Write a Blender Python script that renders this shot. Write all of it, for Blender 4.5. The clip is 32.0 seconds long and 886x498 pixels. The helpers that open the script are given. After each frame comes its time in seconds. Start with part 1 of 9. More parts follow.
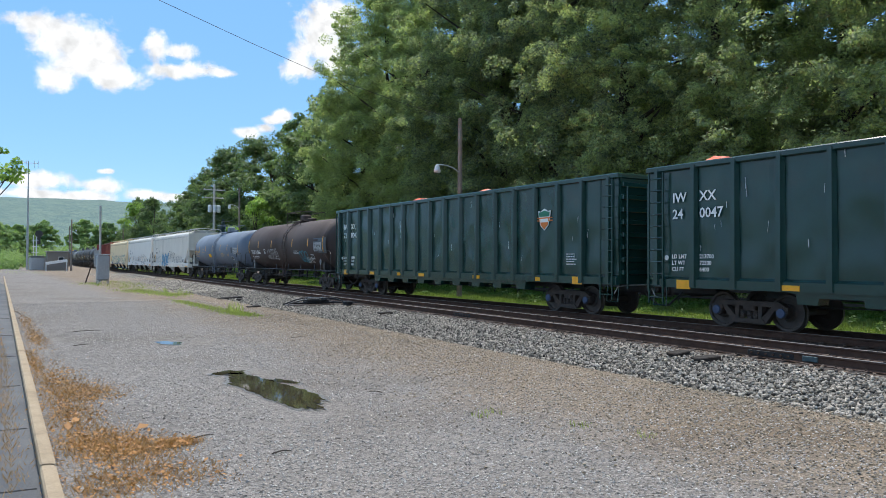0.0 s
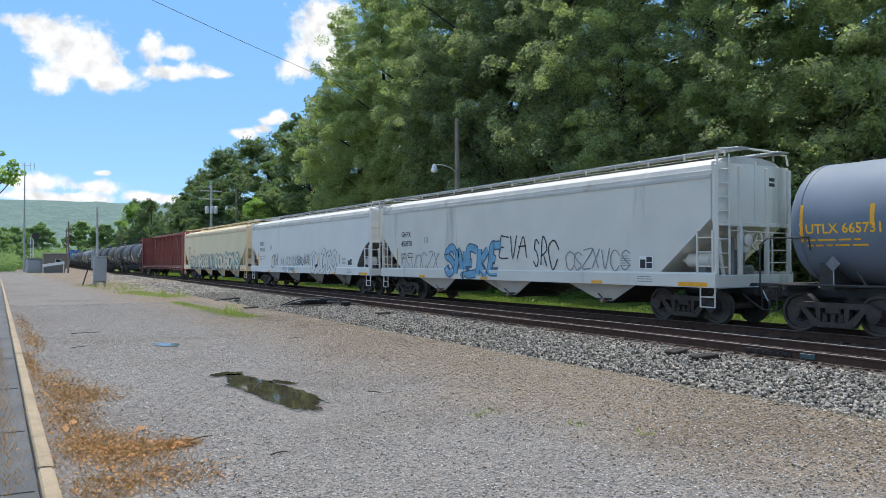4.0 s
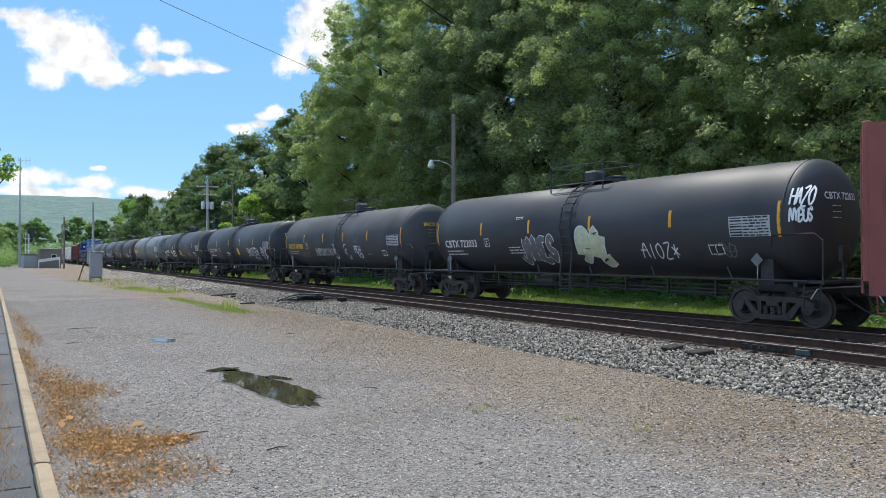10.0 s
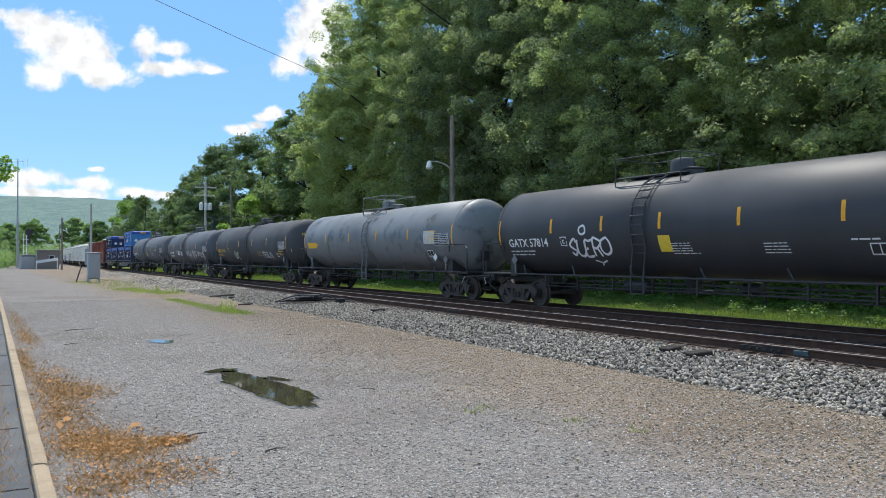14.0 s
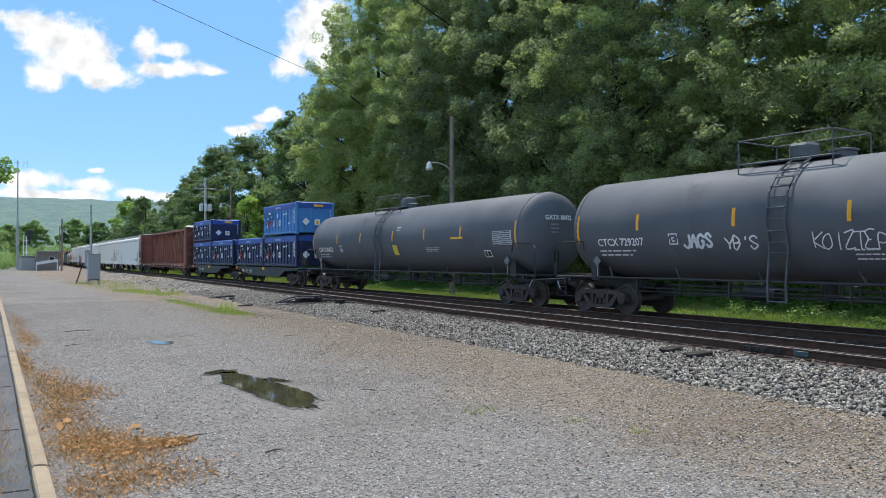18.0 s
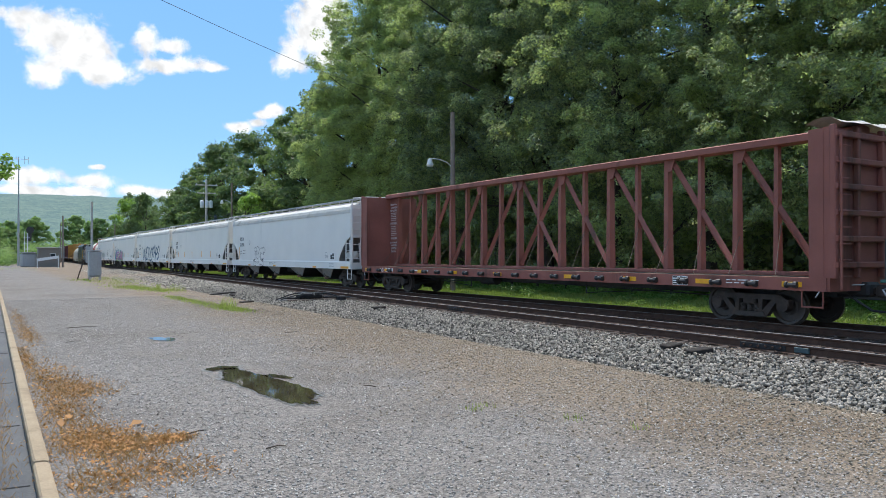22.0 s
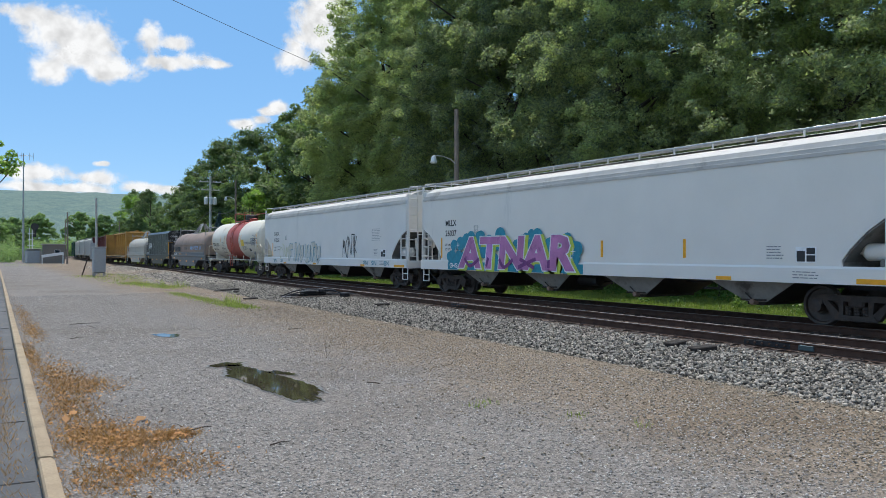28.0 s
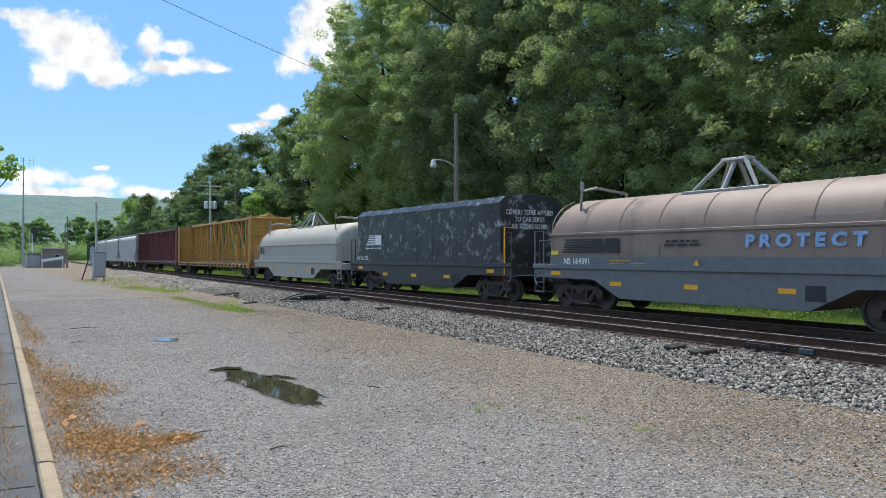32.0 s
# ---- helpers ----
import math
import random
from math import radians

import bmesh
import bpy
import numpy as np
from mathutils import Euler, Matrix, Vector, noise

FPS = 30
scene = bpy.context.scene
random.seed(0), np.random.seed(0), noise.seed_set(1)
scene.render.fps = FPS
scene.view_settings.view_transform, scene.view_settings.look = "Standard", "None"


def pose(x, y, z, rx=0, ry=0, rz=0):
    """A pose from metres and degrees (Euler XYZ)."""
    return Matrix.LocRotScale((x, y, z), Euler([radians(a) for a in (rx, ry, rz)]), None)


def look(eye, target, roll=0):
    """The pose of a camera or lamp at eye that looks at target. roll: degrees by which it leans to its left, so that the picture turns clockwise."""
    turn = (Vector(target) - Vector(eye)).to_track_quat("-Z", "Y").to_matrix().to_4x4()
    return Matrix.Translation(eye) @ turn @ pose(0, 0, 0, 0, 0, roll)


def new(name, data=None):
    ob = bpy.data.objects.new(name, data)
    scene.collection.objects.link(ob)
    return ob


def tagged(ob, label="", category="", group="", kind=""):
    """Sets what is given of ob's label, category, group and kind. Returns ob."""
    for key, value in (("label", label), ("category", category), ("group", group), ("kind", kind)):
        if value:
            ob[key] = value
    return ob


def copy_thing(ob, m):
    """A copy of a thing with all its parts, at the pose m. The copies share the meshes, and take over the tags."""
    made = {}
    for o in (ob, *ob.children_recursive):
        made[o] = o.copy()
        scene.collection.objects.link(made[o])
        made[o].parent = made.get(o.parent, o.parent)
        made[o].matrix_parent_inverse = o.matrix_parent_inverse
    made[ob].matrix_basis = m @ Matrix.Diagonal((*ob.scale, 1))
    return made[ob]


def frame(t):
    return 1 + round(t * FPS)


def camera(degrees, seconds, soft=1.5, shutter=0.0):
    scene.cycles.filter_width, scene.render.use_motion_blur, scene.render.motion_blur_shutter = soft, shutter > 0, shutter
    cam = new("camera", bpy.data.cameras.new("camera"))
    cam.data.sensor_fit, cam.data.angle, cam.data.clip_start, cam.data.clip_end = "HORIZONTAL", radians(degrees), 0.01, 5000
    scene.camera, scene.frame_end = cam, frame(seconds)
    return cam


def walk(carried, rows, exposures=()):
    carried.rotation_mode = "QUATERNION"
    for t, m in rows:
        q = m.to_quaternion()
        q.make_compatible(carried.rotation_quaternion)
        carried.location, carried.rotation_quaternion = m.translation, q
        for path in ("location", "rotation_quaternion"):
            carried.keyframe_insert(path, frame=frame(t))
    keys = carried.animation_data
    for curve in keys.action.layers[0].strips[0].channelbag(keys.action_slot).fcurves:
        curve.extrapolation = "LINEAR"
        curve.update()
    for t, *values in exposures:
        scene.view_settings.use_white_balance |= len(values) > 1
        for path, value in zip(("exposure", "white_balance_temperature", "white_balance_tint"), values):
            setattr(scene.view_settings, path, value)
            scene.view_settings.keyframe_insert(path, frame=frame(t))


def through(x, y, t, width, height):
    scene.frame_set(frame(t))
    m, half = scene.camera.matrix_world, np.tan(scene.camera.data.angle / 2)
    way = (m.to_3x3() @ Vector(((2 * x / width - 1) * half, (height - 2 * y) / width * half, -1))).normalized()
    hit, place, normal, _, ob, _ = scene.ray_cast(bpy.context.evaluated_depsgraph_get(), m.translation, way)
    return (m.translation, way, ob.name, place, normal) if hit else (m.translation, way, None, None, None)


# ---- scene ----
cam = camera(60.97, 32.0, soft=0.4)
EYE = (0.0, 0.0, 1.671)


def aim(yaw, pitch, roll):
    """Hand-held view: yaw to the right of the track's line, pitch up, roll, in degrees."""
    a, b = radians(yaw), radians(pitch)
    way = Vector((math.sin(a) * math.cos(b), math.cos(a) * math.cos(b), math.sin(b)))
    return look(EYE, Vector(EYE) + way * 20, roll)


walk(cam, [(t, aim(a, b, c)) for t, a, b, c in (
    (0.0, 31.131, 0.929, 0.291), (0.5, 31.181, 0.944, 0.352), (1.0, 31.219, 0.99, 0.297), (1.5, 31.206, 1.048, 0.196),
    (2.0, 31.234, 1.037, 0.031), (2.5, 31.271, 1.026, 0.035), (3.0, 31.263, 0.963, 0.02), (3.5, 31.303, 0.944, -0.035),
    (5.5, 31.329, 0.746, -0.037), (6.0, 31.373, 0.681, -0.04), (6.5, 31.438, 0.614, -0.039), (7.0, 31.507, 0.613, -0.044),
    (7.5, 31.504, 0.621, -0.074), (8.0, 31.504, 0.681, -0.04), (8.5, 31.461, 0.618, -0.037), (9.0, 31.528, 0.551, -0.014),
    (9.5, 31.578, 0.558, -0.007), (10.0, 31.578, 0.603, 0.013), (10.5, 31.598, 0.617, 0.128), (11.0, 31.552, 0.587, 0.135),
    (11.5, 31.472, 0.606, 0.147), (12.0, 31.484, 0.638, 0.174), (12.5, 31.508, 0.621, 0.099), (13.0, 31.593, 0.633, 0.092),
    (13.5, 31.67, 0.678, 0.031), (14.0, 31.709, 0.675, -0.001), (14.5, 31.702, 0.701, 0.06), (16.5, 31.637, 0.671, 0.032),
    (17.0, 31.638, 0.689, 0.016), (17.5, 31.65, 0.727, 0.002), (18.0, 31.71, 0.748, -0.047), (18.5, 31.721, 0.802, -0.097),
    (19.0, 31.889, 0.758, -0.192), (19.5, 32.0, 0.651, -0.162), (20.0, 31.862, 0.559, -0.078), (20.5, 31.742, 0.495, -0.066),
    (21.0, 31.664, 0.417, -0.068), (21.5, 31.651, 0.414, -0.027), (22.0, 31.651, 0.482, -0.048), (22.5, 31.663, 0.597, -0.064),
    (23.0, 31.776, 0.688, -0.049), (23.5, 31.795, 0.747, 0.017), (24.0, 31.756, 0.743, 0.024), (24.5, 31.693, 0.633, 0.088),
    (25.0, 31.693, 0.5, 0.084), (25.5, 31.669, 0.398, 0.05), (27.5, 31.339, 0.296, 0.0), (28.0, 31.37, 0.256, 0.04),
    (28.5, 31.38, 0.254, 0.024), (29.0, 31.446, 0.267, -0.0), (29.5, 31.461, 0.281, -0.047), (30.0, 31.446, 0.344, -0.022),
    (30.5, 31.386, 0.387, -0.012), (31.0, 31.372, 0.465, 0.009), (31.5, 31.357, 0.493, -0.008), (32.0, 31.376, 0.548, -0.036),
)], exposures=((0.0, 0.63), (3.5, 0.63), (5.0, 0.43), (6.0, 0.35), (7.0, 0.38), (8.0, 0.59), (9.0, 0.63), (23.0, 0.63), (24.0, 0.37), (25.0, 0.36), (29.0, 0.39), (31.0, 0.41), (32.0, 0.61)))

# ---- daylight ----
SUN_EL, SUN_AZ = radians(67), radians(18)      # azimuth clockwise from +Y
world = bpy.data.worlds.new("summer_sky")
scene.world = world
world.use_nodes = True
nt = world.node_tree
nt.nodes.clear()
w_out = nt.nodes.new("ShaderNodeOutputWorld")
w_bg = nt.nodes.new("ShaderNodeBackground")
w_sky = nt.nodes.new("ShaderNodeTexSky")
w_sky.sky_type = "NISHITA"
w_sky.sun_disc = False
w_sky.sun_elevation = SUN_EL
w_sky.sun_rotation = SUN_AZ
w_sky.air_density, w_sky.dust_density, w_sky.ozone_density = 0.85, 0.0, 1.6
w_bg.inputs["Strength"].default_value = 0.13
w_hue = nt.nodes.new("ShaderNodeHueSaturation")
w_hue.inputs["Saturation"].default_value = 1.05
nt.links.new(w_sky.outputs[0], w_hue.inputs["Color"])
w_haze = nt.nodes.new("ShaderNodeMix")           # a thin even veil of summer haze evens out the sky
w_haze.data_type = "RGBA"
w_haze.inputs[0].default_value = 0.7
w_haze.inputs[7].default_value = (1.1, 2.7, 5.0, 1)
nt.links.new(w_hue.outputs[0], w_haze.inputs[6])
nt.links.new(w_haze.outputs[2], w_bg.inputs[0])
nt.links.new(w_bg.outputs[0], w_out.inputs[0])
sun_data = bpy.data.lights.new("sun", "SUN")
sun_data.energy, sun_data.angle, sun_data.color = 3.15, radians(0.6), (1.0, 0.95, 0.86)
sun = new("sun", sun_data)
sun.matrix_world = look((0, 0, 60), (-math.sin(SUN_AZ) * math.cos(SUN_EL), -math.cos(SUN_AZ) * math.cos(SUN_EL), 60 - math.sin(SUN_EL)))


# ---- building blocks ----
class Geo:
    """Collects vertices and faces of one mesh."""

    def __init__(self):
        self.v, self.f = [], []

    def add(self, vs, fs):
        n = len(self.v)
        self.v += [tuple(p) for p in vs]
        self.f += [tuple(n + i for i in q) for q in fs]
        return self

    def box(self, x0, x1, y0, y1, z0, z1):
        vs = [(x, y, z) for z in (z0, z1) for y in (y0, y1) for x in (x0, x1)]
        return self.add(vs, [(0, 2, 3, 1), (4, 5, 7, 6), (0, 1, 5, 4), (1, 3, 7, 5), (3, 2, 6, 7), (2, 0, 4, 6)])

    def slab(self, c, d, m=None):
        """Chamfered box of size d centred on c."""
        b = min(d) * 0.18
        vs, fs = [], []
        h = [k / 2 for k in d]
        for sx in (-1, 1):
            for sy in (-1, 1):
                for sz in (-1, 1):
                    vs += [(sx * h[0], sy * (h[1] - b), sz * (h[2] - b)), (sx * (h[0] - b), sy * h[1], sz * (h[2] - b)), (sx * (h[0] - b), sy * (h[1] - b), sz * h[2])]
        idx = lambda sx, sy, sz, k: ((sx > 0) * 4 + (sy > 0) * 2 + (sz > 0)) * 3 + k
        for s in (-1, 1):
            fs.append([idx(s, a, c_, 0) for a, c_ in ((-1, -1), (s, -s), (1, 1), (-s, s))])
            fs.append([idx(a, s, c_, 1) for a, c_ in ((-1, -1), (-s, s), (1, 1), (s, -s))])
            fs.append([idx(a, c_, s, 2) for a, c_ in ((-1, -1), (s, -s), (1, 1), (-s, s))])
            for u in (-1, 1):
                fs.append([idx(s, u, -1, 0), idx(s, u, 1, 0), idx(s, u, 1, 1), idx(s, u, -1, 1)])
                fs.append([idx(s, -1, u, 0), idx(s, 1, u, 0), idx(s, 1, u, 2), idx(s, -1, u, 2)])
                fs.append([idx(-1, s, u, 1), idx(1, s, u, 1), idx(1, s, u, 2), idx(-1, s, u, 2)])
                for q in (-1, 1):
                    fs.append([idx(s, u, q, 0), idx(s, u, q, 1), idx(s, u, q, 2)])
        vs = [Vector(p) for p in vs]
        if m is not None:
            vs = [m @ p for p in vs]
        return self.add([p + Vector(c) for p in vs], fs)

    def ring(self, rings, caps=True):
        """Joins rings of equally many points."""
        n = len(rings[0])
        vs = [p for r in rings for p in r]
        fs = [(i * n + j, i * n + (j + 1) % n, (i + 1) * n + (j + 1) % n, (i + 1) * n + j) for i in range(len(rings) - 1) for j in range(n)]
        if caps:
            fs += [tuple(reversed(range(n))), tuple((len(rings) - 1) * n + j for j in range(n))]
        return self.add(vs, fs)

    def tube(self, pts, r, n=6):
        """A bent bar along points; r may be one radius or one for each point."""
        pts = [Vector(p) for p in pts]
        rs = r if isinstance(r, (list, tuple)) else [r] * len(pts)
        rings = []
        for i, p in enumerate(pts):
            d = (pts[min(i + 1, len(pts) - 1)] - pts[max(i - 1, 0)]).normalized()
            a = d.cross(Vector((0, 0, 1)) if abs(d.z) < 0.9 else Vector((1, 0, 0))).normalized()
            b = d.cross(a)
            rings.append([p + (a * math.cos(2 * math.pi * k / n) + b * math.sin(2 * math.pi * k / n)) * rs[i] for k in range(n)])
        return self.ring(rings)

    def lathe(self, axis, c, prof, n=24):
        """Revolves (offset along axis, radius) pairs about an axis through c."""
        rings = []
        for o, r in prof:
            q = []
            for k in range(n):
                u, w = r * math.cos(2 * math.pi * k / n), r * math.sin(2 * math.pi * k / n)
                q.append({"x": (c[0] + o, c[1] + u, c[2] + w), "y": (c[0] + w, c[1] + o, c[2] + u), "z": (c[0] + u, c[1] + w, c[2] + o)}[axis])
            rings.append(q)
        return self.ring(rings)

    def prism(self, axis, a, b, poly):
        """Extrudes a 2D outline from a to b: along x the outline is (y, z), along y (x, z), along z (x, y)."""
        put = {"x": lambda s, p: (s, p[0], p[1]), "y": lambda s, p: (p[0], s, p[1]), "z": lambda s, p: (p[0], p[1], s)}[axis]
        return self.ring([[put(a, p) for p in poly], [put(b, p) for p in poly]])

    def mesh(self, name, smooth=35):
        me = bpy.data.meshes.new(name)
        me.from_pydata(self.v, [], self.f)
        bm = bmesh.new()
        bm.from_mesh(me)
        bmesh.ops.recalc_face_normals(bm, faces=bm.faces)
        bm.to_mesh(me)
        bm.free()
        if smooth:
            me.polygons.foreach_set("use_smooth", [True] * len(me.polygons))
            me.set_sharp_from_angle(angle=radians(smooth))
        return me


def part(name, geo, material, parent, label="", m=None):
    """Links a mesh as one object under a thing or part."""
    me = geo.mesh(name) if isinstance(geo, Geo) else geo
    if not me.materials:
        me.materials.append(material)
    ob = new(name, me)
    ob.parent = parent
    if m is not None:
        ob.matrix_basis = m
    if label:
        ob["label"] = label
    return ob


def thing(name, geo, material, label, category, group="", kind="", m=None):
    ob = part(name, geo, material, None, "", m) if geo is not None else new(name)
    if geo is None and m is not None:
        ob.matrix_basis = m
    return tagged(ob, label, category, group, kind)


# ---- materials ----
def node(t, kind, **kw):
    n = t.nodes.new(kind)
    for k, val in kw.items():
        n.inputs[k].default_value = val
    return n


def surface(name, base, rough=0.6, metal=0.0, tone=0.25, grain=6.0, fine=60.0, bump=0.15, wear=None, wear_amount=0.0, wear_scale=1.5, streak=False, per_object=0.0, spec=0.5, coords="Object"):
    """A procedural surface: tone varies at two scales, wear shows a second colour in patches or streaks, with fine relief."""
    ma = bpy.data.materials.new(name)
    ma.use_nodes = True
    t = ma.node_tree
    b = t.nodes["Principled BSDF"]
    b.inputs["Roughness"].default_value, b.inputs["Metallic"].default_value = rough, metal
    b.inputs["Specular IOR Level"].default_value = spec
    tc = t.nodes.new("ShaderNodeTexCoord")
    big, small = node(t, "ShaderNodeTexNoise", Scale=grain, Detail=4.0), node(t, "ShaderNodeTexNoise", Scale=fine, Detail=3.0)
    for n in (big, small):
        t.links.new(tc.outputs[coords], n.inputs["Vector"])
    amt = node(t, "ShaderNodeMath")
    amt.operation = "MULTIPLY_ADD"
    t.links.new(big.outputs["Fac"], amt.inputs[0])
    amt.inputs[1].default_value = 0.65
    half = node(t, "ShaderNodeMath")
    half.operation = "MULTIPLY"
    t.links.new(small.outputs["Fac"], half.inputs[0])
    half.inputs[1].default_value = 0.35
    t.links.new(half.outputs[0], amt.inputs[2])
    ramp = node(t, "ShaderNodeMapRange")
    ramp.inputs["From Min"].default_value, ramp.inputs["From Max"].default_value = 0.3, 0.7
    ramp.inputs["To Min"].default_value, ramp.inputs["To Max"].default_value = 1 - tone, 1 + tone
    t.links.new(amt.outputs[0], ramp.inputs["Value"])
    col = node(t, "ShaderNodeVectorMath")
    col.operation = "SCALE"
    col.inputs[0].default_value = base[:3]
    t.links.new(ramp.outputs[0], col.inputs["Scale"])
    last = col.outputs[0]
    if per_object:
        inf = t.nodes.new("ShaderNodeObjectInfo")
        pr = node(t, "ShaderNodeMapRange")
        pr.inputs["To Min"].default_value, pr.inputs["To Max"].default_value = 1 - per_object, 1 + per_object
        t.links.new(inf.outputs["Random"], pr.inputs["Value"])
        c2 = node(t, "ShaderNodeVectorMath")
        c2.operation = "SCALE"
        t.links.new(last, c2.inputs[0])
        t.links.new(pr.outputs[0], c2.inputs["Scale"])
        last = c2.outputs[0]
    if wear is not None:
        wn = node(t, "ShaderNodeTexNoise", Scale=wear_scale, Detail=6.0, Roughness=0.65)
        mp = t.nodes.new("ShaderNodeMapping")
        mp.inputs["Scale"].default_value = (1, 1, 0.12) if streak else (1, 1, 1)
        t.links.new(tc.outputs[coords], mp.inputs["Vector"])
        t.links.new(mp.outputs[0], wn.inputs["Vector"])
        wr = node(t, "ShaderNodeMapRange")
        wr.inputs["From Min"].default_value, wr.inputs["From Max"].default_value = 0.72 - 0.3 * wear_amount, 0.82 - 0.22 * wear_amount
        t.links.new(wn.outputs["Fac"], wr.inputs["Value"])
        mx = t.nodes.new("ShaderNodeMix")
        mx.data_type = "RGBA"
        mx.inputs[7].default_value = (*wear[:3], 1)
        t.links.new(wr.outputs[0], mx.inputs[0])
        t.links.new(last, mx.inputs[6])
        last = mx.outputs[2]
    t.links.new(last, b.inputs["Base Color"])
    if bump:
        bp = node(t, "ShaderNodeBump", Strength=bump, Distance=0.02)
        t.links.new(amt.outputs[0], bp.inputs["Height"])
        t.links.new(bp.outputs[0], b.inputs["Normal"])
    return ma


def mixed(name, base, other, scale, lo, hi, rough=0.9, fine=25.0, tone=0.25, bump=0.5, distance=0.03, cells=0.0, spec=0.3, speckle=(0.74, 1.28)):
    """Two colours in noise patches over fine grain; cells adds a pebbled relief and tone."""
    ma = bpy.data.materials.new(name)
    ma.use_nodes = True
    t = ma.node_tree
    b = t.nodes["Principled BSDF"]
    b.inputs["Roughness"].default_value = rough
    b.inputs["Specular IOR Level"].default_value = spec
    tc = t.nodes.new("ShaderNodeTexCoord")
    n1 = node(t, "ShaderNodeTexNoise", Scale=scale, Detail=5.0, Roughness=0.6)
    n2 = node(t, "ShaderNodeTexNoise", Scale=fine, Detail=4.0, Roughness=0.7)
    for n in (n1, n2):
        t.links.new(tc.outputs["Object"], n.inputs["Vector"])
    mr = node(t, "ShaderNodeMapRange")
    mr.inputs["From Min"].default_value, mr.inputs["From Max"].default_value = lo, hi
    t.links.new(n1.outputs["Fac"], mr.inputs["Value"])
    mx = t.nodes.new("ShaderNodeMix")
    mx.data_type = "RGBA"
    mx.inputs[6].default_value, mx.inputs[7].default_value = (*base, 1), (*other, 1)
    t.links.new(mr.outputs[0], mx.inputs[0])
    tn = node(t, "ShaderNodeMapRange")
    tn.inputs["From Min"].default_value, tn.inputs["From Max"].default_value = 0.25, 0.75
    tn.inputs["To Min"].default_value, tn.inputs["To Max"].default_value = 1 - tone, 1 + tone
    t.links.new(n2.outputs["Fac"], tn.inputs["Value"])
    sc = node(t, "ShaderNodeVectorMath")
    sc.operation = "SCALE"
    t.links.new(mx.outputs[2], sc.inputs[0])
    t.links.new(tn.outputs[0], sc.inputs["Scale"])
    last, height = sc.outputs[0], n2.outputs["Fac"]
    if cells:
        vo = node(t, "ShaderNodeTexVoronoi", Scale=cells)
        t.links.new(tc.outputs["Object"], vo.inputs["Vector"])
        sep = t.nodes.new("ShaderNodeSeparateColor")
        t.links.new(vo.outputs["Color"], sep.inputs[0])
        cr = node(t, "ShaderNodeMapRange")
        cr.inputs["To Min"].default_value, cr.inputs["To Max"].default_value = speckle
        t.links.new(sep.outputs[0], cr.inputs["Value"])
        s2 = node(t, "ShaderNodeVectorMath")
        s2.operation = "SCALE"
        t.links.new(last, s2.inputs[0])
        t.links.new(cr.outputs[0], s2.inputs["Scale"])
        last = s2.outputs[0]
        inv = node(t, "ShaderNodeMath")
        inv.operation = "SUBTRACT"
        inv.inputs[0].default_value = 1.0
        t.links.new(vo.outputs["Distance"], inv.inputs[1])
        height = inv.outputs[0]
    t.links.new(last, b.inputs["Base Color"])
    bp = node(t, "ShaderNodeBump", Strength=bump, Distance=distance)
    t.links.new(height, bp.inputs["Height"])
    t.links.new(bp.outputs[0], b.inputs["Normal"])
    return ma


# ---- the lie of the land: rail tops at z = 0, the train's track runs along +Y ----
TRACK_X, LOT_Z, TIE_Z, GRASS_Z = 17.36, -0.15, -0.19, -0.32


def bend(y):
    """The line's gentle curve away from the lot, beyond 35 m."""
    return TRACK_X + 1.24e-4 * max(0.0, y - 35.0) ** 2


def siding(y):
    """Centre of the diverging track, which leaves the main one about 112 m off."""
    u = (112.0 - y) / 18.0
    return bend(y) - 0.0352 * 18.0 * (math.log1p(math.exp(u)) if u < 30 else u)


def strip(name, left, right, ys, z, material, label, category, m_div=1):
    g = Geo()
    for i, y in enumerate(ys):
        for k in range(m_div + 1):
            s = k / m_div
            a, b = left(y), right(y)
            g.v.append((a + (b - a) * s, y, z(a + (b - a) * s, y) if callable(z) else z))
    n = m_div + 1
    g.f = [(i * n + k, i * n + k + 1, (i + 1) * n + k + 1, (i + 1) * n + k) for i in range(len(ys) - 1) for k in range(m_div)]
    return thing(name, g, material, label, category, kind="structure")


def even(a, b, step):
    n = max(1, round((b - a) / step))
    return [a + (b - a) * i / n for i in range(n + 1)]


M_FIELD = mixed("meadow", (0.075, 0.13, 0.03), (0.11, 0.15, 0.045), 0.05, 0.4, 0.6, fine=3.0)
M_LOT = mixed("gravel_lot", (0.206, 0.185, 0.168), (0.146, 0.121, 0.101), 0.3, 0.48, 0.74, fine=7.0, tone=0.3, bump=0.9, distance=0.014, cells=52.0, speckle=(0.55, 1.42))


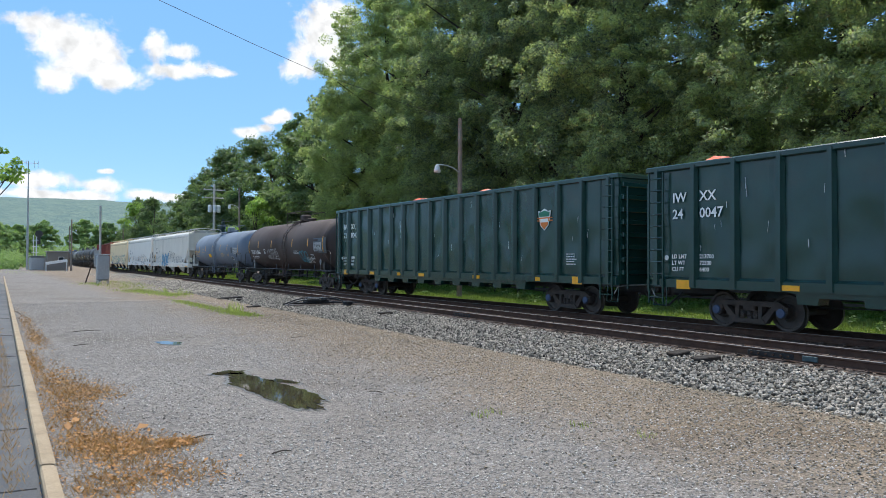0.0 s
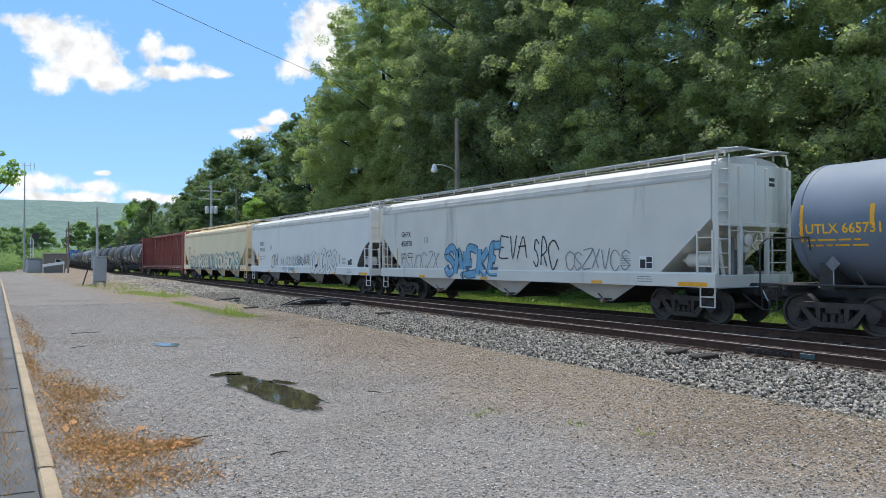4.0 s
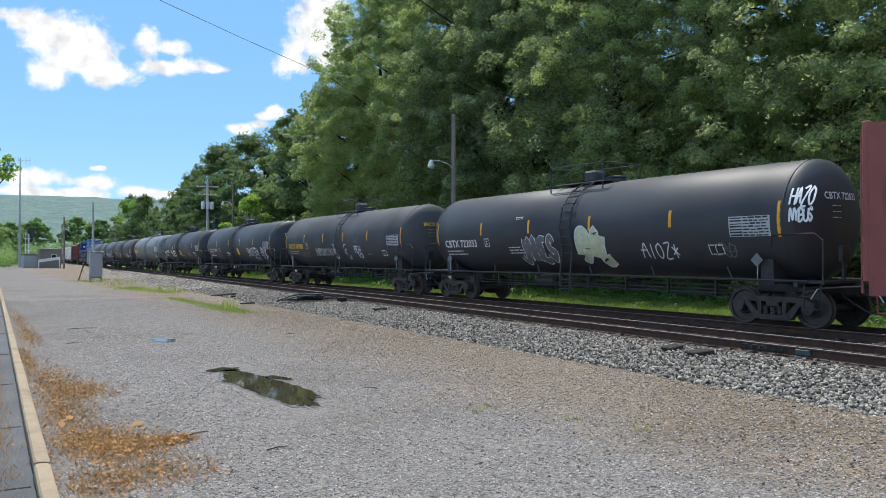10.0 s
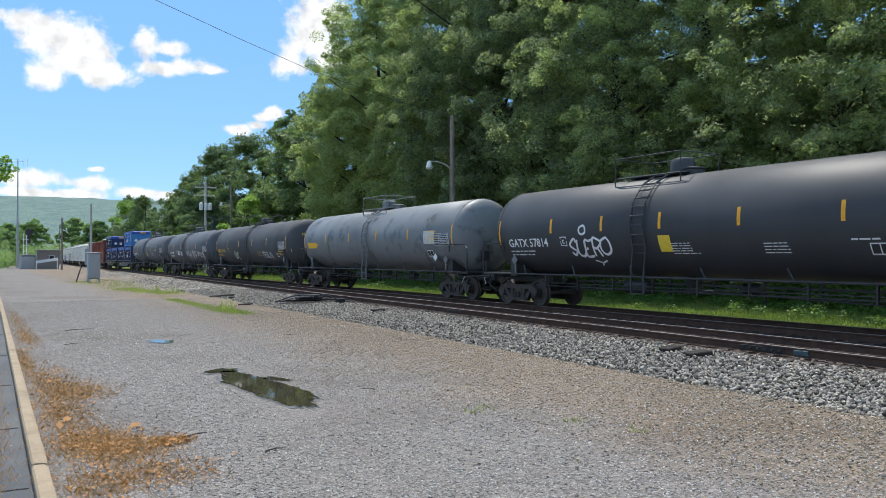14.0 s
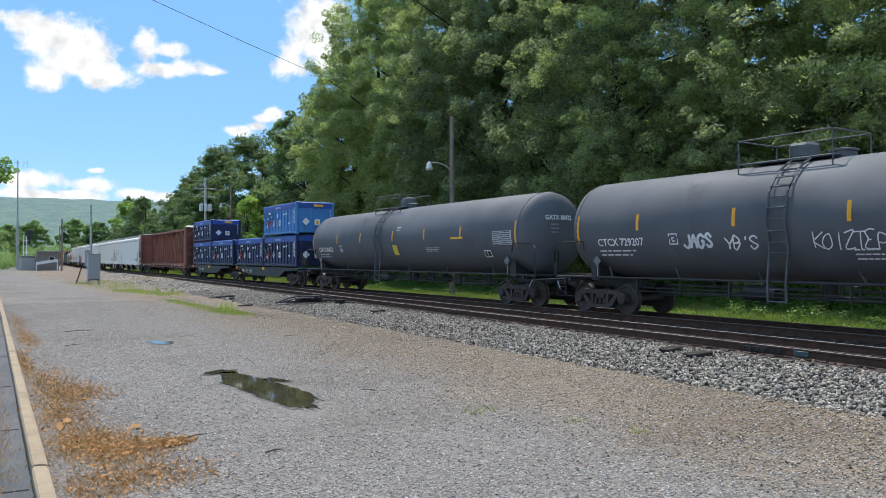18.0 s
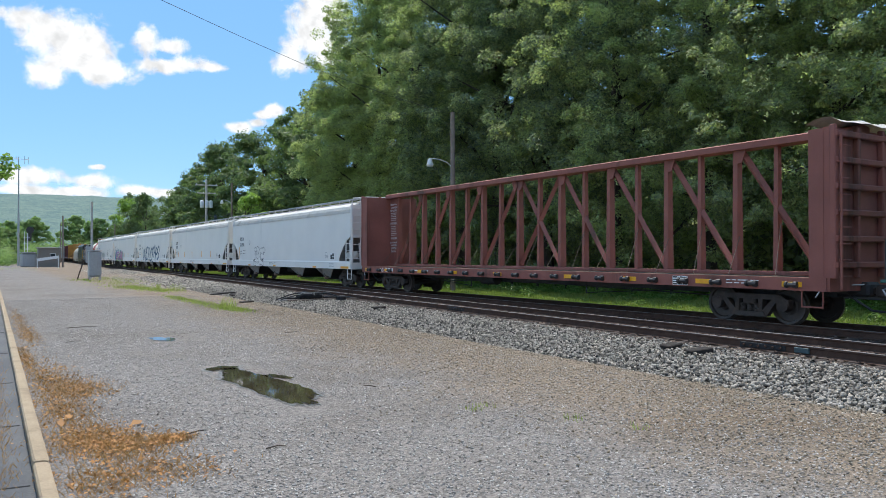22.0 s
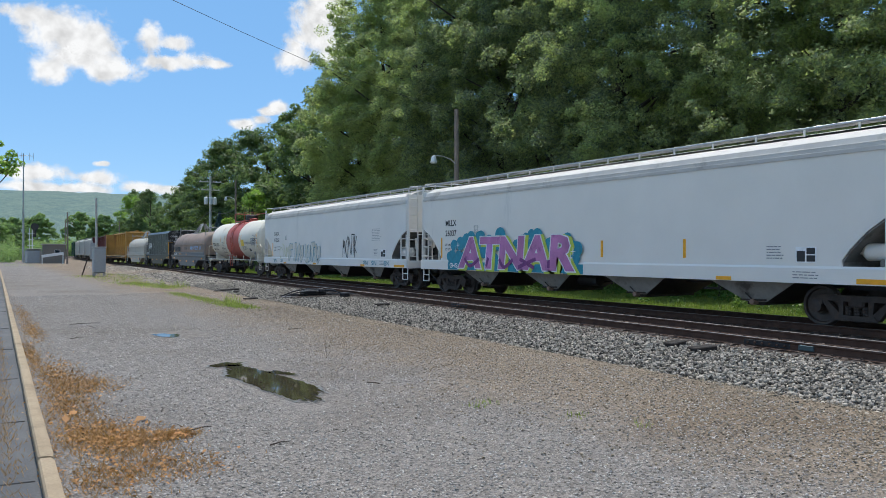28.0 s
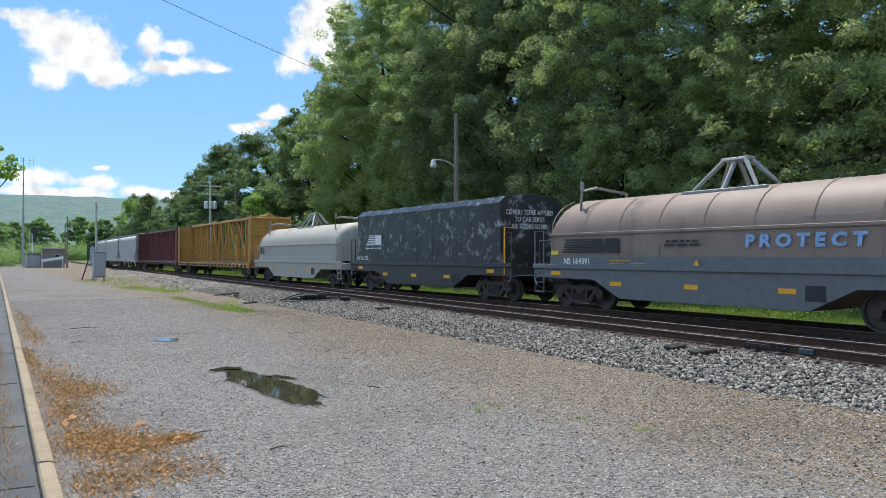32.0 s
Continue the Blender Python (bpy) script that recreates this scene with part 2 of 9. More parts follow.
def brown_edge(ma):
    """Rust-brown dust that gathers on the gravel towards the tracks, with a ragged edge."""
    t = ma.node_tree
    b = t.nodes["Principled BSDF"]
    src = b.inputs["Base Color"].links[0].from_socket
    tc = t.nodes.new("ShaderNodeTexCoord")
    sep = t.nodes.new("ShaderNodeSeparateXYZ")
    t.links.new(tc.outputs["Object"], sep.inputs[0])
    nz = node(t, "ShaderNodeTexNoise", Scale=0.55, Detail=6.0, Roughness=0.65)
    t.links.new(tc.outputs["Object"], nz.inputs["Vector"])
    ad = node(t, "ShaderNodeMath")
    ad.operation = "MULTIPLY_ADD"
    t.links.new(nz.outputs["Fac"], ad.inputs[0])
    ad.inputs[1].default_value = 5.0
    t.links.new(sep.outputs["X"], ad.inputs[2])
    mr = node(t, "ShaderNodeMapRange")
    mr.inputs["From Min"].default_value, mr.inputs["From Max"].default_value, mr.inputs["To Max"].default_value = 7.2, 9.6, 0.85
    t.links.new(ad.outputs[0], mr.inputs["Value"])
    sc = node(t, "ShaderNodeVectorMath")
    sc.operation = "MULTIPLY"
    sc.inputs[1].default_value = (1.08, 0.89, 0.66)
    t.links.new(src, sc.inputs[0])
    mx = t.nodes.new("ShaderNodeMix")
    mx.data_type = "RGBA"
    t.links.new(mr.outputs[0], mx.inputs[0])
    t.links.new(src, mx.inputs[6])
    t.links.new(sc.outputs[0], mx.inputs[7])
    t.links.new(mx.outputs[2], b.inputs["Base Color"])


brown_edge(M_LOT)
# bed colour kept near black, standing in for shade between the stones
M_BALLAST = mixed("ballast_bed", (0.04, 0.037, 0.033), (0.028, 0.026, 0.024), 1.5, 0.4, 0.6, fine=20.0, bump=1.0, distance=0.05, cells=20.0)
M_RUSTBED = mixed("oily_ballast", (0.095, 0.07, 0.056), (0.14, 0.1, 0.08), 1.0, 0.4, 0.6, fine=20.0, bump=1.0, distance=0.05, cells=20.0)
M_VERGE = mixed("verge_soil", (0.1, 0.135, 0.035), (0.15, 0.18, 0.055), 0.5, 0.4, 0.62, fine=6.0)

thing("ground", Geo().box(-3000, 3000, -400, 5000, -1.2, -0.5), M_FIELD, "green valley ground reaching to the hills", "ground", kind="structure")

lot_ys = even(-30, 40, 0.5) + even(42, 240, 3)


def lot_z(x, y):
    return LOT_Z + 0.012 * noise.noise((x * 0.35, y * 0.25, 3.0)) * min(1.0, max(0.0, (x - 0.9)))


strip("gravel_lot", lambda y: 0.44 + 0.0112 * y if y < 60 else 1.1 - 0.05 * (y - 60), lambda y: 8.6 + 0.02 * max(0, y) if y < 50 else 9.6 + 0.09 * (y - 50), lot_ys, lot_z, M_LOT, "worn grey gravel lot with damp patches beside the tracks", "gravel lot", 14)
bal_ys = even(-40, 80, 1) + even(84, 420, 6) + even(440, 900, 20)
strip("ballast_bed", lambda y: min(siding(y) - 4.0, 8.3 + 0.02 * max(0, y)) if y < 60 else siding(y) - 6.5, lambda y: siding(y) - 1.9, bal_ys, lambda x, y: TIE_Z - 0.03 + 0.03 * noise.noise((x * 0.6, y * 0.6, 2.0)), M_BALLAST, "grey crushed stone ballast shoulder", "ballast", 8)
strip("track_bed", lambda y: siding(y) - 1.9, lambda y: bend(y) + 2.6, bal_ys, TIE_Z - 0.012, M_RUSTBED, "oil-stained brown ballast between the rails", "track bed", 4)
strip("grass_verge", lambda y: bend(y) + 2.6, lambda y: bend(y) + 60, bal_ys, lambda x, y: GRASS_Z + 0.02 * noise.noise((x * 0.3, y * 0.3, 2)) + max(0, (x - bend(y) - 11)) * 0.12 + max(0, (x - bend(y) - 22)) * (0.5 if y < 110 else 0.05), M_VERGE, "lush green grass verge beyond the tracks", "grass verge", 16)


# ---- rolling stock: car space has +y to the rear, the side that faces the lot at -x, rail tops at z = 0 ----
M_TRUCK = surface("truck_iron", (0.06, 0.048, 0.042), 0.75, 0.1, tone=0.4, wear=(0.09, 0.06, 0.045), wear_amount=0.5, wear_scale=4)
M_WHEEL = surface("wheel_steel", (0.07, 0.058, 0.052), 0.6, 0.2, tone=0.3, wear=(0.12, 0.075, 0.05), wear_amount=0.4, wear_scale=5)
M_BLACK = surface("black_steel", (0.035, 0.034, 0.035), 0.55, 0.1, tone=0.3, wear=(0.07, 0.055, 0.045), wear_amount=0.3, wear_scale=3)
M_WHITE_INK = surface("white_lettering", (0.85, 0.85, 0.84), 0.6, tone=0.1, bump=0)
M_BLACK_INK = surface("black_lettering", (0.03, 0.03, 0.032), 0.6, tone=0.1, bump=0)
# near-black colour for sheets that stand in for shade under the hoppers
M_SHADE_STEEL = surface("sooty_steel", (0.03, 0.029, 0.028), 0.8, tone=0.3)
# grey with dark patches, the shade under the slope ends mixed in
M_SLOPE = surface("dusty_slope_steel", (0.2, 0.195, 0.185), 0.8, tone=0.35, grain=1.5, wear=(0.06, 0.058, 0.055), wear_amount=0.6, wear_scale=1.2)
M_FAINT_INK = surface("faint_lettering", (0.4, 0.4, 0.4), 0.6, tone=0.1, bump=0)
M_YELLOW_INK = surface("yellow_lettering", (0.95, 0.5, 0.025), 0.6, tone=0.1, bump=0)
M_REFLECT = surface("yellow_reflector", (0.9, 0.41, 0.015), 0.4, tone=0.15, wear=(0.4, 0.25, 0.06), wear_amount=0.3, wear_scale=6, bump=0)
M_GALV = surface("galvanised_steel", (0.4, 0.41, 0.42), 0.45, 0.6, tone=0.2)
INK = {"white": M_WHITE_INK, "black": M_BLACK_INK, "yellow": M_YELLOW_INK}

WHEEL_R, WHEELBASE = 0.457, 1.86


def make_wheelset():
    g = Geo().lathe("x", (0, 0, 0), [(-1.06, 0.06), (-1.05, 0.1), (-0.9, 0.1), (-0.88, 0.085), (0.88, 0.085), (0.9, 0.1), (1.05, 0.1), (1.06, 0.06)], 14)
    for s in (-1, 1):
        prof = [(0.80, 0.12), (0.80, 0.19), (0.76, 0.22), (0.765, 0.37), (0.815, 0.39), (0.82, 0.45), (0.73, 0.459), (0.715, 0.485), (0.69, 0.485), (0.685, 0.39), (0.725, 0.37), (0.72, 0.2), (0.68, 0.18), (0.68, 0.12)]
        g.lathe("x", (0, 0, 0), [(s * o, r) for o, r in prof], 30)
        for k in range(3):
            a = 2 * math.pi * k / 3
            c = (s * 1.065, 0.065 * math.cos(a), 0.065 * math.sin(a))
            g.box(c[0] - 0.012, c[0] + 0.012, c[1] - 0.022, c[1] + 0.022, c[2] - 0.022, c[2] + 0.022)
    return g.mesh("wheelset")


def make_side_frame():
    g = Geo()
    for w0, w1, poly in ((-0.09, 0.09, [(-1.1, 0.42), (-1.1, 0.57), (-0.85, 0.72), (0.85, 0.72), (1.1, 0.57), (1.1, 0.42), (0.98, 0.56), (0.74, 0.59), (-0.74, 0.59), (-0.98, 0.56)]),
                         (-0.08, 0.08, [(-0.80, 0.60), (-0.66, 0.60), (-0.36, 0.31), (-0.36, 0.19), (-0.5, 0.19)]),
                         (-0.08, 0.08, [(0.80, 0.60), (0.66, 0.60), (0.36, 0.31), (0.36, 0.19), (0.5, 0.19)]),
                         (-0.11, 0.11, [(-0.5, 0.17), (0.5, 0.17), (0.42, 0.28), (-0.42, 0.28)]),
                         (-0.09, 0.09, [(-0.37, 0.27), (-0.28, 0.27), (-0.28, 0.6), (-0.4, 0.6)]),
                         (-0.09, 0.09, [(0.37, 0.27), (0.28, 0.27), (0.28, 0.6), (0.4, 0.6)])):
        g.prism("x", w0, w1, poly)
    for y in (-0.93, 0.93):
        g.lathe("x", (0, y, 0.457), [(-0.12, 0.07), (-0.11, 0.15), (0.1, 0.15)], 12)
        g.box(-0.1, 0.1, y - 0.17, y + 0.17, 0.5, 0.6)
    return g.mesh("side_frame")


def make_springs():
    return Geo().lathe("z", (0, 0, 0), [(0.28 + 0.03 * k, 0.075 if k % 2 else 0.058) for k in range(8)], 9).mesh("spring")


def make_bolster():
    g = Geo().slab((0, 0, 0.56), (2.1, 0.36, 0.2))
    g.lathe("z", (0, 0, 0.6), [(0, 0.3), (0.22, 0.3)], 16)
    for s in (-1, 1):
        g.box(-0.8, 0.8, s * 0.38 - 0.05, s * 0.38 + 0.05, 0.36, 0.48)
        g.box(-0.78, -0.66, s * 0.36 - 0.09, s * 0.36 + 0.09, 0.28, 0.56)
        g.box(0.66, 0.78, s * 0.36 - 0.09, s * 0.36 + 0.09, 0.28, 0.56)
    return g.mesh("truck")


WHEEL_ME, FRAME_ME, SPRING_ME, BOLSTER_ME = make_wheelset(), make_side_frame(), make_springs(), make_bolster()
for me_, ma_ in ((WHEEL_ME, M_WHEEL), (FRAME_ME, M_TRUCK), (SPRING_ME, M_TRUCK), (BOLSTER_ME, M_TRUCK)):
    me_.materials.append(ma_)
wheelsets = []


def truck(car, y, u):
    b = part("truck", BOLSTER_ME, M_TRUCK, car, m=pose(0, y, 0))
    for s in (-1, 1):
        part("side_frame", FRAME_ME, M_TRUCK, b, m=pose(s * 0.96, 0, 0))
        for dy in (-0.19, 0.0, 0.19):
            part("spring", SPRING_ME, M_TRUCK, b, m=pose(s * 0.99, dy, 0))
        w = part("wheelset", WHEEL_ME, M_WHEEL, b, m=pose(0, s * WHEELBASE / 2, WHEEL_R))
        wheelsets.append((w, s * WHEELBASE / 2, u + y))
    return b


def coupler(car, y, s):
    """Coupler, uncoupling lever and air hose at the end y; s is -1 at the front."""
    g = Geo().slab((0, y - s * 0.45, 0.85), (0.16, 1.0, 0.18)).slab((0.05 * s, y - s * 0.06, 0.85), (0.3, 0.3, 0.3)).slab((0, y - s * 0.95, 0.86), (0.36, 0.3, 0.34))
    part("coupler", g, M_TRUCK, car)
    part("air_hose", Geo().tube([(-0.35, y - s * 0.75, 0.8), (-0.36, y - s * 0.5, 0.62), (-0.3, y - s * 0.2, 0.42), (-0.2, y, 0.4)], 0.03, 6), M_BLACK, car)
    part("uncoupling_lever", Geo().tube([(-1.5, y - s * 0.8, 0.72), (-1.48, y - s * 0.66, 0.95), (-1.2, y - s * 0.62, 0.98), (-0.2, y - s * 0.4, 1.0)], 0.018, 5), M_GALV, car)


def brake_gear(car, half, z):
    """Brake reservoir, cylinder and rods under the floor."""
    part("air_reservoir", Geo().lathe("y", (-0.55, half * 0.25, z - 0.2), [(-0.5, 0.05), (-0.45, 0.2), (0.45, 0.2), (0.5, 0.05)], 14), M_BLACK, car)
    part("brake_cylinder", Geo().lathe("y", (0.4, -half * 0.2, z - 0.18), [(-0.3, 0.05), (-0.28, 0.16), (0.25, 0.16), (0.3, 0.05)], 12), M_BLACK, car)
    part("brake_rod", Geo().tube([(-0.2, -half, 0.55), (-0.2, 0, z - 0.25), (-0.2, half, 0.55)], 0.02, 5), M_BLACK, car)


def ladder_geo(x, y0, y1, z0, z1, n, r=0.02, stile=True, xt=None):
    """Rungs between two stiles; xt leans the top."""
    g = Geo()
    xt = x if xt is None else xt
    if stile:
        for y in (y0, y1):
            g.tube([(x, y, z0), (xt, y, z1)], r * 1.5, 5)
    for k in range(n):
        s = (k + 0.5) / n
        g.tube([(x + (xt - x) * s, y0, z0 + (z1 - z0) * s), (x + (xt - x) * s, y1, z0 + (z1 - z0) * s)], r, 5)
    return g


def plain_side(x):
    return lambda z: x


def tank_side(r, zc, proud=0.008):
    return lambda z: -math.sqrt(max(0.01, (r + proud) ** 2 - (z - zc) ** 2))


def words(car, text, y, z, size, ink, side, narrow=1.0, name="lettering", fat=0.0, shear=0.0, gap=1.0):
    """Painted words on the side that faces the lot; y, z is the lower left of the first letter as one reads it."""
    cu = bpy.data.curves.new(name, "FONT")
    cu.body, cu.size, cu.resolution_u, cu.offset, cu.shear = text, size * 1.38, 2, fat + 0.026 * size, shear
    cu.space_character = gap
    ob = bpy.data.objects.new(name, cu)
    me = bpy.data.meshes.new_from_object(ob)
    bpy.data.objects.remove(ob)
    for vert in me.vertices:
        a, b = vert.co.x * narrow, vert.co.y
        vert.co = (side(z + b), y - a, z + b)
    return part(name, me, ink, car)


def patch(g, y0, y1, z0, z1, side, n=3, dx=0.0):
    """A thin painted rectangle that follows the side."""
    a = len(g.v)
    for k in range(n + 1):
        z = z0 + (z1 - z0) * k / n
        g.v += [(side(z) - dx, y0, z), (side(z) - dx, y1, z)]
    g.f += [(a + 2 * k, a + 2 * k + 1, a + 2 * k + 3, a + 2 * k + 2) for k in range(n)]
    return g


def fine_print(car, y, z, w, h, rows, ink, side, seed=1):
    """Small lettering too small to read: broken bars, row by row."""
    r = random.Random(seed)
    g = Geo()
    step = h / rows
    for k in range(rows):
        a = 0.0
        end = w * r.uniform(0.7, 1.0)
        while a < end:
            b = min(end, a + r.uniform(0.08, 0.3) * w)
            patch(g, y - a, y - b, z + h - (k + 0.56) * step, z + h - (k + 0.24) * step, side, 1)
            a = b + 0.04 * w
    return part("small_print", g, ink, car)


def stripes(car, ys, z0, z1, side, width=0.1, slant=0.0, ma=None):
    for y in ys:
        part("reflector_strip", patch(Geo(), y - width / 2, y + width / 2, z0, z1, side, 4), ma or M_REFLECT, car)


def ribbon(g, pts, width, side, dx=0.0):
    """A flat painted stroke through (y, z) points."""
    n = len(pts)
    a = len(g.v)
    for i, (y, z) in enumerate(pts):
        y0, z0 = pts[max(0, i - 1)]
        y1, z1 = pts[min(n - 1, i + 1)]
        d = math.hypot(y1 - y0, z1 - z0) or 1.0
        ny, nz = -(z1 - z0) / d * width / 2, (y1 - y0) / d * width / 2
        for s in (-1, 1):
            zz = z + s * nz
            g.v.append((side(zz) - dx, y + s * ny, zz))
    g.f += [(a + 2 * i, a + 2 * i + 1, a + 2 * i + 3, a + 2 * i + 2) for i in range(n - 1)]


def scrawl(car, y0, y1, z0, z1, ink, side, seed, letters=6, width=0.045, bubbly=False, fill=None):
    """Sprayed graffiti: a row of looping strokes from y0 (left as one reads) to y1, with filled bubbles where fill is given."""
    r = random.Random(seed)
    step = (y1 - y0) / letters
    if fill is not None:
        gf = Geo()
        for k in range(letters):
            cy, cz = y0 + (k + 0.5) * step, (z0 + z1) / 2
            n, a = 16, len(gf.v)
            ring = []
            for j in range(n):
                t = 2 * math.pi * j / n
                q = 1 + 0.16 * math.sin(2 * t + r.uniform(0, 6)) + r.uniform(-0.06, 0.06)
                zz = cz + math.sin(t) * (z1 - z0) * 0.47 * q
                ring.append((side(zz) + 0.002, cy + math.cos(t) * abs(step) * 0.6 * q, zz))
            gf.add(ring, [tuple(range(n))])
        part("graffiti_fill", gf, fill, car)
    g = Geo()
    for k in range(letters):
        cy = y0 + (k + 0.5) * step
        h = (z1 - z0) * r.uniform(0.8, 1.0)
        if bubbly:
            n = 18
            ph = r.uniform(0, 6)
            pts = []
            for j in range(n + 1):
                t = 2 * math.pi * j / n
                q = 1 + 0.16 * math.sin(2 * t + ph) + 0.07 * math.sin(5 * t + ph)
                pts.append((cy + math.cos(t) * abs(step) * 0.55 * q, (z0 + z1) / 2 + math.sin(t) * h * 0.5 * q))
            ribbon(g, pts, width, side)
            for _ in range(2):
                a = r.uniform(0.2, 0.8)
                ribbon(g, [(cy + step * r.uniform(-0.25, 0.25), z0 + h * (a + 0.3 * q2 - 0.15) * 0.9) for q2 in (0, 0.5, 1)], width, side)
        else:
            pts = []
            a, b, ph, fq = r.uniform(0.3, 0.6), r.uniform(0.35, 0.5), r.uniform(0, 6), r.choice((1.0, 1.5, 2.0))
            for j in range(15):
                t = j / 14
                pts.append((cy + step * (t - 0.5) * 0.9 + step * a * 0.5 * math.sin(fq * 2 * math.pi * t + ph), (z0 + z1) / 2 + h * b * math.cos(2 * math.pi * t * r.choice((1.0, 1.0, 1.02)) * fq + ph * 0.5)))
            ribbon(g, pts, width, side)
            if r.random() < 0.7:
                ribbon(g, [(cy + step * r.uniform(-0.4, 0.4), z0 + h * q) for q in (0.1, 0.5, 0.95)], width, side)
    return part("graffiti", g, ink, car)


# hand-drawn capitals: strokes over a grid of three columns (a b c lowest) and five rows (m n o highest)
STROKES = {"A": "anc gi", "B": "amnlhg hifba", "C": "lnjdbf", "D": "amnlfba", "E": "onmgac gh", "F": "onma gh", "G": "lnjdbfih", "H": "am co gi", "I": "bn", "J": "olfbd", "K": "am og gc",
           "L": "mac", "M": "amhoc", "N": "amco", "O": "njdbfln", "P": "amnlhg", "R": "amnlhg hc", "S": "lnjhfbd", "T": "mo nb", "U": "mdbfo", "V": "mbo", "W": "maeco", "X": "mc oa", "Y": "mhb oh", "Z": "moac", "*": "jf ld nb", "'": "nk"}


def smooth_line(pts, k=5):
    """A curve through the points."""
    out = []
    for i in range(len(pts) - 1):
        p0, p1, p2, p3 = pts[max(0, i - 1)], pts[i], pts[i + 1], pts[min(len(pts) - 1, i + 2)]
        for j in range(k):
            t = j / k
            out.append(tuple(0.5 * (2 * b + (c - a) * t + (2 * a - 5 * b + 4 * c - d) * t * t + (3 * b - a - 3 * c + d) * t ** 3) for a, b, c, d in zip(p0, p1, p2, p3)))
    return out + [pts[-1]]


def spray(car, text, y0, y1, z0, z1, ink, side, seed, width=0.045, line=0.0, fill=None, slant=0.15, wild=0.12, grow=0.0):
    """Sprayed capitals from y0 (left as one reads) to y1; with a line width given they are hollow, filled with the fill paint."""
    r = random.Random(seed)
    outer, inner = Geo(), Geo()
    step = (y1 - y0) / max(1, len(text))
    layer = 0
    for k, ch in enumerate(text):
        if ch == " ":
            continue
        up = 1 + grow * k / len(text)
        drop = r.uniform(-wild, wild) * (z1 - z0) * 0.5
        wide = r.uniform(0.72, 0.95) if not line else r.uniform(0.62, 0.78)
        for stroke in STROKES[ch].split():
            pts = []
            for c in stroke:
                i = ord(c) - 97
                u, v = (i % 3) / 2 + r.uniform(-wild, wild), (i // 3) / 4 + r.uniform(-wild, wild) * 0.5
                pts.append((y0 + step * (k + 0.12 + wide * u + slant * (v - 0.5)), z0 + drop + (z1 - z0) * v * up))
            curve = smooth_line(pts)
            layer += 1
            ribbon(outer, curve, width, side, 0.0003 * layer)
            if line:
                ribbon(inner, curve, width - 2 * line, side, 0.004 + 0.0003 * layer)
    ob = part("graffiti", outer, ink, car)
    if line:
        part("graffiti_fill", inner, fill, car)
    return ob


def grid_panel(car, y, z, w, h, side, card, ink, rows=7, seed=3):
    """A pale test-data card ruled with dark cells; y is its left edge as one reads."""
    part("data_panel", patch(Geo(), y, y - w, z, z + h, side, 4), card, car)
    r = random.Random(seed)
    g = Geo()
    front = lambda q: side(q) - 0.004
    for k in range(rows):
        zz = z + h * (1 - (k + 0.8) / rows)
        a = 0.03 * w
        while a < w * 0.93:
            b = min(w * 0.96, a + w * (0.3 if a < 0.1 * w else r.uniform(0.09, 0.16)))
            patch(g, y - a, y - b, zz, zz + h / rows * r.uniform(0.35, 0.62), front, 1)
            a = b + 0.025 * w
    part("small_print", g, ink, car)


def end_words(car, text, x, z, size, ink, depth):
    """Painted words on the end that leads; depth gives the surface's y at (x, z)."""
    cu = bpy.data.curves.new("lettering", "FONT")
    cu.body, cu.size, cu.resolution_u, cu.offset = text, size * 1.38, 2, 0.03 * size
    ob = bpy.data.objects.new("lettering", cu)
    me = bpy.data.meshes.new_from_object(ob)
    bpy.data.objects.remove(ob)
    for vert in me.vertices:
        px, pz = x + vert.co.x * 0.92, z + vert.co.y
        vert.co = (px, depth(px, pz), pz)
    return part("lettering", me, ink, car)


def bearing_caps(car, ys, ma):
    """Coloured axle-end caps on the side that faces the lot."""
    for y in ys:
        for s in (-1, 1):
            part("bearing_cap", Geo().lathe("x", (-1.09, y + s * WHEELBASE / 2, WHEEL_R), [(-0.03, 0.05), (-0.02, 0.11), (0.02, 0.12)], 12), ma, car, "blue axle bearing cap")


def diamond(car, y, z, s, ma, x):
    part("placard", Geo().prism("x", x - 0.012, x, [(y - s, z), (y, z - s), (y + s, z), (y, z + s)]), ma, car)


def new_car(name, label, a, b, inset, sills=True):
    car = thing(name, None, None, label, "freight car", "cars of the train")
    h, u = (b - a) / 2, (a + b) / 2
    half = h - inset
    cars.append((car, u, half))
    for s in (-1, 1):
        truck(car, s * half, u)
        coupler(car, s * h, s)
    return car, h, half, u


cars, riders = [], []


# ---- kerb, paving, puddles ----
M_ASPHALT = mixed("old_asphalt", (0.095, 0.096, 0.1), (0.135, 0.134, 0.134), 0.8, 0.4, 0.65, fine=40.0, tone=0.25, bump=0.5, distance=0.01)
M_KERB = mixed("weathered_kerb", (0.36, 0.28, 0.19), (0.28, 0.215, 0.145), 2.5, 0.45, 0.65, fine=40.0, tone=0.2, bump=0.4, distance=0.01)
M_CRACK = surface("crack_fill", (0.03, 0.03, 0.032), 0.9)


def kerb_x(y):
    return 0.44 + 0.0112 * y


pave = thing("asphalt_path", Geo().prism("z", -0.6, LOT_Z - 0.03, [(kerb_x(-20) - 0.12, -20), (kerb_x(90) - 0.12, 90), (-14, 90), (-14, -20)]), M_ASPHALT, "cracked dark grey asphalt path behind the kerb", "path", kind="structure")
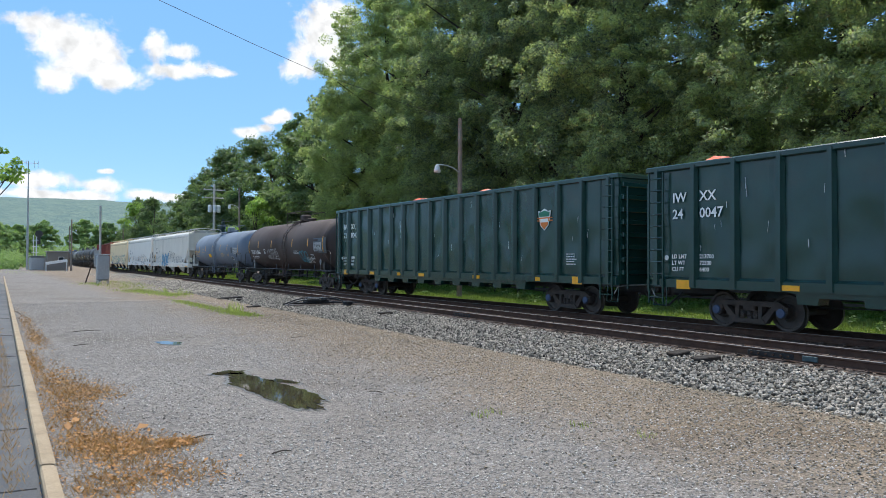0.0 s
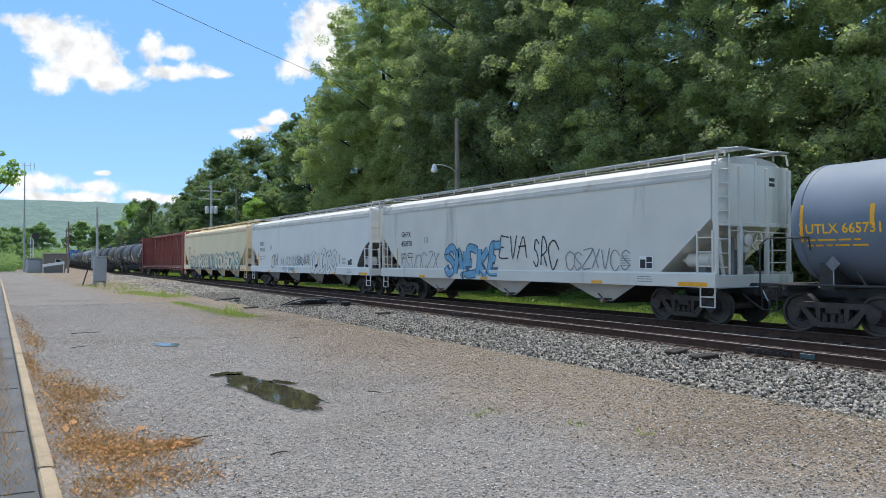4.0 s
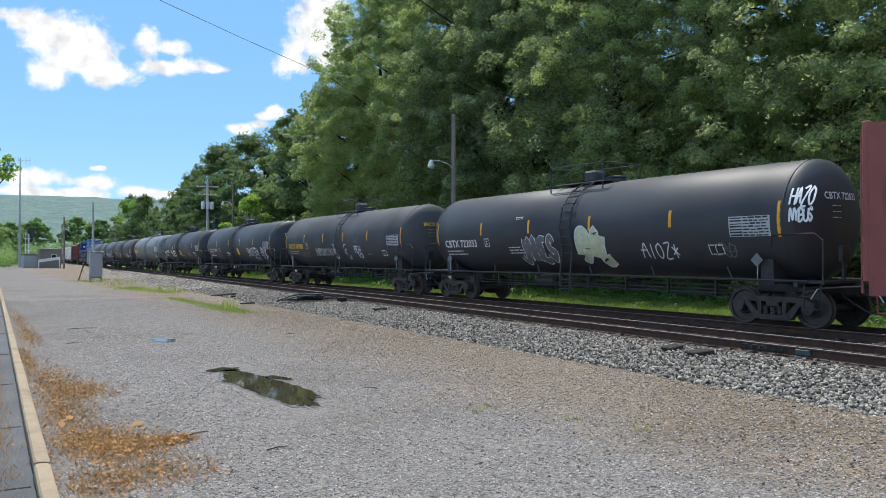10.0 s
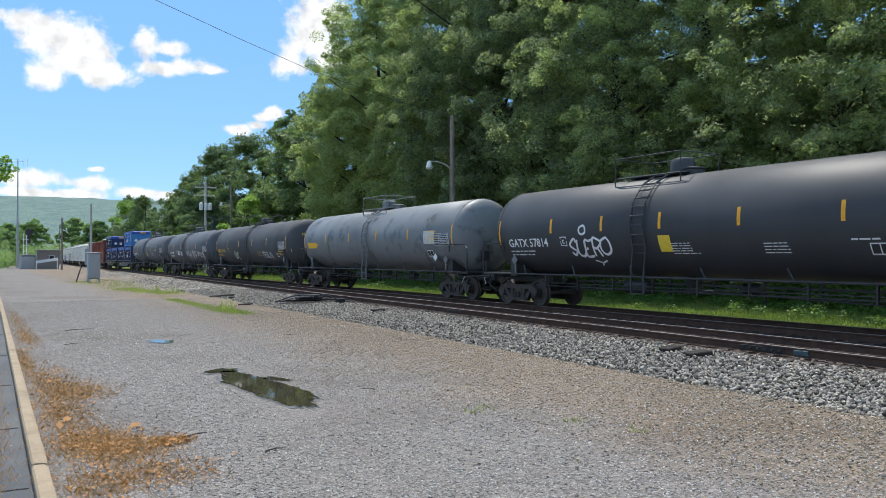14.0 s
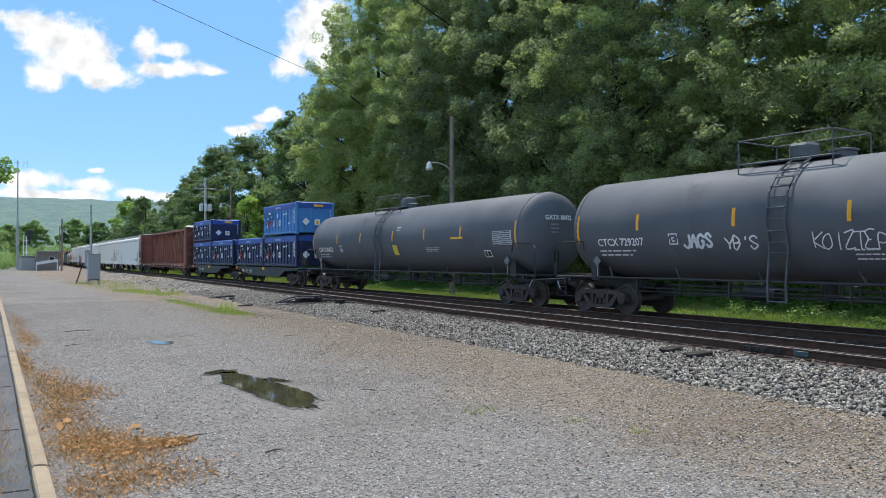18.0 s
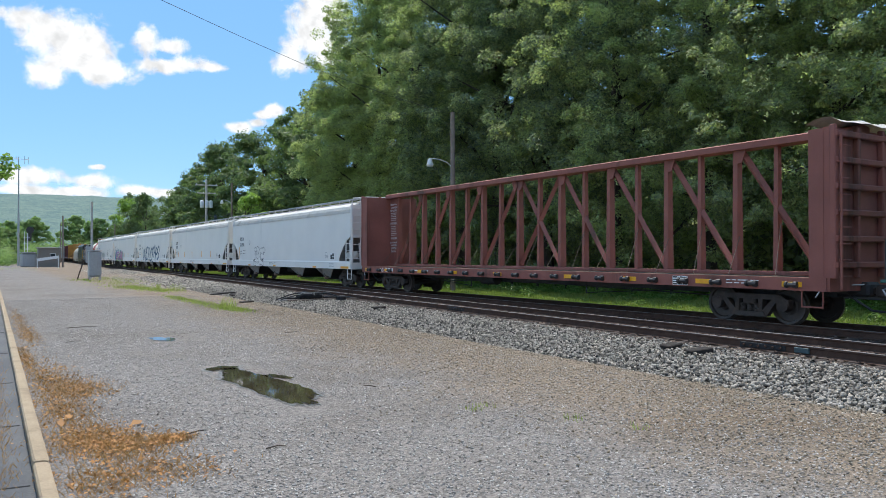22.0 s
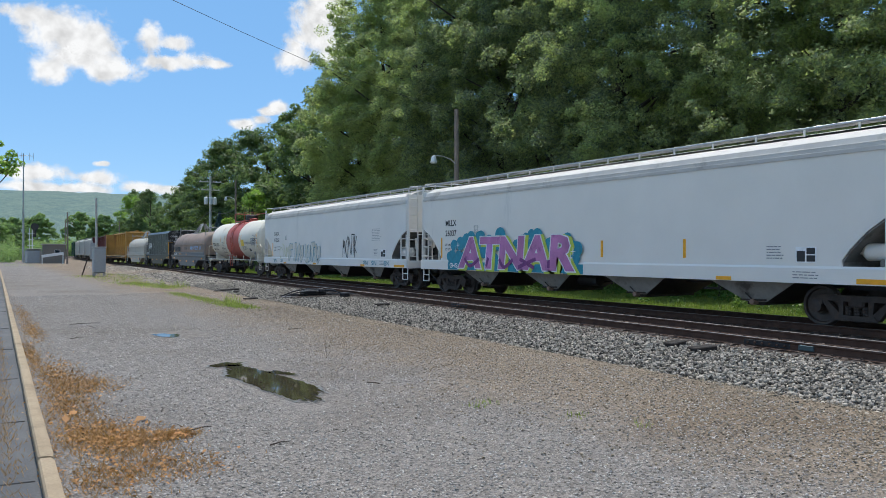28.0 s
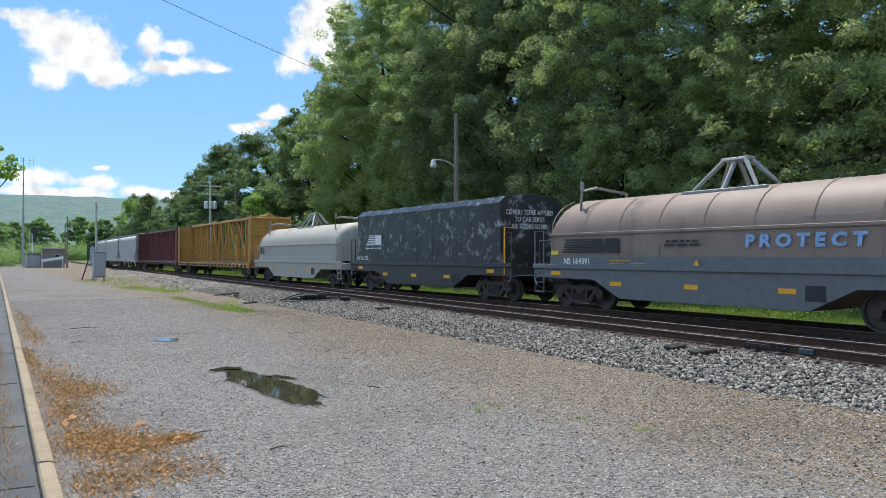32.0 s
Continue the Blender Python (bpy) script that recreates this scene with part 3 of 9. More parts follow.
for y in (6.9, 9.4, 12.6, 16.5, 21, 27):
    pts = [(kerb_x(y) - 0.16 - 0.1 * k, y + 0.05 * noise.noise((k * 0.6, y, 0)) + 0.008 * k, LOT_Z - 0.029) for k in range(14)]
    part("crack", Geo().tube(pts, 0.008, 4), M_CRACK, pave)
kerb = thing("kerb", None, None, "weathered tan concrete kerb in long sections", "kerb", kind="structure")
ky = -8.0
kr = random.Random(2)
while ky < 88:
    kl = 3.05
    a, b = kerb_x(ky + 0.01), kerb_x(ky + kl - 0.015)
    dz = kr.uniform(-0.006, 0.006)
    sec = Geo()
    rings = []
    for s_ in (0.0, 0.02, 0.98, 1.0):
        x = a + (b - a) * s_ + kr.uniform(-0.004, 0.004)
        inset = 0.012 if s_ in (0.0, 1.0) else 0.0
        rings.append([(x - 0.125 + inset, ky + kl * s_, -0.5), (x - 0.125 + inset, ky + kl * s_, LOT_Z + 0.055 + dz), (x - 0.11 + inset, ky + kl * s_, LOT_Z + 0.075 + dz - inset), (x - 0.025 - inset, ky + kl * s_, LOT_Z + 0.072 + dz - inset), (x - inset, ky + kl * s_, LOT_Z + 0.05 + dz), (x - inset, ky + kl * s_, -0.5)])
    part("kerb_section", sec.ring(rings), M_KERB, kerb)
    ky += kl + 0.012

M_PUDDLE = bpy.data.materials.new("puddle_water")
M_PUDDLE.use_nodes = True
pb = M_PUDDLE.node_tree.nodes["Principled BSDF"]
pb.inputs["Base Color"].default_value = (0.04, 0.031, 0.022, 1)
pb.inputs["Roughness"].default_value, pb.inputs["IOR"].default_value = 0.03, 1.33
M_WET = mixed("wet_gravel", (0.09, 0.088, 0.082), (0.12, 0.118, 0.11), 2.0, 0.4, 0.6, fine=30.0, tone=0.3, bump=0.6, distance=0.015, cells=40.0, spec=0.6)
M_WET.node_tree.nodes["Principled BSDF"].inputs["Roughness"].default_value = 0.5


def puddle(x, y, length, width, angle, seed, wet=1.3):
    """Flat water with a ragged shore in a damp rim."""
    ob = None
    for name, k, ma, dz, jag in (("puddle", 1.0, M_PUDDLE, 0.016, 0.48), ("damp_rim", wet, M_WET, 0.010, 0.6)):
        g = Geo()
        ring = []
        n = 200
        for i in range(n):
            t = 2 * math.pi * i / n
            c = Vector((math.cos(t), math.sin(t), 0))
            q = 1 + jag * noise.noise((c.x * 1.4 + seed, c.y * 1.4, 1)) + 0.32 * jag * noise.noise((c.x * 5 + seed, c.y * 5, 2)) + 0.3 * jag * noise.noise((c.x * 13, c.y * 13 + seed, 3)) + 0.22 * jag * noise.noise((c.x * 37, c.y * 37 + seed, 5))
            u, w = c.x * length / 2 * q * k, c.y * width / 2 * q * k
            ring.append((x + u * math.cos(angle) - w * math.sin(angle), y + u * math.sin(angle) + w * math.cos(angle), LOT_Z + dz))
        g.add(ring, [tuple(range(n))])
        if ob is None:
            ob = thing(name, g, ma, "shallow muddy puddle reflecting the trees and sky", "puddle", "puddles on the lot")
        else:
            part(name, g, ma, ob)


puddle(3.44, 10.25, 3.5, 0.6, math.radians(91), 2.9, 1.07)
puddle(3.32, 12.15, 0.55, 0.42, 0.3, 6.1, 1.25)
puddle(3.38, 17.1, 0.42, 0.85, 0.2, 4.2, 1.12)
puddle(3.8, 10.9, 0.24, 0.6, 0.4, 9.3, 1.15)


# ---- tracks ----
M_RAIL = surface("rail_steel", (0.085, 0.052, 0.04), 0.85, 0.0, tone=0.3, wear=(0.12, 0.065, 0.045), wear_amount=0.4, spec=0.15)
M_RAILTOP = surface("polished_rail_head", (0.24, 0.215, 0.2), 0.75, 0.3, tone=0.15, grain=3, bump=0.03)
M_TIE = surface("creosoted_tie", (0.042, 0.031, 0.026), 0.9, tone=0.35, grain=5, fine=40, bump=0.7, wear=(0.075, 0.053, 0.042), wear_amount=0.5, wear_scale=3, per_object=0.35)
M_PLATE = surface("rusty_plate", (0.075, 0.05, 0.04), 0.8, 0.3, tone=0.3)
M_DARK_IRON = surface("greasy_iron", (0.028, 0.028, 0.031), 0.5, 0.4, tone=0.4, wear=(0.07, 0.06, 0.055), wear_amount=0.4)
RAIL_PROFILE = ((-0.036, -0.008), (0.036, -0.008), (0.037, -0.035), (0.009, -0.05), (0.009, -0.15), (0.075, -0.17), (0.075, -0.18), (-0.075, -0.18), (-0.075, -0.17), (-0.009, -0.15), (-0.009, -0.05), (-0.037, -0.035))


def track(name, label, line, y_end, ties_to, tie_len):
    tr = thing(name, None, None, label, "railway track", kind="structure")
    ys = even(-40, 60, 2.5) + even(65, y_end, 8)
    for s in (-0.755, 0.755):
        part("rail", Geo().ring([[(line(y) + s + dx, y, z) for dx, z in RAIL_PROFILE] for y in ys]), M_RAIL, tr)
        part("rail_head", Geo().ring([[(line(y) + s + dx, y, z) for dx, z in ((-0.03, -0.0075), (0.03, -0.0075), (0.03, -0.002), (0.022, 0.0), (-0.022, 0.0), (-0.03, -0.002))] for y in ys]), M_RAILTOP, tr)
    tie = Geo().slab((0, 0, 0), (1.0, 0.23, 0.18)).mesh("tie")
    r = random.Random(len(name))
    y = -9.0
    plates = Geo()
    while y < ties_to:
        ln = tie_len(y) + r.uniform(-0.08, 0.1)
        off = -(tie_len(y) - 2.6) / 2 + r.uniform(-0.04, 0.04)
        ob = part("tie", tie, M_TIE, tr, m=Matrix.LocRotScale((line(y) + off, y, TIE_Z - 0.075 + r.uniform(-0.008, 0.012)), Euler((0, 0, r.uniform(-0.015, 0.015))), (ln, 1, 1)))
        for s in (-0.755, 0.755):
            x = line(y) + s
            plates.slab((x, y, TIE_Z + 0.017), (0.34, 0.19, 0.022))
            for q in (-0.1, 0.1):
                plates.box(x + q - 0.012, x + q + 0.012, y - 0.06, y - 0.035, TIE_Z + 0.02, TIE_Z + 0.055)
        y += 0.52 + r.uniform(-0.02, 0.03)
    me = plates.mesh("tie_plates", 0)
    tagged(part("tie_plates", me, M_PLATE, tr), kind="stuff")
    return tr


track("main_track", "main railway track on creosoted ties", bend, 760, 118, lambda y: 2.6)
side_track = track("siding_track", "diverging siding track with worn rails", siding, 113, 64, lambda y: 2.62 + 0.3 * max(0.0, math.sin(y * 7.3)) ** 2)
# joint bars on the near rail
for y in (9.2, 20.9, 32.6):
    x = siding(y) - 0.755
    part("joint_bar", Geo().slab((x - 0.03, y, -0.095), (0.03, 1.0, 0.1)), M_DARK_IRON, side_track)
    for k in range(6):
        part("joint_bolt", Geo().lathe("x", (x - 0.06, y - 0.4 + 0.16 * k, -0.095), [(-0.02, 0.022), (0.02, 0.022)], 6), M_RAIL, side_track)
M_BLUEBAR = surface("bluish_insulated_joint", (0.05, 0.085, 0.095), 0.5, 0.2, tone=0.4)
part("insulated_joint", Geo().slab((siding(8.35) - 0.79, 8.35, -0.09), (0.04, 0.3, 0.1)), M_BLUEBAR, side_track, "bluish insulated joint")

M_CHAR = surface("rotten_tie_wood", (0.03, 0.024, 0.02), 0.95, tone=0.4, grain=8, bump=0.8)
# switch machine on two long head ties
sw = thing("switch_machine", None, None, "low black switch machine on long ties beside the siding", "switch machine")
for y in (29.2, 30.1):
    part("head_tie", Geo().slab((12.3, y, TIE_Z - 0.03), (3.4, 0.25, 0.2)), M_TIE, sw)
part("gear_case", Geo().slab((11.75, 29.65, TIE_Z + 0.17), (0.95, 0.55, 0.2)).slab((11.6, 29.65, TIE_Z + 0.29), (0.5, 0.36, 0.08)), M_DARK_IRON, sw)
part("motor", Geo().lathe("y", (11.3, 29.6, TIE_Z + 0.16), [(-0.24, 0.05), (-0.2, 0.1), (0.2, 0.1), (0.24, 0.05)], 12), M_DARK_IRON, sw)
rs_ = random.Random(8)
for name, x, y, z, w, d, hh in (("gear_cover", 11.5, 29.4, 0.24, 0.5, 0.3, 0.1), ("lock_box", 12.05, 29.8, 0.26, 0.34, 0.4, 0.12), ("crank_plate", 11.15, 29.9, 0.1, 0.6, 0.3, 0.05), ("cable_box", 12.75, 28.7, 0.1, 0.36, 0.28, 0.2), ("terminal_box", 11.9, 29.2, 0.28, 0.22, 0.24, 0.16), ("foot_plate", 10.75, 29.6, 0.03, 0.7, 0.9, 0.04), ("link_plate", 12.5, 29.95, 0.12, 0.5, 0.12, 0.05)):
    part(name, Geo().slab((x, y, TIE_Z + z), (w, d, hh), Matrix.Rotation(rs_.uniform(-0.35, 0.35), 3, "Z")), M_DARK_IRON, sw)
for name, p in (("throw_rod", [(12.2, 29.5, 0.12), (14.4, 29.5, 0.05)]), ("lock_rod", [(12.2, 29.85, 0.12), (14.4, 29.85, 0.05)]), ("hand_lever", [(11.4, 29.35, 0.22), (10.9, 29.1, 0.24), (10.3, 29.05, 0.1)]), ("crank_arm", [(10.4, 29.9, 0.05), (10.9, 29.7, 0.25), (11.6, 29.9, 0.34), (12.4, 29.7, 0.2)]), ("cable_conduit", [(12.7, 28.8, 0.15), (12.3, 29.0, 0.3), (11.9, 29.3, 0.3)])):
    part(name, Geo().tube([(x, y, TIE_Z + z) for x, y, z in p], 0.026, 6), M_DARK_IRON, sw)
for x, y, s, rz in ((8.85, 28.9, 0.55, 0.3), (9.4, 35.6, 0.7, 0.9), (10.1, 36.3, 0.9, 0.2), (9.9, 34.5, 0.5, 1.2), (11.8, 23.4, 0.5, 0.1), (11.75, 10.4, 0.5, 0.2), (11.6, 9.6, 0.55, -0.1)):
    thing("timber_scrap", Geo().slab((0, 0, 0.05), (s, 0.24, 0.09)), M_CHAR, "broken dark tie end lying on the ballast", "timber scrap", "broken ties", m=pose(x, y, TIE_Z, 2, -3, math.degrees(rz)))

# level crossing far down the lot
strip("crossing_road", lambda y: 6.5, lambda y: bend(y) - 0.95, even(70, 80, 2.5), LOT_Z + 0.012, M_LOT, "pale worn crossing pavement leading over the tracks", "road", 4)
strip("crossing_panel", lambda y: bend(y) - 0.68, lambda y: bend(y) + 0.68, even(70, 80, 2.5), -0.03, M_ASPHALT, "dark crossing panel between the rails", "road", 1)

# ---- fence beyond the verge ----
M_FENCE = surface("dark_fence_wood", (0.035, 0.03, 0.027), 0.8, tone=0.3)
fence = thing("fence", None, None, "dark three-rail fence beyond the grass", "fence")
for i in range(26):
    y = 2 + 2.4 * i
    part("post", Geo().slab((26.7, y, 0.28), (0.12, 0.12, 1.2)), M_FENCE, fence)
    for z in (0.15, 0.48, 0.8):
        part("rail", Geo().slab((26.66, y + 1.2, z), (0.05, 2.36, 0.11)), M_FENCE, fence)

# ---- poles and wires ----
M_POLE = surface("weathered_pole", (0.24, 0.185, 0.155), 0.9, tone=0.3, grain=3, fine=40, bump=0.6)
M_POLE_PALE = surface("pale_pole", (0.5, 0.475, 0.44), 0.9, tone=0.25, grain=3, bump=0.5)
M_LAMP = surface("lamp_housing", (0.62, 0.63, 0.64), 0.4, 0.2, tone=0.1)
M_CAN = surface("transformer_grey", (0.72, 0.73, 0.74), 0.45, 0.2, tone=0.12)
M_WIRE = surface("black_cable", (0.07, 0.07, 0.075), 0.6)


def pole(x, y, z0, top, r, ma, label, arm=0.0, arm_z=0.0, cross=(), name="utility_pole"):
    p = thing(name, None, None, label, "pole", m=pose(x, y, z0))
    part("shaft", Geo().tube([(0, 0, 0), (0.02, 0, (top - z0) * 0.5), (0, 0, top - z0)], [r, r * 0.88, r * 0.75], 10), ma, p)
    if arm:
        a = arm_z - z0
        part("arm", Geo().tube([(0, 0, a - 0.25), (arm * 0.25, 0, a + 0.02), (arm * 0.6, 0, a + 0.16), (arm, 0, a + 0.16)], 0.03, 6), M_LAMP, p)
        part("lamp_head", Geo().lathe("z", (arm, 0, a - 0.28), [(0, 0.14), (0.1, 0.2), (0.2, 0.15), (0.36, 0.12), (0.44, 0.05)], 14), M_LAMP, p, "pale lamp head")
    for z, w in cross:
        part("crossarm", Geo().slab((0, -0.12, z - z0), (w, 0.1, 0.12)), ma, p)
        for k in range(4):
            part("insulator", Geo().lathe("z", (-w / 2 + 0.12 + (w - 0.24) * k / 3, -0.12, z - z0 + 0.06), [(0, 0.03), (0.06, 0.05), (0.12, 0.03)], 8), M_LAMP, p)
    return p


pole(22.2, 35.0, -0.3, 9.55, 0.16, M_POLE, "brown wooden pole with a street lamp arm", -1.45, 6.75, name="street_lamp")
up = pole(24.0, 95.0, -0.3, 11.1, 0.19, M_POLE_PALE, "pale utility pole with crossarms and transformers", cross=((10.4, 2.7), (9.4, 2.3)))
for k in range(3):
    part("transformer", Geo().lathe("z", (-0.55 + 0.55 * k, -0.3 if k == 1 else -0.1, 7.9), [(0, 0.2), (0.05, 0.24), (0.85, 0.24), (0.92, 0.1)], 14), M_CAN, up, "grey transformer can")
pole(24.3, 85.0, -0.3, 9.9, 0.13, M_POLE, "dark wooden pole with a street lamp arm", -1.1, 7.75, name="street_lamp")
pole(32.8, 160.0, -0.3, 10.7, 0.17, M_POLE_PALE, "pale utility pole with a crossarm far down the line", cross=((10.0, 3.0),))
pole(11.1, 131.0, -0.3, 7.9, 0.15, M_POLE, "brown wooden pole beside the shed")
pole(7.75, 66.8, -0.3, 6.05, 0.11, M_POLE_PALE, "grey-brown wooden pole by the equipment cabinet")
pole(27.0, 190.0, -0.3, 9.0, 0.15, M_POLE, "wooden pole with a street lamp far down the line", -1.6, 8.0, name="street_lamp")
pole(17.5, 212.0, -0.3, 10.0, 0.15, M_POLE, "wooden pole with a street lamp beyond the shed", 1.5, 9.0, name="street_lamp")


def cable(a, b, sag, r, label):
    pts = [Vector(a).lerp(Vector(b), k / 16) - Vector((0, 0, sag * 4 * (k / 16) * (1 - k / 16))) for k in range(17)]
    thing("overhead_cable", Geo().tube(pts, r, 5), M_WIRE, label, "cable")


thing("overhead_cable", Geo().tube([(-8.5, 17.0, 10.9), (-2.0, 21.3, 10.45), (4.87, 26.0, 10.19), (8.5, 28.6, 10.08), (12.2, 31.0, 9.93), (17.2, 33.2, 9.65), (22.2, 35.0, 9.4)], 0.01, 5), M_WIRE, "black overhead cable running to the lamp pole", "cable")
cable((22.9, 95, 10.5), (31.5, 160, 10.1), 0.8, 0.02, "thin overhead line between the far poles")
cable((24.9, 95, 10.5), (34, 160, 10.1), 0.8, 0.02, "thin overhead line between the far poles")
cable((24.0, 95, 6.8), (32.8, 160, 7.2), 1.0, 0.03, "thick overhead cable between the far poles")
cable((24.1, 94.9, 6.9), (24.3, 85, 6.6), 0.5, 0.025, "slack cable between two poles")

# ---- lineside equipment ----
M_CASE = surface("grey_case_paint", (0.36, 0.37, 0.38), 0.45, 0.1, tone=0.1, wear=(0.25, 0.22, 0.2), wear_amount=0.3, streak=True)
M_SHED = surface("taupe_shed_wall", (0.2, 0.18, 0.16), 0.8, tone=0.12)
M_ROOF = surface("shed_roof", (0.3, 0.29, 0.28), 0.7, tone=0.15)
M_GLASSY = surface("dark_window", (0.02, 0.03, 0.04), 0.08, tone=0.05, bump=0)
M_WHITE = surface("white_board", (0.7, 0.71, 0.72), 0.6, tone=0.08)
cab = thing("equipment_cabinet", None, None, "grey steel equipment cabinet on short legs in the lot", "cabinet", m=pose(7.35, 61.5, LOT_Z, 0, 0, 4))
part("body", Geo().slab((0, 0, 1.2), (0.86, 0.62, 1.9)), M_CASE, cab)
part("roof", Geo().slab((0, 0, 2.19), (0.94, 0.7, 0.07)), M_CASE, cab)
dr = part("door", Geo().slab((0, -0.325, 1.22), (0.78, 0.03, 1.76)), M_CASE, cab)
part("handle", Geo().slab((0.28, -0.36, 1.25), (0.04, 0.04, 0.22)), M_GALV, dr)
for x in (-0.36, 0.36):
    for y in (-0.24, 0.24):
        part("leg", Geo().slab((x, y, 0.13), (0.07, 0.07, 0.28)), M_GALV, cab)
sg = thing("sign_post", None, None, "small white sign on a thin post beside the pole", "sign", m=pose(7.4, 66.0, LOT_Z))
part("post", Geo().tube([(0, 0, 0), (0, 0, 2.7)], 0.03, 6), M_GALV, sg)
part("panel", Geo().slab((0, -0.05, 1.9), (0.36, 0.02, 1.3)), M_CASE, sg)
thing("leaning_post", Geo().tube([(0, 0, -0.1), (0.5, 0.2, 1.5)], 0.05, 6), M_PLATE, "rusty post leaning towards the cabinet", "post", m=pose(6.35, 63.5, LOT_Z))
shed = thing("lineside_shed", None, None, "small taupe lineside shed with a flat roof", "shed", m=pose(9.6, 137.5, -0.35))
part("wall", Geo().box(-1.55, 1.55, -1.3, 1.3, 0, 3.2), M_SHED, shed)
part("roof", Geo().slab((0, 0, 3.28), (3.5, 3.0, 0.16)), M_ROOF, shed)
wn = part("window", Geo().box(0.1, 0.9, -1.35, -1.3, 1.6, 2.4), M_WHITE, shed)
part("pane", Geo().box(0.16, 0.84, -1.36, -1.352, 1.66, 2.34), M_GLASSY, wn)
case = thing("relay_case", None, None, "grey metal relay case beside the shed", "relay case", m=pose(6.9, 140, -0.35))
part("body", Geo().slab((0, 0, 1.25), (2.5, 1.8, 2.5)), M_CASE, case)
part("roof", Geo().slab((0, 0, 2.54), (2.7, 2.0, 0.1)), M_CASE, case)
part("door", Geo().slab((0.3, -0.92, 1.2), (0.9, 0.04, 1.9)), M_CASE, case)
br = thing("barrier_board", None, None, "white slanting barrier board on two legs", "barrier", m=pose(8.85, 128, -0.3))
part("board", Geo().slab((0, 0, 1.55), (3.0, 0.08, 0.42), Matrix.Rotation(radians(-9), 3, "Y")), M_WHITE, br)
for x in (-1.4, 1.4):
    part("leg", Geo().tube([(x, 0.05, 0), (x, 0.05, 1.6 + 0.16 * x)], 0.07, 6), M_WHITE, br)
sig = thing("railway_signal", None, None, "black round railway signal on a ladder mast", "signal", m=pose(7.0, 146, -0.4))
part("mast", Geo().tube([(0, 0, 0), (0, 0, 6.6)], 0.09, 8), M_CAN, sig)
part("ladder", ladder_geo(-0.45, -0.2, 0.2, 0.5, 6.2, 14, 0.03), M_CAN, sig)
part("cage", Geo().tube([(-0.7, -0.3, 3.2), (0.3, -0.3, 3.2), (0.3, 0.3, 3.2), (-0.7, 0.3, 3.2), (-0.7, -0.3, 3.2)], 0.04, 5).tube([(-0.7, -0.3, 4.2), (0.3, -0.3, 4.2)], 0.04, 5).tube([(-0.7, -0.3, 5.2), (0.3, -0.3, 5.2)], 0.04, 5), M_CAN, sig)
part("target", Geo().lathe("y", (0.35, -0.25, 6.4), [(-0.05, 0.6), (0.05, 0.6)], 24), M_BLACK, sig, "round black backplate")
part("signal_head", Geo().slab((0.35, -0.1, 5.4), (0.5, 0.35, 1.6)), M_BLACK, sig)
tw = thing("radio_mast", None, None, "tall slim steel radio mast with a crossbar antenna", "radio mast", m=pose(5.8, 150, -0.4))
part("lower_mast", Geo().tube([(0, 0, 0), (0, 0, 9)], [0.2, 0.17], 8), M_CASE, tw)
part("upper_mast", Geo().tube([(0, 0, 9), (0, 0, 19.3)], [0.14, 0.07], 8), M_CASE, tw)
part("antenna_bar", Geo().tube([(-0.9, 0, 18.9), (1.5, 0, 18.9)], 0.05, 5), M_CAN, tw)
for x in (-0.9, -0.3, 0.9, 1.5):
    part("antenna_element", Geo().tube([(x, 0, 18.1 if x > 0 else 18.5), (x, 0, 19.4)], 0.04, 5), M_CAN, tw)


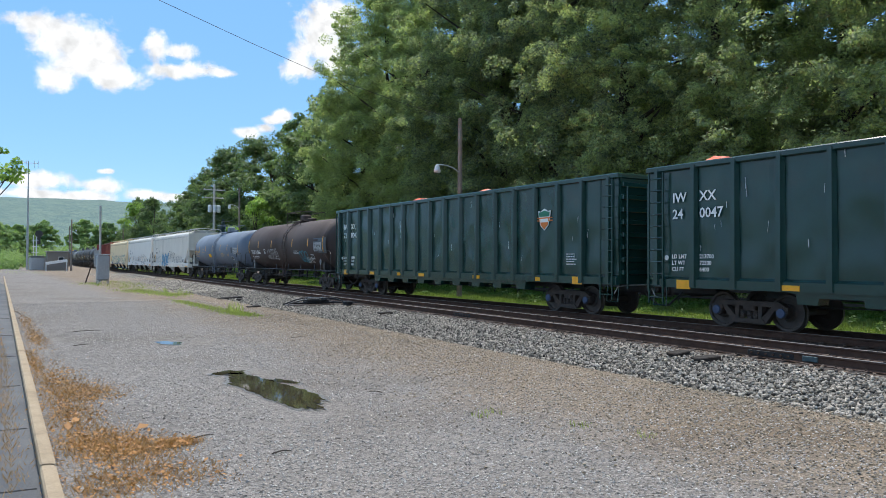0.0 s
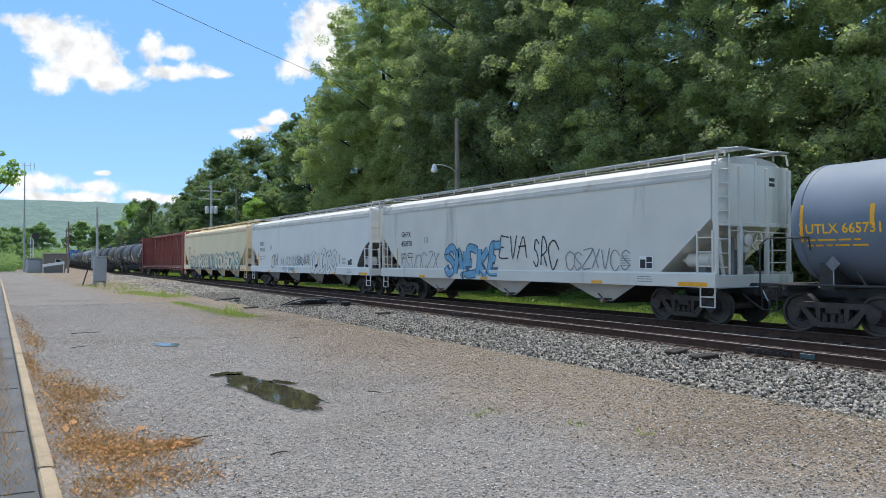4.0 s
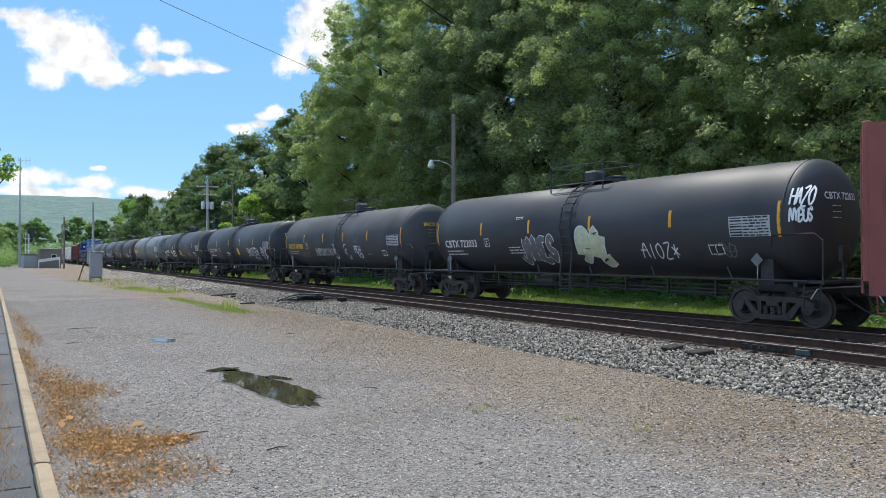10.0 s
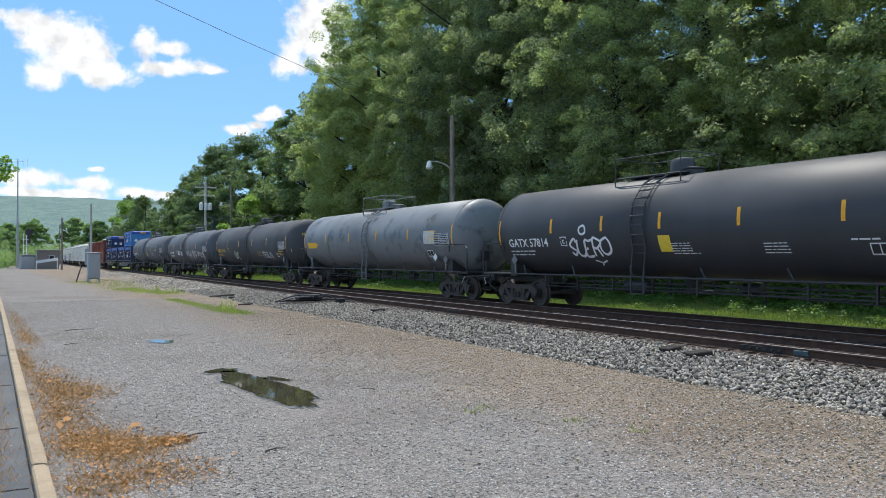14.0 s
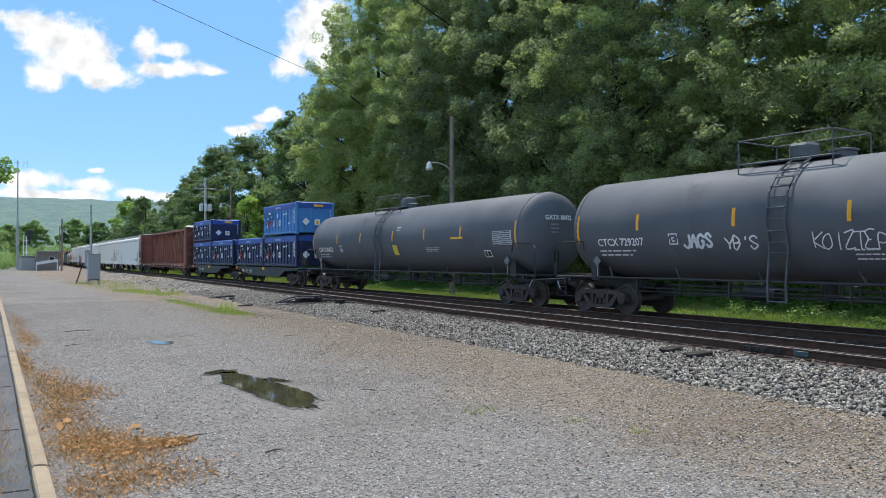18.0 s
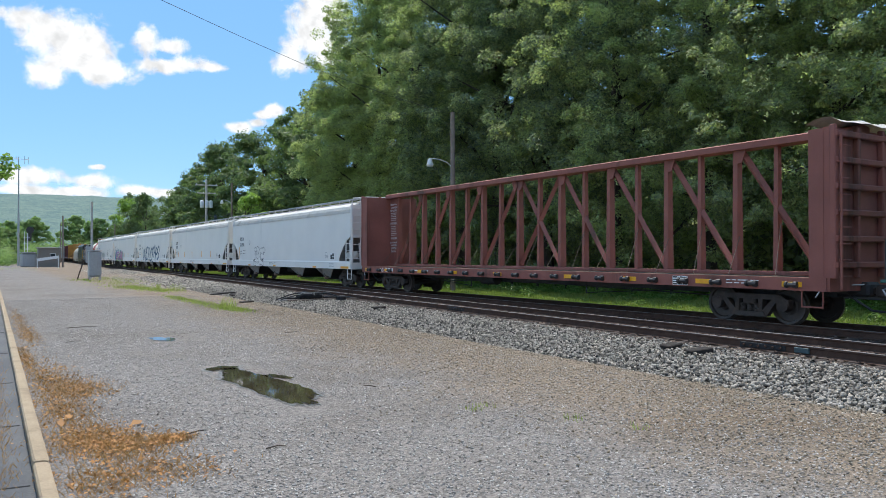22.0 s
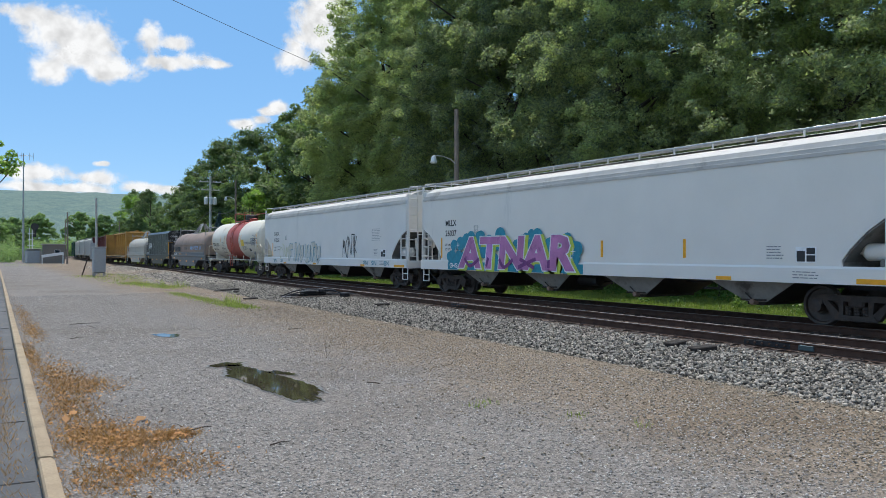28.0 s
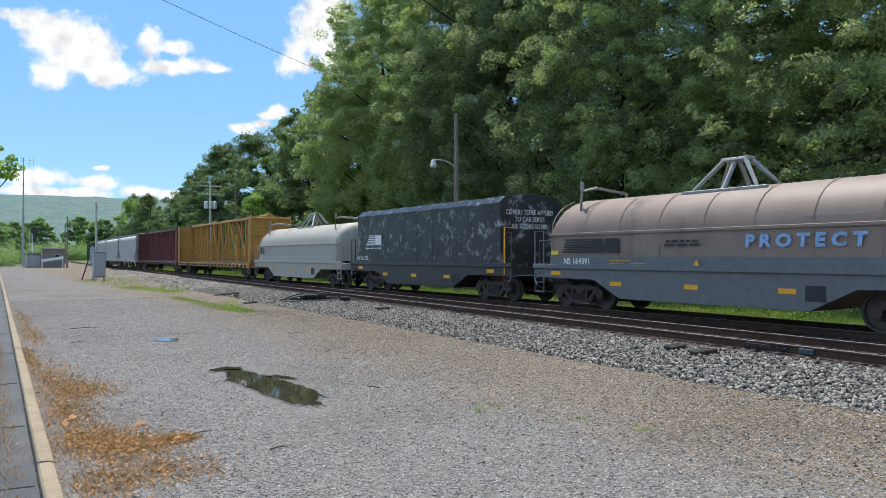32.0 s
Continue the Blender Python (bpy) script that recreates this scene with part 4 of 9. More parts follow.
# ---- kinds of car ----
def gondola(a, b, mark, number, shield):
    car, h, half, u = new_car("gondola_car", "dark green high-sided gondola heaped with orange-wrapped waste, ribbed sides", a, b, 3.45)
    e, x, z0, z1 = h - 0.6, 1.5, 1.02, 4.22
    for s in (-1, 1):
        # plate dented by loading, pushed out and in between the ribs
        plate = Geo()
        ny, nz = 136, 14
        for i in range(ny + 1):
            for j in range(nz + 1):
                py, pz = -e + 2 * e * i / ny, z0 + 0.25 + (z1 - z0 - 0.25) * j / nz
                dent = 0.036 * noise.noise((py * 1.7 + u, pz * 1.1, s * 3.0)) + 0.012 * noise.noise((py * 3.4, pz * 2.3 + u, s * 5.0))
                plate.v.append((s * x + s * 0.02 + dent * min(1, j / 2, (nz - j) / 2), py, pz))
        plate.f = [(i * (nz + 1) + j, i * (nz + 1) + j + 1, (i + 1) * (nz + 1) + j + 1, (i + 1) * (nz + 1) + j) for i in range(ny) for j in range(nz)]
        part("side_wall", plate, M_GREEN, car)
        part("side_lining", Geo().box(s * x - 0.03 * s - 0.02, s * x - 0.03 * s + 0.005, -e, e, z0 + 0.25, z1), M_GREEN, car)
        part("end_wall", Geo().box(-x + 0.03, x - 0.03, s * e - 0.03, s * e + 0.03, z0, z1), M_GREEN, car)
    part("floor", Geo().box(-x, x, -e + 0.03, e - 0.03, z0, z0 + 0.12), M_GREEN, car)
    for s in (-1, 1):
        part("top_chord", Geo().slab((s * (x + 0.03), 0, z1), (0.18, 2 * e + 0.12, 0.16)), M_GREEN, car)
        part("side_sill", Geo().prism("y", -e, e, [(s * (x - 0.02), z0 - 0.02), (s * (x + 0.12), z0 - 0.02), (s * (x + 0.12), z0 + 0.2), (s * (x - 0.02), z0 + 0.3)]), M_GREEN, car)
        part("end_chord", Geo().slab((0, s * e, z1), (2 * x, 0.16, 0.16)), M_GREEN, car)
    # under-sill plates between the trucks
    part("belly_sill", Geo().prism("x", -x - 0.03, -x + 0.02, [(-half + 1.3, z0), (half - 1.3, z0), (half - 2.0, z0 - 0.14), (-half + 2.0, z0 - 0.14)]), M_GREEN, car)
    n = 17
    rib = None
    for i in range(n + 1):
        y = -e + 0.35 + (2 * e - 0.7) * i / n
        for s in (-1, 1):
            if rib is None:
                rib = Geo().add([(0, -0.13, z0), (0, 0.13, z0), (-0.14, 0.075, z0), (-0.14, -0.075, z0), (0, -0.1, z1), (0, 0.1, z1), (-0.12, 0.055, z1), (-0.12, -0.055, z1)], [(0, 1, 2, 3), (4, 7, 6, 5), (0, 3, 7, 4), (1, 5, 6, 2), (3, 2, 6, 7)]).mesh("rib")
            part("rib", rib, M_GREEN, car, m=pose(s * (x + 0.03), y, 0, rz=0 if s < 0 else 180))
    for s in (-1, 1):
        for k in range(8):
            z = z0 + 0.35 + k * 0.37
            part("end_rib", Geo().slab((0, s * (e + 0.06), z), (2 * x - 0.1, 0.12, 0.16)), M_GREEN, car)
        part("ladder", ladder_geo(-x - 0.16, s * (e - 0.12), s * (e - 0.62), 0.55, z1 - 0.1, 11), M_GREEN, car)
        part("end_ladder", ladder_geo(-x + 0.15, s * (e + 0.2), s * (e + 0.2) + 0.01, 0.9, 3.9, 2), M_GREEN, car)
        part("draft_sill", Geo().slab((0, s * (h - 1.1), 0.9), (0.5, 1.6, 0.32)), M_BLACK, car)
        part("step", Geo().tube([(-1.42, s * (e - 0.1), z0), (-1.45, s * (e - 0.1), 0.5), (-1.45, s * (e - 0.55), 0.5), (-1.42, s * (e - 0.55), z0)], 0.025, 5), M_GREEN, car)
    part("centre_sill", Geo().box(-0.3, 0.3, -half, half, 0.78, z0), M_BLACK, car)
    brake_gear(car, half, z0)
    r = random.Random(int(u))
    for mat_i, (ma, k0) in enumerate(((M_TARP_RED, 0.0), (M_TARP_PALE, 5.0))):
        g = Geo()
        ny, nx = 60, 8
        for i in range(ny + 1):
            for j in range(nx + 1):
                px, py = -x + 0.08 + (2 * x - 0.16) * j / nx, -e + 0.1 + (2 * e - 0.2) * i / ny
                edge = min(1.0, j / 1.5, (nx - j) / 1.5, i / 2, (ny - i) / 2)
                g.v.append((px, py, z1 - 0.06 + edge * (0.17 + 0.25 * noise.noise((px * 0.9 + k0, py * 0.55 + u, 2.0)) + 0.12 * noise.noise((px * 2.5, py * 2.0, k0))) - (0.1 if mat_i else 0)))
        g.f = [(i * (nx + 1) + j, i * (nx + 1) + j + 1, (i + 1) * (nx + 1) + j + 1, (i + 1) * (nx + 1) + j) for i in range(ny) for j in range(nx)]
        part("load_cover", g, ma, car, "crumpled orange and white waste sacks")
    for k, y in enumerate((e - 1.3, e - 4.4, e - 7.2, 1.2, -3.0, -6.6, -e + 1.7)):
        part("reflector_strip", Geo().slab((-x - 0.13, y, z0 + 0.07), (0.012, 0.46, 0.13 if k not in (0, 6) else 0.24)), M_REFLECT, car)
    side = plain_side(-x - 0.05)
    yl = e - 0.62
    words(car, mark[:2], yl - 0.24, 3.28, 0.265, M_WHITE_INK, side)
    words(car, mark[2:], yl - 1.14, 3.28, 0.265, M_WHITE_INK, side)
    words(car, number[:2], yl - 0.24, 2.84, 0.265, M_WHITE_INK, side)
    words(car, number[2:], yl - 1.14, 2.84, 0.265, M_WHITE_INK, side)
    for k, (p, q) in enumerate((("LD LMT", "213700"), ("LT WT", "72300"), ("CU FT", "6400"))):
        words(car, p, yl - 0.22, 1.78 - 0.17 * k, 0.11, M_WHITE_INK, side)
        words(car, q, yl - 1.14, 1.78 - 0.17 * k, 0.11, M_WHITE_INK, side)
    part("stencil", Geo().prism("x", -x - 0.056, -x - 0.046, [(yl - 0.04 + 0.07 * math.cos(t * 0.4), 1.8 + 0.07 * math.sin(t * 0.4)) for t in range(16)]), M_WHITE_INK, car)
    fine_print(car, -e + 2.3, 1.55, 0.5, 0.4, 5, M_WHITE_INK, side, 3)
    part("stencil", Geo().prism("x", -x - 0.056, -x - 0.046, [(-e + 1.6 + 0.12 * math.cos(t * 0.4), 1.7 + 0.12 * math.sin(t * 0.4)) for t in range(16)]), M_WHITE_INK, car)
    if shield:
        y, z = -e + 3.42, 3.08
        out = [(-0.5, 0.42), (-0.3, 0.36), (0, 0.5), (0.3, 0.36), (0.5, 0.42), (0.42, 0.0), (0.3, -0.3), (0, -0.52), (-0.3, -0.3), (-0.42, 0.0)]
        part("emblem", Geo().prism("x", -x - 0.05, -x - 0.035, [(y + p * 0.66, z + q * 0.72) for p, q in out]), M_WHITE_INK, car, "white-rimmed orange shield")
        part("emblem", Geo().prism("x", -x - 0.058, -x - 0.05, [(y + p * 0.57, z + min(q, 0.08) * 0.65) for p, q in out]), M_ORANGE, car)
        part("emblem", Geo().prism("x", -x - 0.058, -x - 0.05, [(y - 0.26, z + 0.09), (y + 0.26, z + 0.09), (y + 0.28, z + 0.23), (y, z + 0.29), (y - 0.28, z + 0.23)]), M_EMBLEM_GREEN, car)
        for dz in (-0.06, 0.03):
            part("emblem", Geo().prism("x", -x - 0.056, -x - 0.046, [(y - 0.42, z + dz), (y + 0.42, z + dz), (y + 0.42, z + dz + 0.035), (y - 0.42, z + dz + 0.035)]), M_ORANGE, car)
        part("emblem", Geo().prism("x", -x - 0.064, -x - 0.058, [(y - 0.2, z - 0.1), (y + 0.2, z - 0.1), (y + 0.2, z + 0.02), (y - 0.2, z + 0.02)]), M_WHITE_INK, car)
    for k in range(9):
        yb = -half + 1.9 + (2 * half - 3.8) * k / 8
        part("cross_bearer", Geo().prism("x", -x - 0.02, -x + 0.4, [(yb - 0.3, z0), (yb + 0.3, z0), (yb + 0.24, z0 - 0.3), (yb - 0.24, z0 - 0.3)]), M_GREEN, car)
    bearing_caps(car, (-half, half), M_CAP_BLUE)
    # a long run of scrapes where the load has rubbed, and a few nicks
    scrape = Geo()
    for k in range(38):
        yy, zz = e - 7.5 + 0.011 * k + r.uniform(-0.05, 0.05), 1.2 + k * 0.056 + r.uniform(-0.05, 0.05)
        ribbon(scrape, [(yy, zz), (yy + r.uniform(-0.03, 0.03), zz + 0.05), (yy + r.uniform(-0.06, 0.06), zz + r.uniform(0.07, 0.22))], r.uniform(0.01, 0.05), side)
    for k in range(28):
        yy, zz = r.uniform(-e + 1.0, e - 1.0), r.uniform(1.6, 4.0)
        ribbon(scrape, [(yy, zz), (yy + r.uniform(-0.02, 0.02), zz + r.uniform(0.04, 0.1)), (yy + r.uniform(-0.03, 0.03), zz + r.uniform(0.12, 0.3))], r.uniform(0.006, 0.014), side)
    part("scrape_mark", scrape, M_SCRAPE, car)
    return car


def tank_car(a, b, shell, label, marks=(), ink="white", radius=1.47, fittings=None, strips=(0.57, 0.22, -0.14, -0.5), placard=None, tags=(), band=None, frame_ma=None, blocks=(), ladder_at=0.0, bar_ma=None, house="box", panel="card"):
    """A tank car: shell with dished ends on stub sills, running boards, ladders and a fenced platform at the manway."""
    car, h, half, u = new_car("tank_car", label, a, b, 2.1)
    frame_ma = frame_ma or M_BLACK
    fittings = fittings or shell
    R, zc, L = radius, 1.12 + radius, h - 0.95
    prof = [(-L + 0.0, 0.05)] + [(-L + 0.55 * (1 - math.cos(k * math.pi / 14)), R * math.sin(k * math.pi / 14)) for k in range(1, 7)] + [(-L + 0.58, R)]
    body = Geo().lathe("y", (0, 0, zc), prof + [(-L + 1.4, R), (-L + 1.41, R + 0.006), (-1.3, R + 0.006), (-1.29, R), (1.29, R), (1.3, R + 0.006), (L - 1.41, R + 0.006), (L - 1.4, R)] + [(-o, r_) for o, r_ in reversed(prof)], 56)
    part("tank_shell", body, shell, car)
    side = tank_side(R, zc, 0.012)
    if band:
        part("band", Geo().lathe("y", (0, ladder_at, zc), [(-band[1] / 2, R), (-band[1] / 2, R + 0.011), (band[1] / 2, R + 0.011), (band[1] / 2, R)], 56), band[0], car, "brick-red painted band")
    for s in (-1, 1):
        part("weld_seam", Geo().lathe("y", (0, s * (L - 0.6), zc), [(-0.03, R - 0.01), (-0.03, R + 0.012), (0.03, R + 0.012), (0.03, R - 0.01)], 48), shell, car)
        part("saddle", Geo().prism("y", s * half - 0.17, s * half + 0.17, [(-1.2, 1.02), (1.2, 1.02), (1.22, 1.62), (1.0, 1.45), (0.5, 1.2), (-0.5, 1.2), (-1.0, 1.45), (-1.22, 1.62)]), frame_ma, car)
        part("stub_sill", Geo().slab((0, s * (h - 1.75), 0.92), (0.55, 2.6, 0.34)), frame_ma, car)
        part("end_platform", Geo().slab((0, s * (h - 0.85), 1.1), (2.9, 0.7, 0.07)), frame_ma, car)
        part("side_sill", Geo().slab((0, s * (h - 1.2), 1.04), (2.95, 0.12, 0.14)), frame_ma, car)
        for x in (-1.44, 1.44):
            g = Geo().tube([(x, s * (h - 0.55), 1.05), (x, s * (h - 0.55), 2.05), (x, s * (h - 0.75), 2.2), (x, s * (h - 1.8), 2.2), (x, s * (h - 1.85), 1.9)], 0.022, 6)
            part("grab_rail", g, frame_ma, car)
            part("step", Geo().tube([(x, s * (h - 0.6), 1.05), (x, s * (h - 0.6), 0.5), (x, s * (h - 1.0), 0.5), (x, s * (h - 1.0), 1.05)], 0.022, 5).tube([(x, s * (h - 0.6), 0.78), (x, s * (h - 1.0), 0.78)], 0.018, 5), frame_ma, car)
        part("brake_stand", Geo().slab((0.5 * s, s * (h - 0.62), 1.75), (0.3, 0.12, 0.4)).tube([(0.5 * s, s * (h - 0.62), 1.1), (0.5 * s, s * (h - 0.62), 1.6)], 0.05), frame_ma, car)
    for x in (-1.46, 1.46):
        part("running_rail", Geo().tube([(x, -h + 0.9, 1.12), (x, h - 0.9, 1.12)], 0.032, 6), frame_ma, car)
        for k in range(6):
            y = -half + 0.9 + (2 * half - 1.8) * k / 5
            part("strut", Geo().tube([(x, y - 0.12, 1.12), (x * 0.93, y + 0.12, 1.42 if radius > 1.4 else 1.6)], 0.026, 5), frame_ma, car)
    ly = ladder_at
    rp = R + 0.1
    ang = [math.radians(q) for q in (-50, -25, 0, 25, 50, 72)]
    for sgn in (-1, 1):
        g = Geo()
        for dy in (-0.24, 0.24):
            g.tube([(sgn * 1.5, ly + dy, 0.62), (sgn * 1.52, ly + dy, 1.1)] + [(sgn * rp * math.cos(q), ly + dy, zc + rp * math.sin(q)) for q in ang[1:]], 0.03, 5)
        for k in range(11):
            q = math.radians(-30 + 10 * k)
            g.tube([(sgn * rp * math.cos(q), ly - 0.24, zc + rp * math.sin(q)), (sgn * rp * math.cos(q), ly + 0.24, zc + rp * math.sin(q))], 0.02, 5)
        for z in (0.66, 0.95):
            g.tube([(sgn * 1.5, ly - 0.24, z), (sgn * 1.5, ly + 0.24, z)], 0.02, 5)
        part("ladder", g, fittings, car)
    zt = zc + R
    part("platform", Geo().slab((0, ly + 0.3, zt + 0.04), (0.95, 2.3, 0.04)), fittings, car)
    for x in (-0.8, 0.8):
        g = Geo().tube([(x, ly + 1.55, zt - 0.24), (x, ly + 1.55, zt + 0.54), (x, ly + 1.5, zt + 0.6), (x, ly - 0.9, zt + 0.6), (x, ly - 0.95, zt + 0.54), (x, ly - 0.95, zt - 0.24)], 0.02, 6)
        g.tube([(x, ly + 1.55, zt + 0.0), (x, ly - 0.95, zt + 0.0)], 0.024, 5)
        part("platform_rail", g, fittings, car)
    for y in (ly - 0.95, ly + 1.55):
        part("platform_rail", Geo().tube([(-0.8, y, zt + 0.6), (0.8, y, zt + 0.6)], 0.018, 5), fittings, car)
    if house == "box":
        part("valve_housing", Geo().slab((0, ly + 0.25, zt + 0.26), (0.55, 0.55, 0.4)), fittings, car)
    elif house == "drum":
        part("valve_housing", Geo().lathe("z", (0, ly - 0.2, zt), [(0, 0.45), (0.42, 0.45), (0.5, 0.38)], 18), M_BLACK, car)
    else:
        part("valve_housing", Geo().lathe("z", (0, ly - 0.35, zt), [(0, 0.36), (0.34, 0.36), (0.46, 0.3), (0.52, 0.12)], 18), fittings, car)
    part("manway", Geo().lathe("z", (0, ly - 0.75, zt - 0.02), [(0, 0.28), (0.14, 0.28), (0.16, 0.33), (0.2, 0.33), (0.24, 0.1)], 18), fittings, car)
    part("bottom_outlet", Geo().lathe("z", (0, 0.3, 0.62), [(0, 0.1), (0.2, 0.14), (0.6, 0.2)], 12), frame_ma, car)
    brake_gear(car, half, 1.0)
    stripes(car, [L * q for q in strips], zc - 0.12, zc + 0.34, side, 0.1, ma=bar_ma)
    for s in (-1, 1):
        stripes(car, [s * (L - 0.66)], zc - 0.45, zc + 0.4, side, 0.09, ma=bar_ma)
    inkm = INK[ink]
    head = lambda px, pz: -L + 0.55 * (1 - math.sqrt(max(0.0, 1 - (px * px + (pz - zc) ** 2) / (R * R)))) - 0.03
    for text, yq, z, size in marks:
        words(car, text, yq * L, z, size, inkm, side)
        fine_print(car, yq * L, z - 0.34, 1.5, 0.24, 2, inkm, side, int(u))
        end_words(car, text, -0.62, zc + 0.45, 0.17, inkm, head)
        for k in range(3):
            end_words(car, "--- ----" if k % 2 else "----- --", -0.4, zc + 0.26 - 0.14 * k, 0.1, inkm, head)
        g = Geo()
        ring = [(0.0, 0.0, 0.3, 0.03), (0.0, 0.27, 0.3, 0.3), (0.0, 0.0, 0.03, 0.3), (0.27, 0.0, 0.3, 0.3), (0.1, 0.17, 0.2, 0.2), (0.1, 0.08, 0.13, 0.2), (0.1, 0.08, 0.2, 0.11)]
        for a0, b0, a1, b1 in ring:
            patch(g, yq * L - 2.75 - a0, yq * L - 2.75 - a1, z + b0, z + b1, side, 1)
        part("plate_mark", g, inkm, car)
    for yq, z, w, hh, rows in tags:
        fine_print(car, yq * L, z, w, hh, rows, inkm, side, int(u + 10 * z))
    yf = -L + 0.66
    if panel:
        grid_panel(car, yf + 1.38, zc - 0.42, 1.15, 0.5, side, M_DATA_CARD if panel == "card" else panel, M_BLACK_INK, 7, int(u))
        part("data_panel", patch(Geo(), yf + 2.1, yf + 1.65, zc - 0.86, zc - 0.6, side, 3), M_WHITE_INK, car)
        part("data_panel", patch(patch(Geo(), yf + 2.07, yf + 1.9, zc - 0.83, zc - 0.63, tank_side(R, zc, 0.017), 2), yf + 1.87, yf + 1.68, zc - 0.83, zc - 0.63, tank_side(R, zc, 0.017), 2), M_BLACK_INK, car)
    for s in (-1, 1):
        yd = s * (half - 0.2)
        part("placard_holder", Geo().tube([(-1.3, yd, 1.1), (-1.3, yd, 1.45)], 0.015, 4), M_GALV, car)
        part("placard", Geo().prism("x", -1.33, -1.315, [(yd - 0.17, 1.6), (yd, 1.43), (yd + 0.17, 1.6), (yd, 1.77)]), M_DARK_CARD, car, "grey diamond hazard placard")
    pipe = Geo().tube([(-1.05, -half + 1.3, 0.74), (-1.05, half - 1.3, 0.74)], 0.018, 5).tube([(-0.75, -half + 1.5, 0.82), (-0.75, half - 1.5, 0.82)], 0.022, 5)
    for k in range(8):
        yh = -half + 1.6 + (2 * half - 3.2) * k / 7
        pipe.box(-1.09, -1.01, yh - 0.02, yh + 0.02, 0.66, 1.12)
    part("brake_pipe", pipe, M_BLACK, car)
    for yq, z, w, hh, ma in blocks:
        part("sign_panel", patch(Geo(), yq * L, yq * L - w, z, z + hh, side, 3), ma, car)
    if placard:
        part("placard", patch(Geo(), placard * L, placard * L - 0.42, zc - 0.75, zc - 0.3, tank_side(R, zc, 0.02), 3), M_YELLOW_CARD, car)
    return car


def hopper_car(a, b, paint, label, mark="", number="", ink="black", style="round", gates=4, bars=(), rules=False, tall=4.42):
    """A covered hopper with sloped ends, roof walkway and discharge gates."""
    inkm = INK[ink]
    car, h, half, u = new_car("hopper_car", label, a, b, 2.15)
    e, x, zs = h - 0.78, 1.56, 1.32
    cut = [(e, 2.62), (e - 0.42, 2.42), (e - 0.85, 2.1), (e - 1.2, 1.74), (e - 1.38, 1.5), (e - 1.36, zs)] if style == "round" else [(e, 2.75), (e - 1.75, zs)]
    zr = tall - 0.62
    poly = [(e, zr)] + cut + [(-p, q) for p, q in reversed(cut)] + [(-e, zr)]
    part("body", Geo().prism("x", -x, x, poly), paint, car)
    prof = [(-x, zr), (-x - 0.025, zr), (-x - 0.025, zr + 0.09), (-x + 0.02, zr + 0.1), (-x + 0.02, zr + 0.2), (-x + 0.06, zr + 0.21), (-x + 0.1, zr + 0.34), (-1.05, tall - 0.08), (-0.5, tall)]
    part("roof", Geo().prism("y", -e, e, prof + [(-p, q) for p, q in reversed(prof)]), M_ROOF_TAN if paint is M_TAN else M_ROOF_TONED, car, "weathered roof, sun glare toned out of its paint")
    for s in (-1, 1):
        part("side_sill", Geo().prism("y", -h + 0.62, h - 0.62, [(s * (x - 0.08), 0.98), (s * (x + 0.05), 0.98), (s * (x + 0.05), 1.32), (s * (x + 0.01), 1.37), (s * (x - 0.08), 1.37)]), paint, car)
        part("roof_hatch", Geo().slab((0, 0, tall + 0.06), (0.62, 2 * e - 1.6, 0.1)), paint, car)
        part("running_board", Geo().slab((s * 0.82, 0, tall + 0.14), (0.42, 2 * e + 0.9, 0.05)), M_GALV if paint is not M_TAN else paint, car)
    br = Geo().box(-0.02, 0.02, -0.02, 0.02, -0.14, 0.02).mesh("walkway_bracket")
    n = int(e * 2 / 1.25)
    for i in range(n + 1):
        for s in (-1, 1):
            part("walkway_bracket", br, paint, car, m=pose(s * 1.0, -e + 2 * e * i / n, tall + 0.1))
    for s in (-1, 1):
        y1 = s * (h - 0.68)
        part("end_sill", Geo().slab((0, y1, 1.14), (2 * x, 0.14, 0.34)), paint, car)
        part("end_platform", Geo().slab((0, s * (h - 1.1), 1.18), (2.9, 0.9, 0.06)), paint, car)
        part("draft_sill", Geo().slab((0, s * (h - 1.6), 0.92), (0.55, 2.4, 0.34)), M_BLACK, car)
        for xx in (-1.5, 1.5) if style == "round" else (-1.5, -0.55, 0.55, 1.5):
            part("end_post", Geo().slab((xx, y1, 2.7), (0.12, 0.12, 2.9)), paint, car)
        if style == "round":
            under = [(s * p, q) for p, q in cut]
            part("slope_sheet", Geo().prism("x", -x + 0.03, x - 0.03, under + [(p + 0.03 * s, q - 0.03) for p, q in reversed(under)]), M_SLOPE, car, "grey slope sheet toned down for the shade beneath it")
            # added dark panel, so that the end opening reads as shaded
            part("end_bay", Geo().prism("x", -0.04, 0.04, [(s * (e - 0.04), 2.55), (s * (e - 0.04), 1.22), (s * (e - 1.45), 1.3)]), M_SHADE_STEEL, car)
        part("end_beam", Geo().slab((0, y1, 2.62), (3.0, 0.1, 0.12)), paint, car)
        part("end_panel", Geo().slab((0, s * (e + 0.045), (2.66 + tall - 0.2) / 2), (2 * x - 0.03, 0.08, tall - 2.86)), paint, car)
        part("corner_ladder", ladder_geo(-x - 0.02, s * (h - 0.72), s * (h - 1.2), 0.98, 2.45, 4, 0.02), paint, car)
        part("end_ladder", Geo().tube([(-1.5, y1 + s * 0.06, 1.3), (-1.5, y1 + s * 0.06, tall)], 0.03, 5).tube([(-1.05, y1 + s * 0.06, 1.3), (-1.05, y1 + s * 0.06, tall)], 0.03, 5), paint, car)
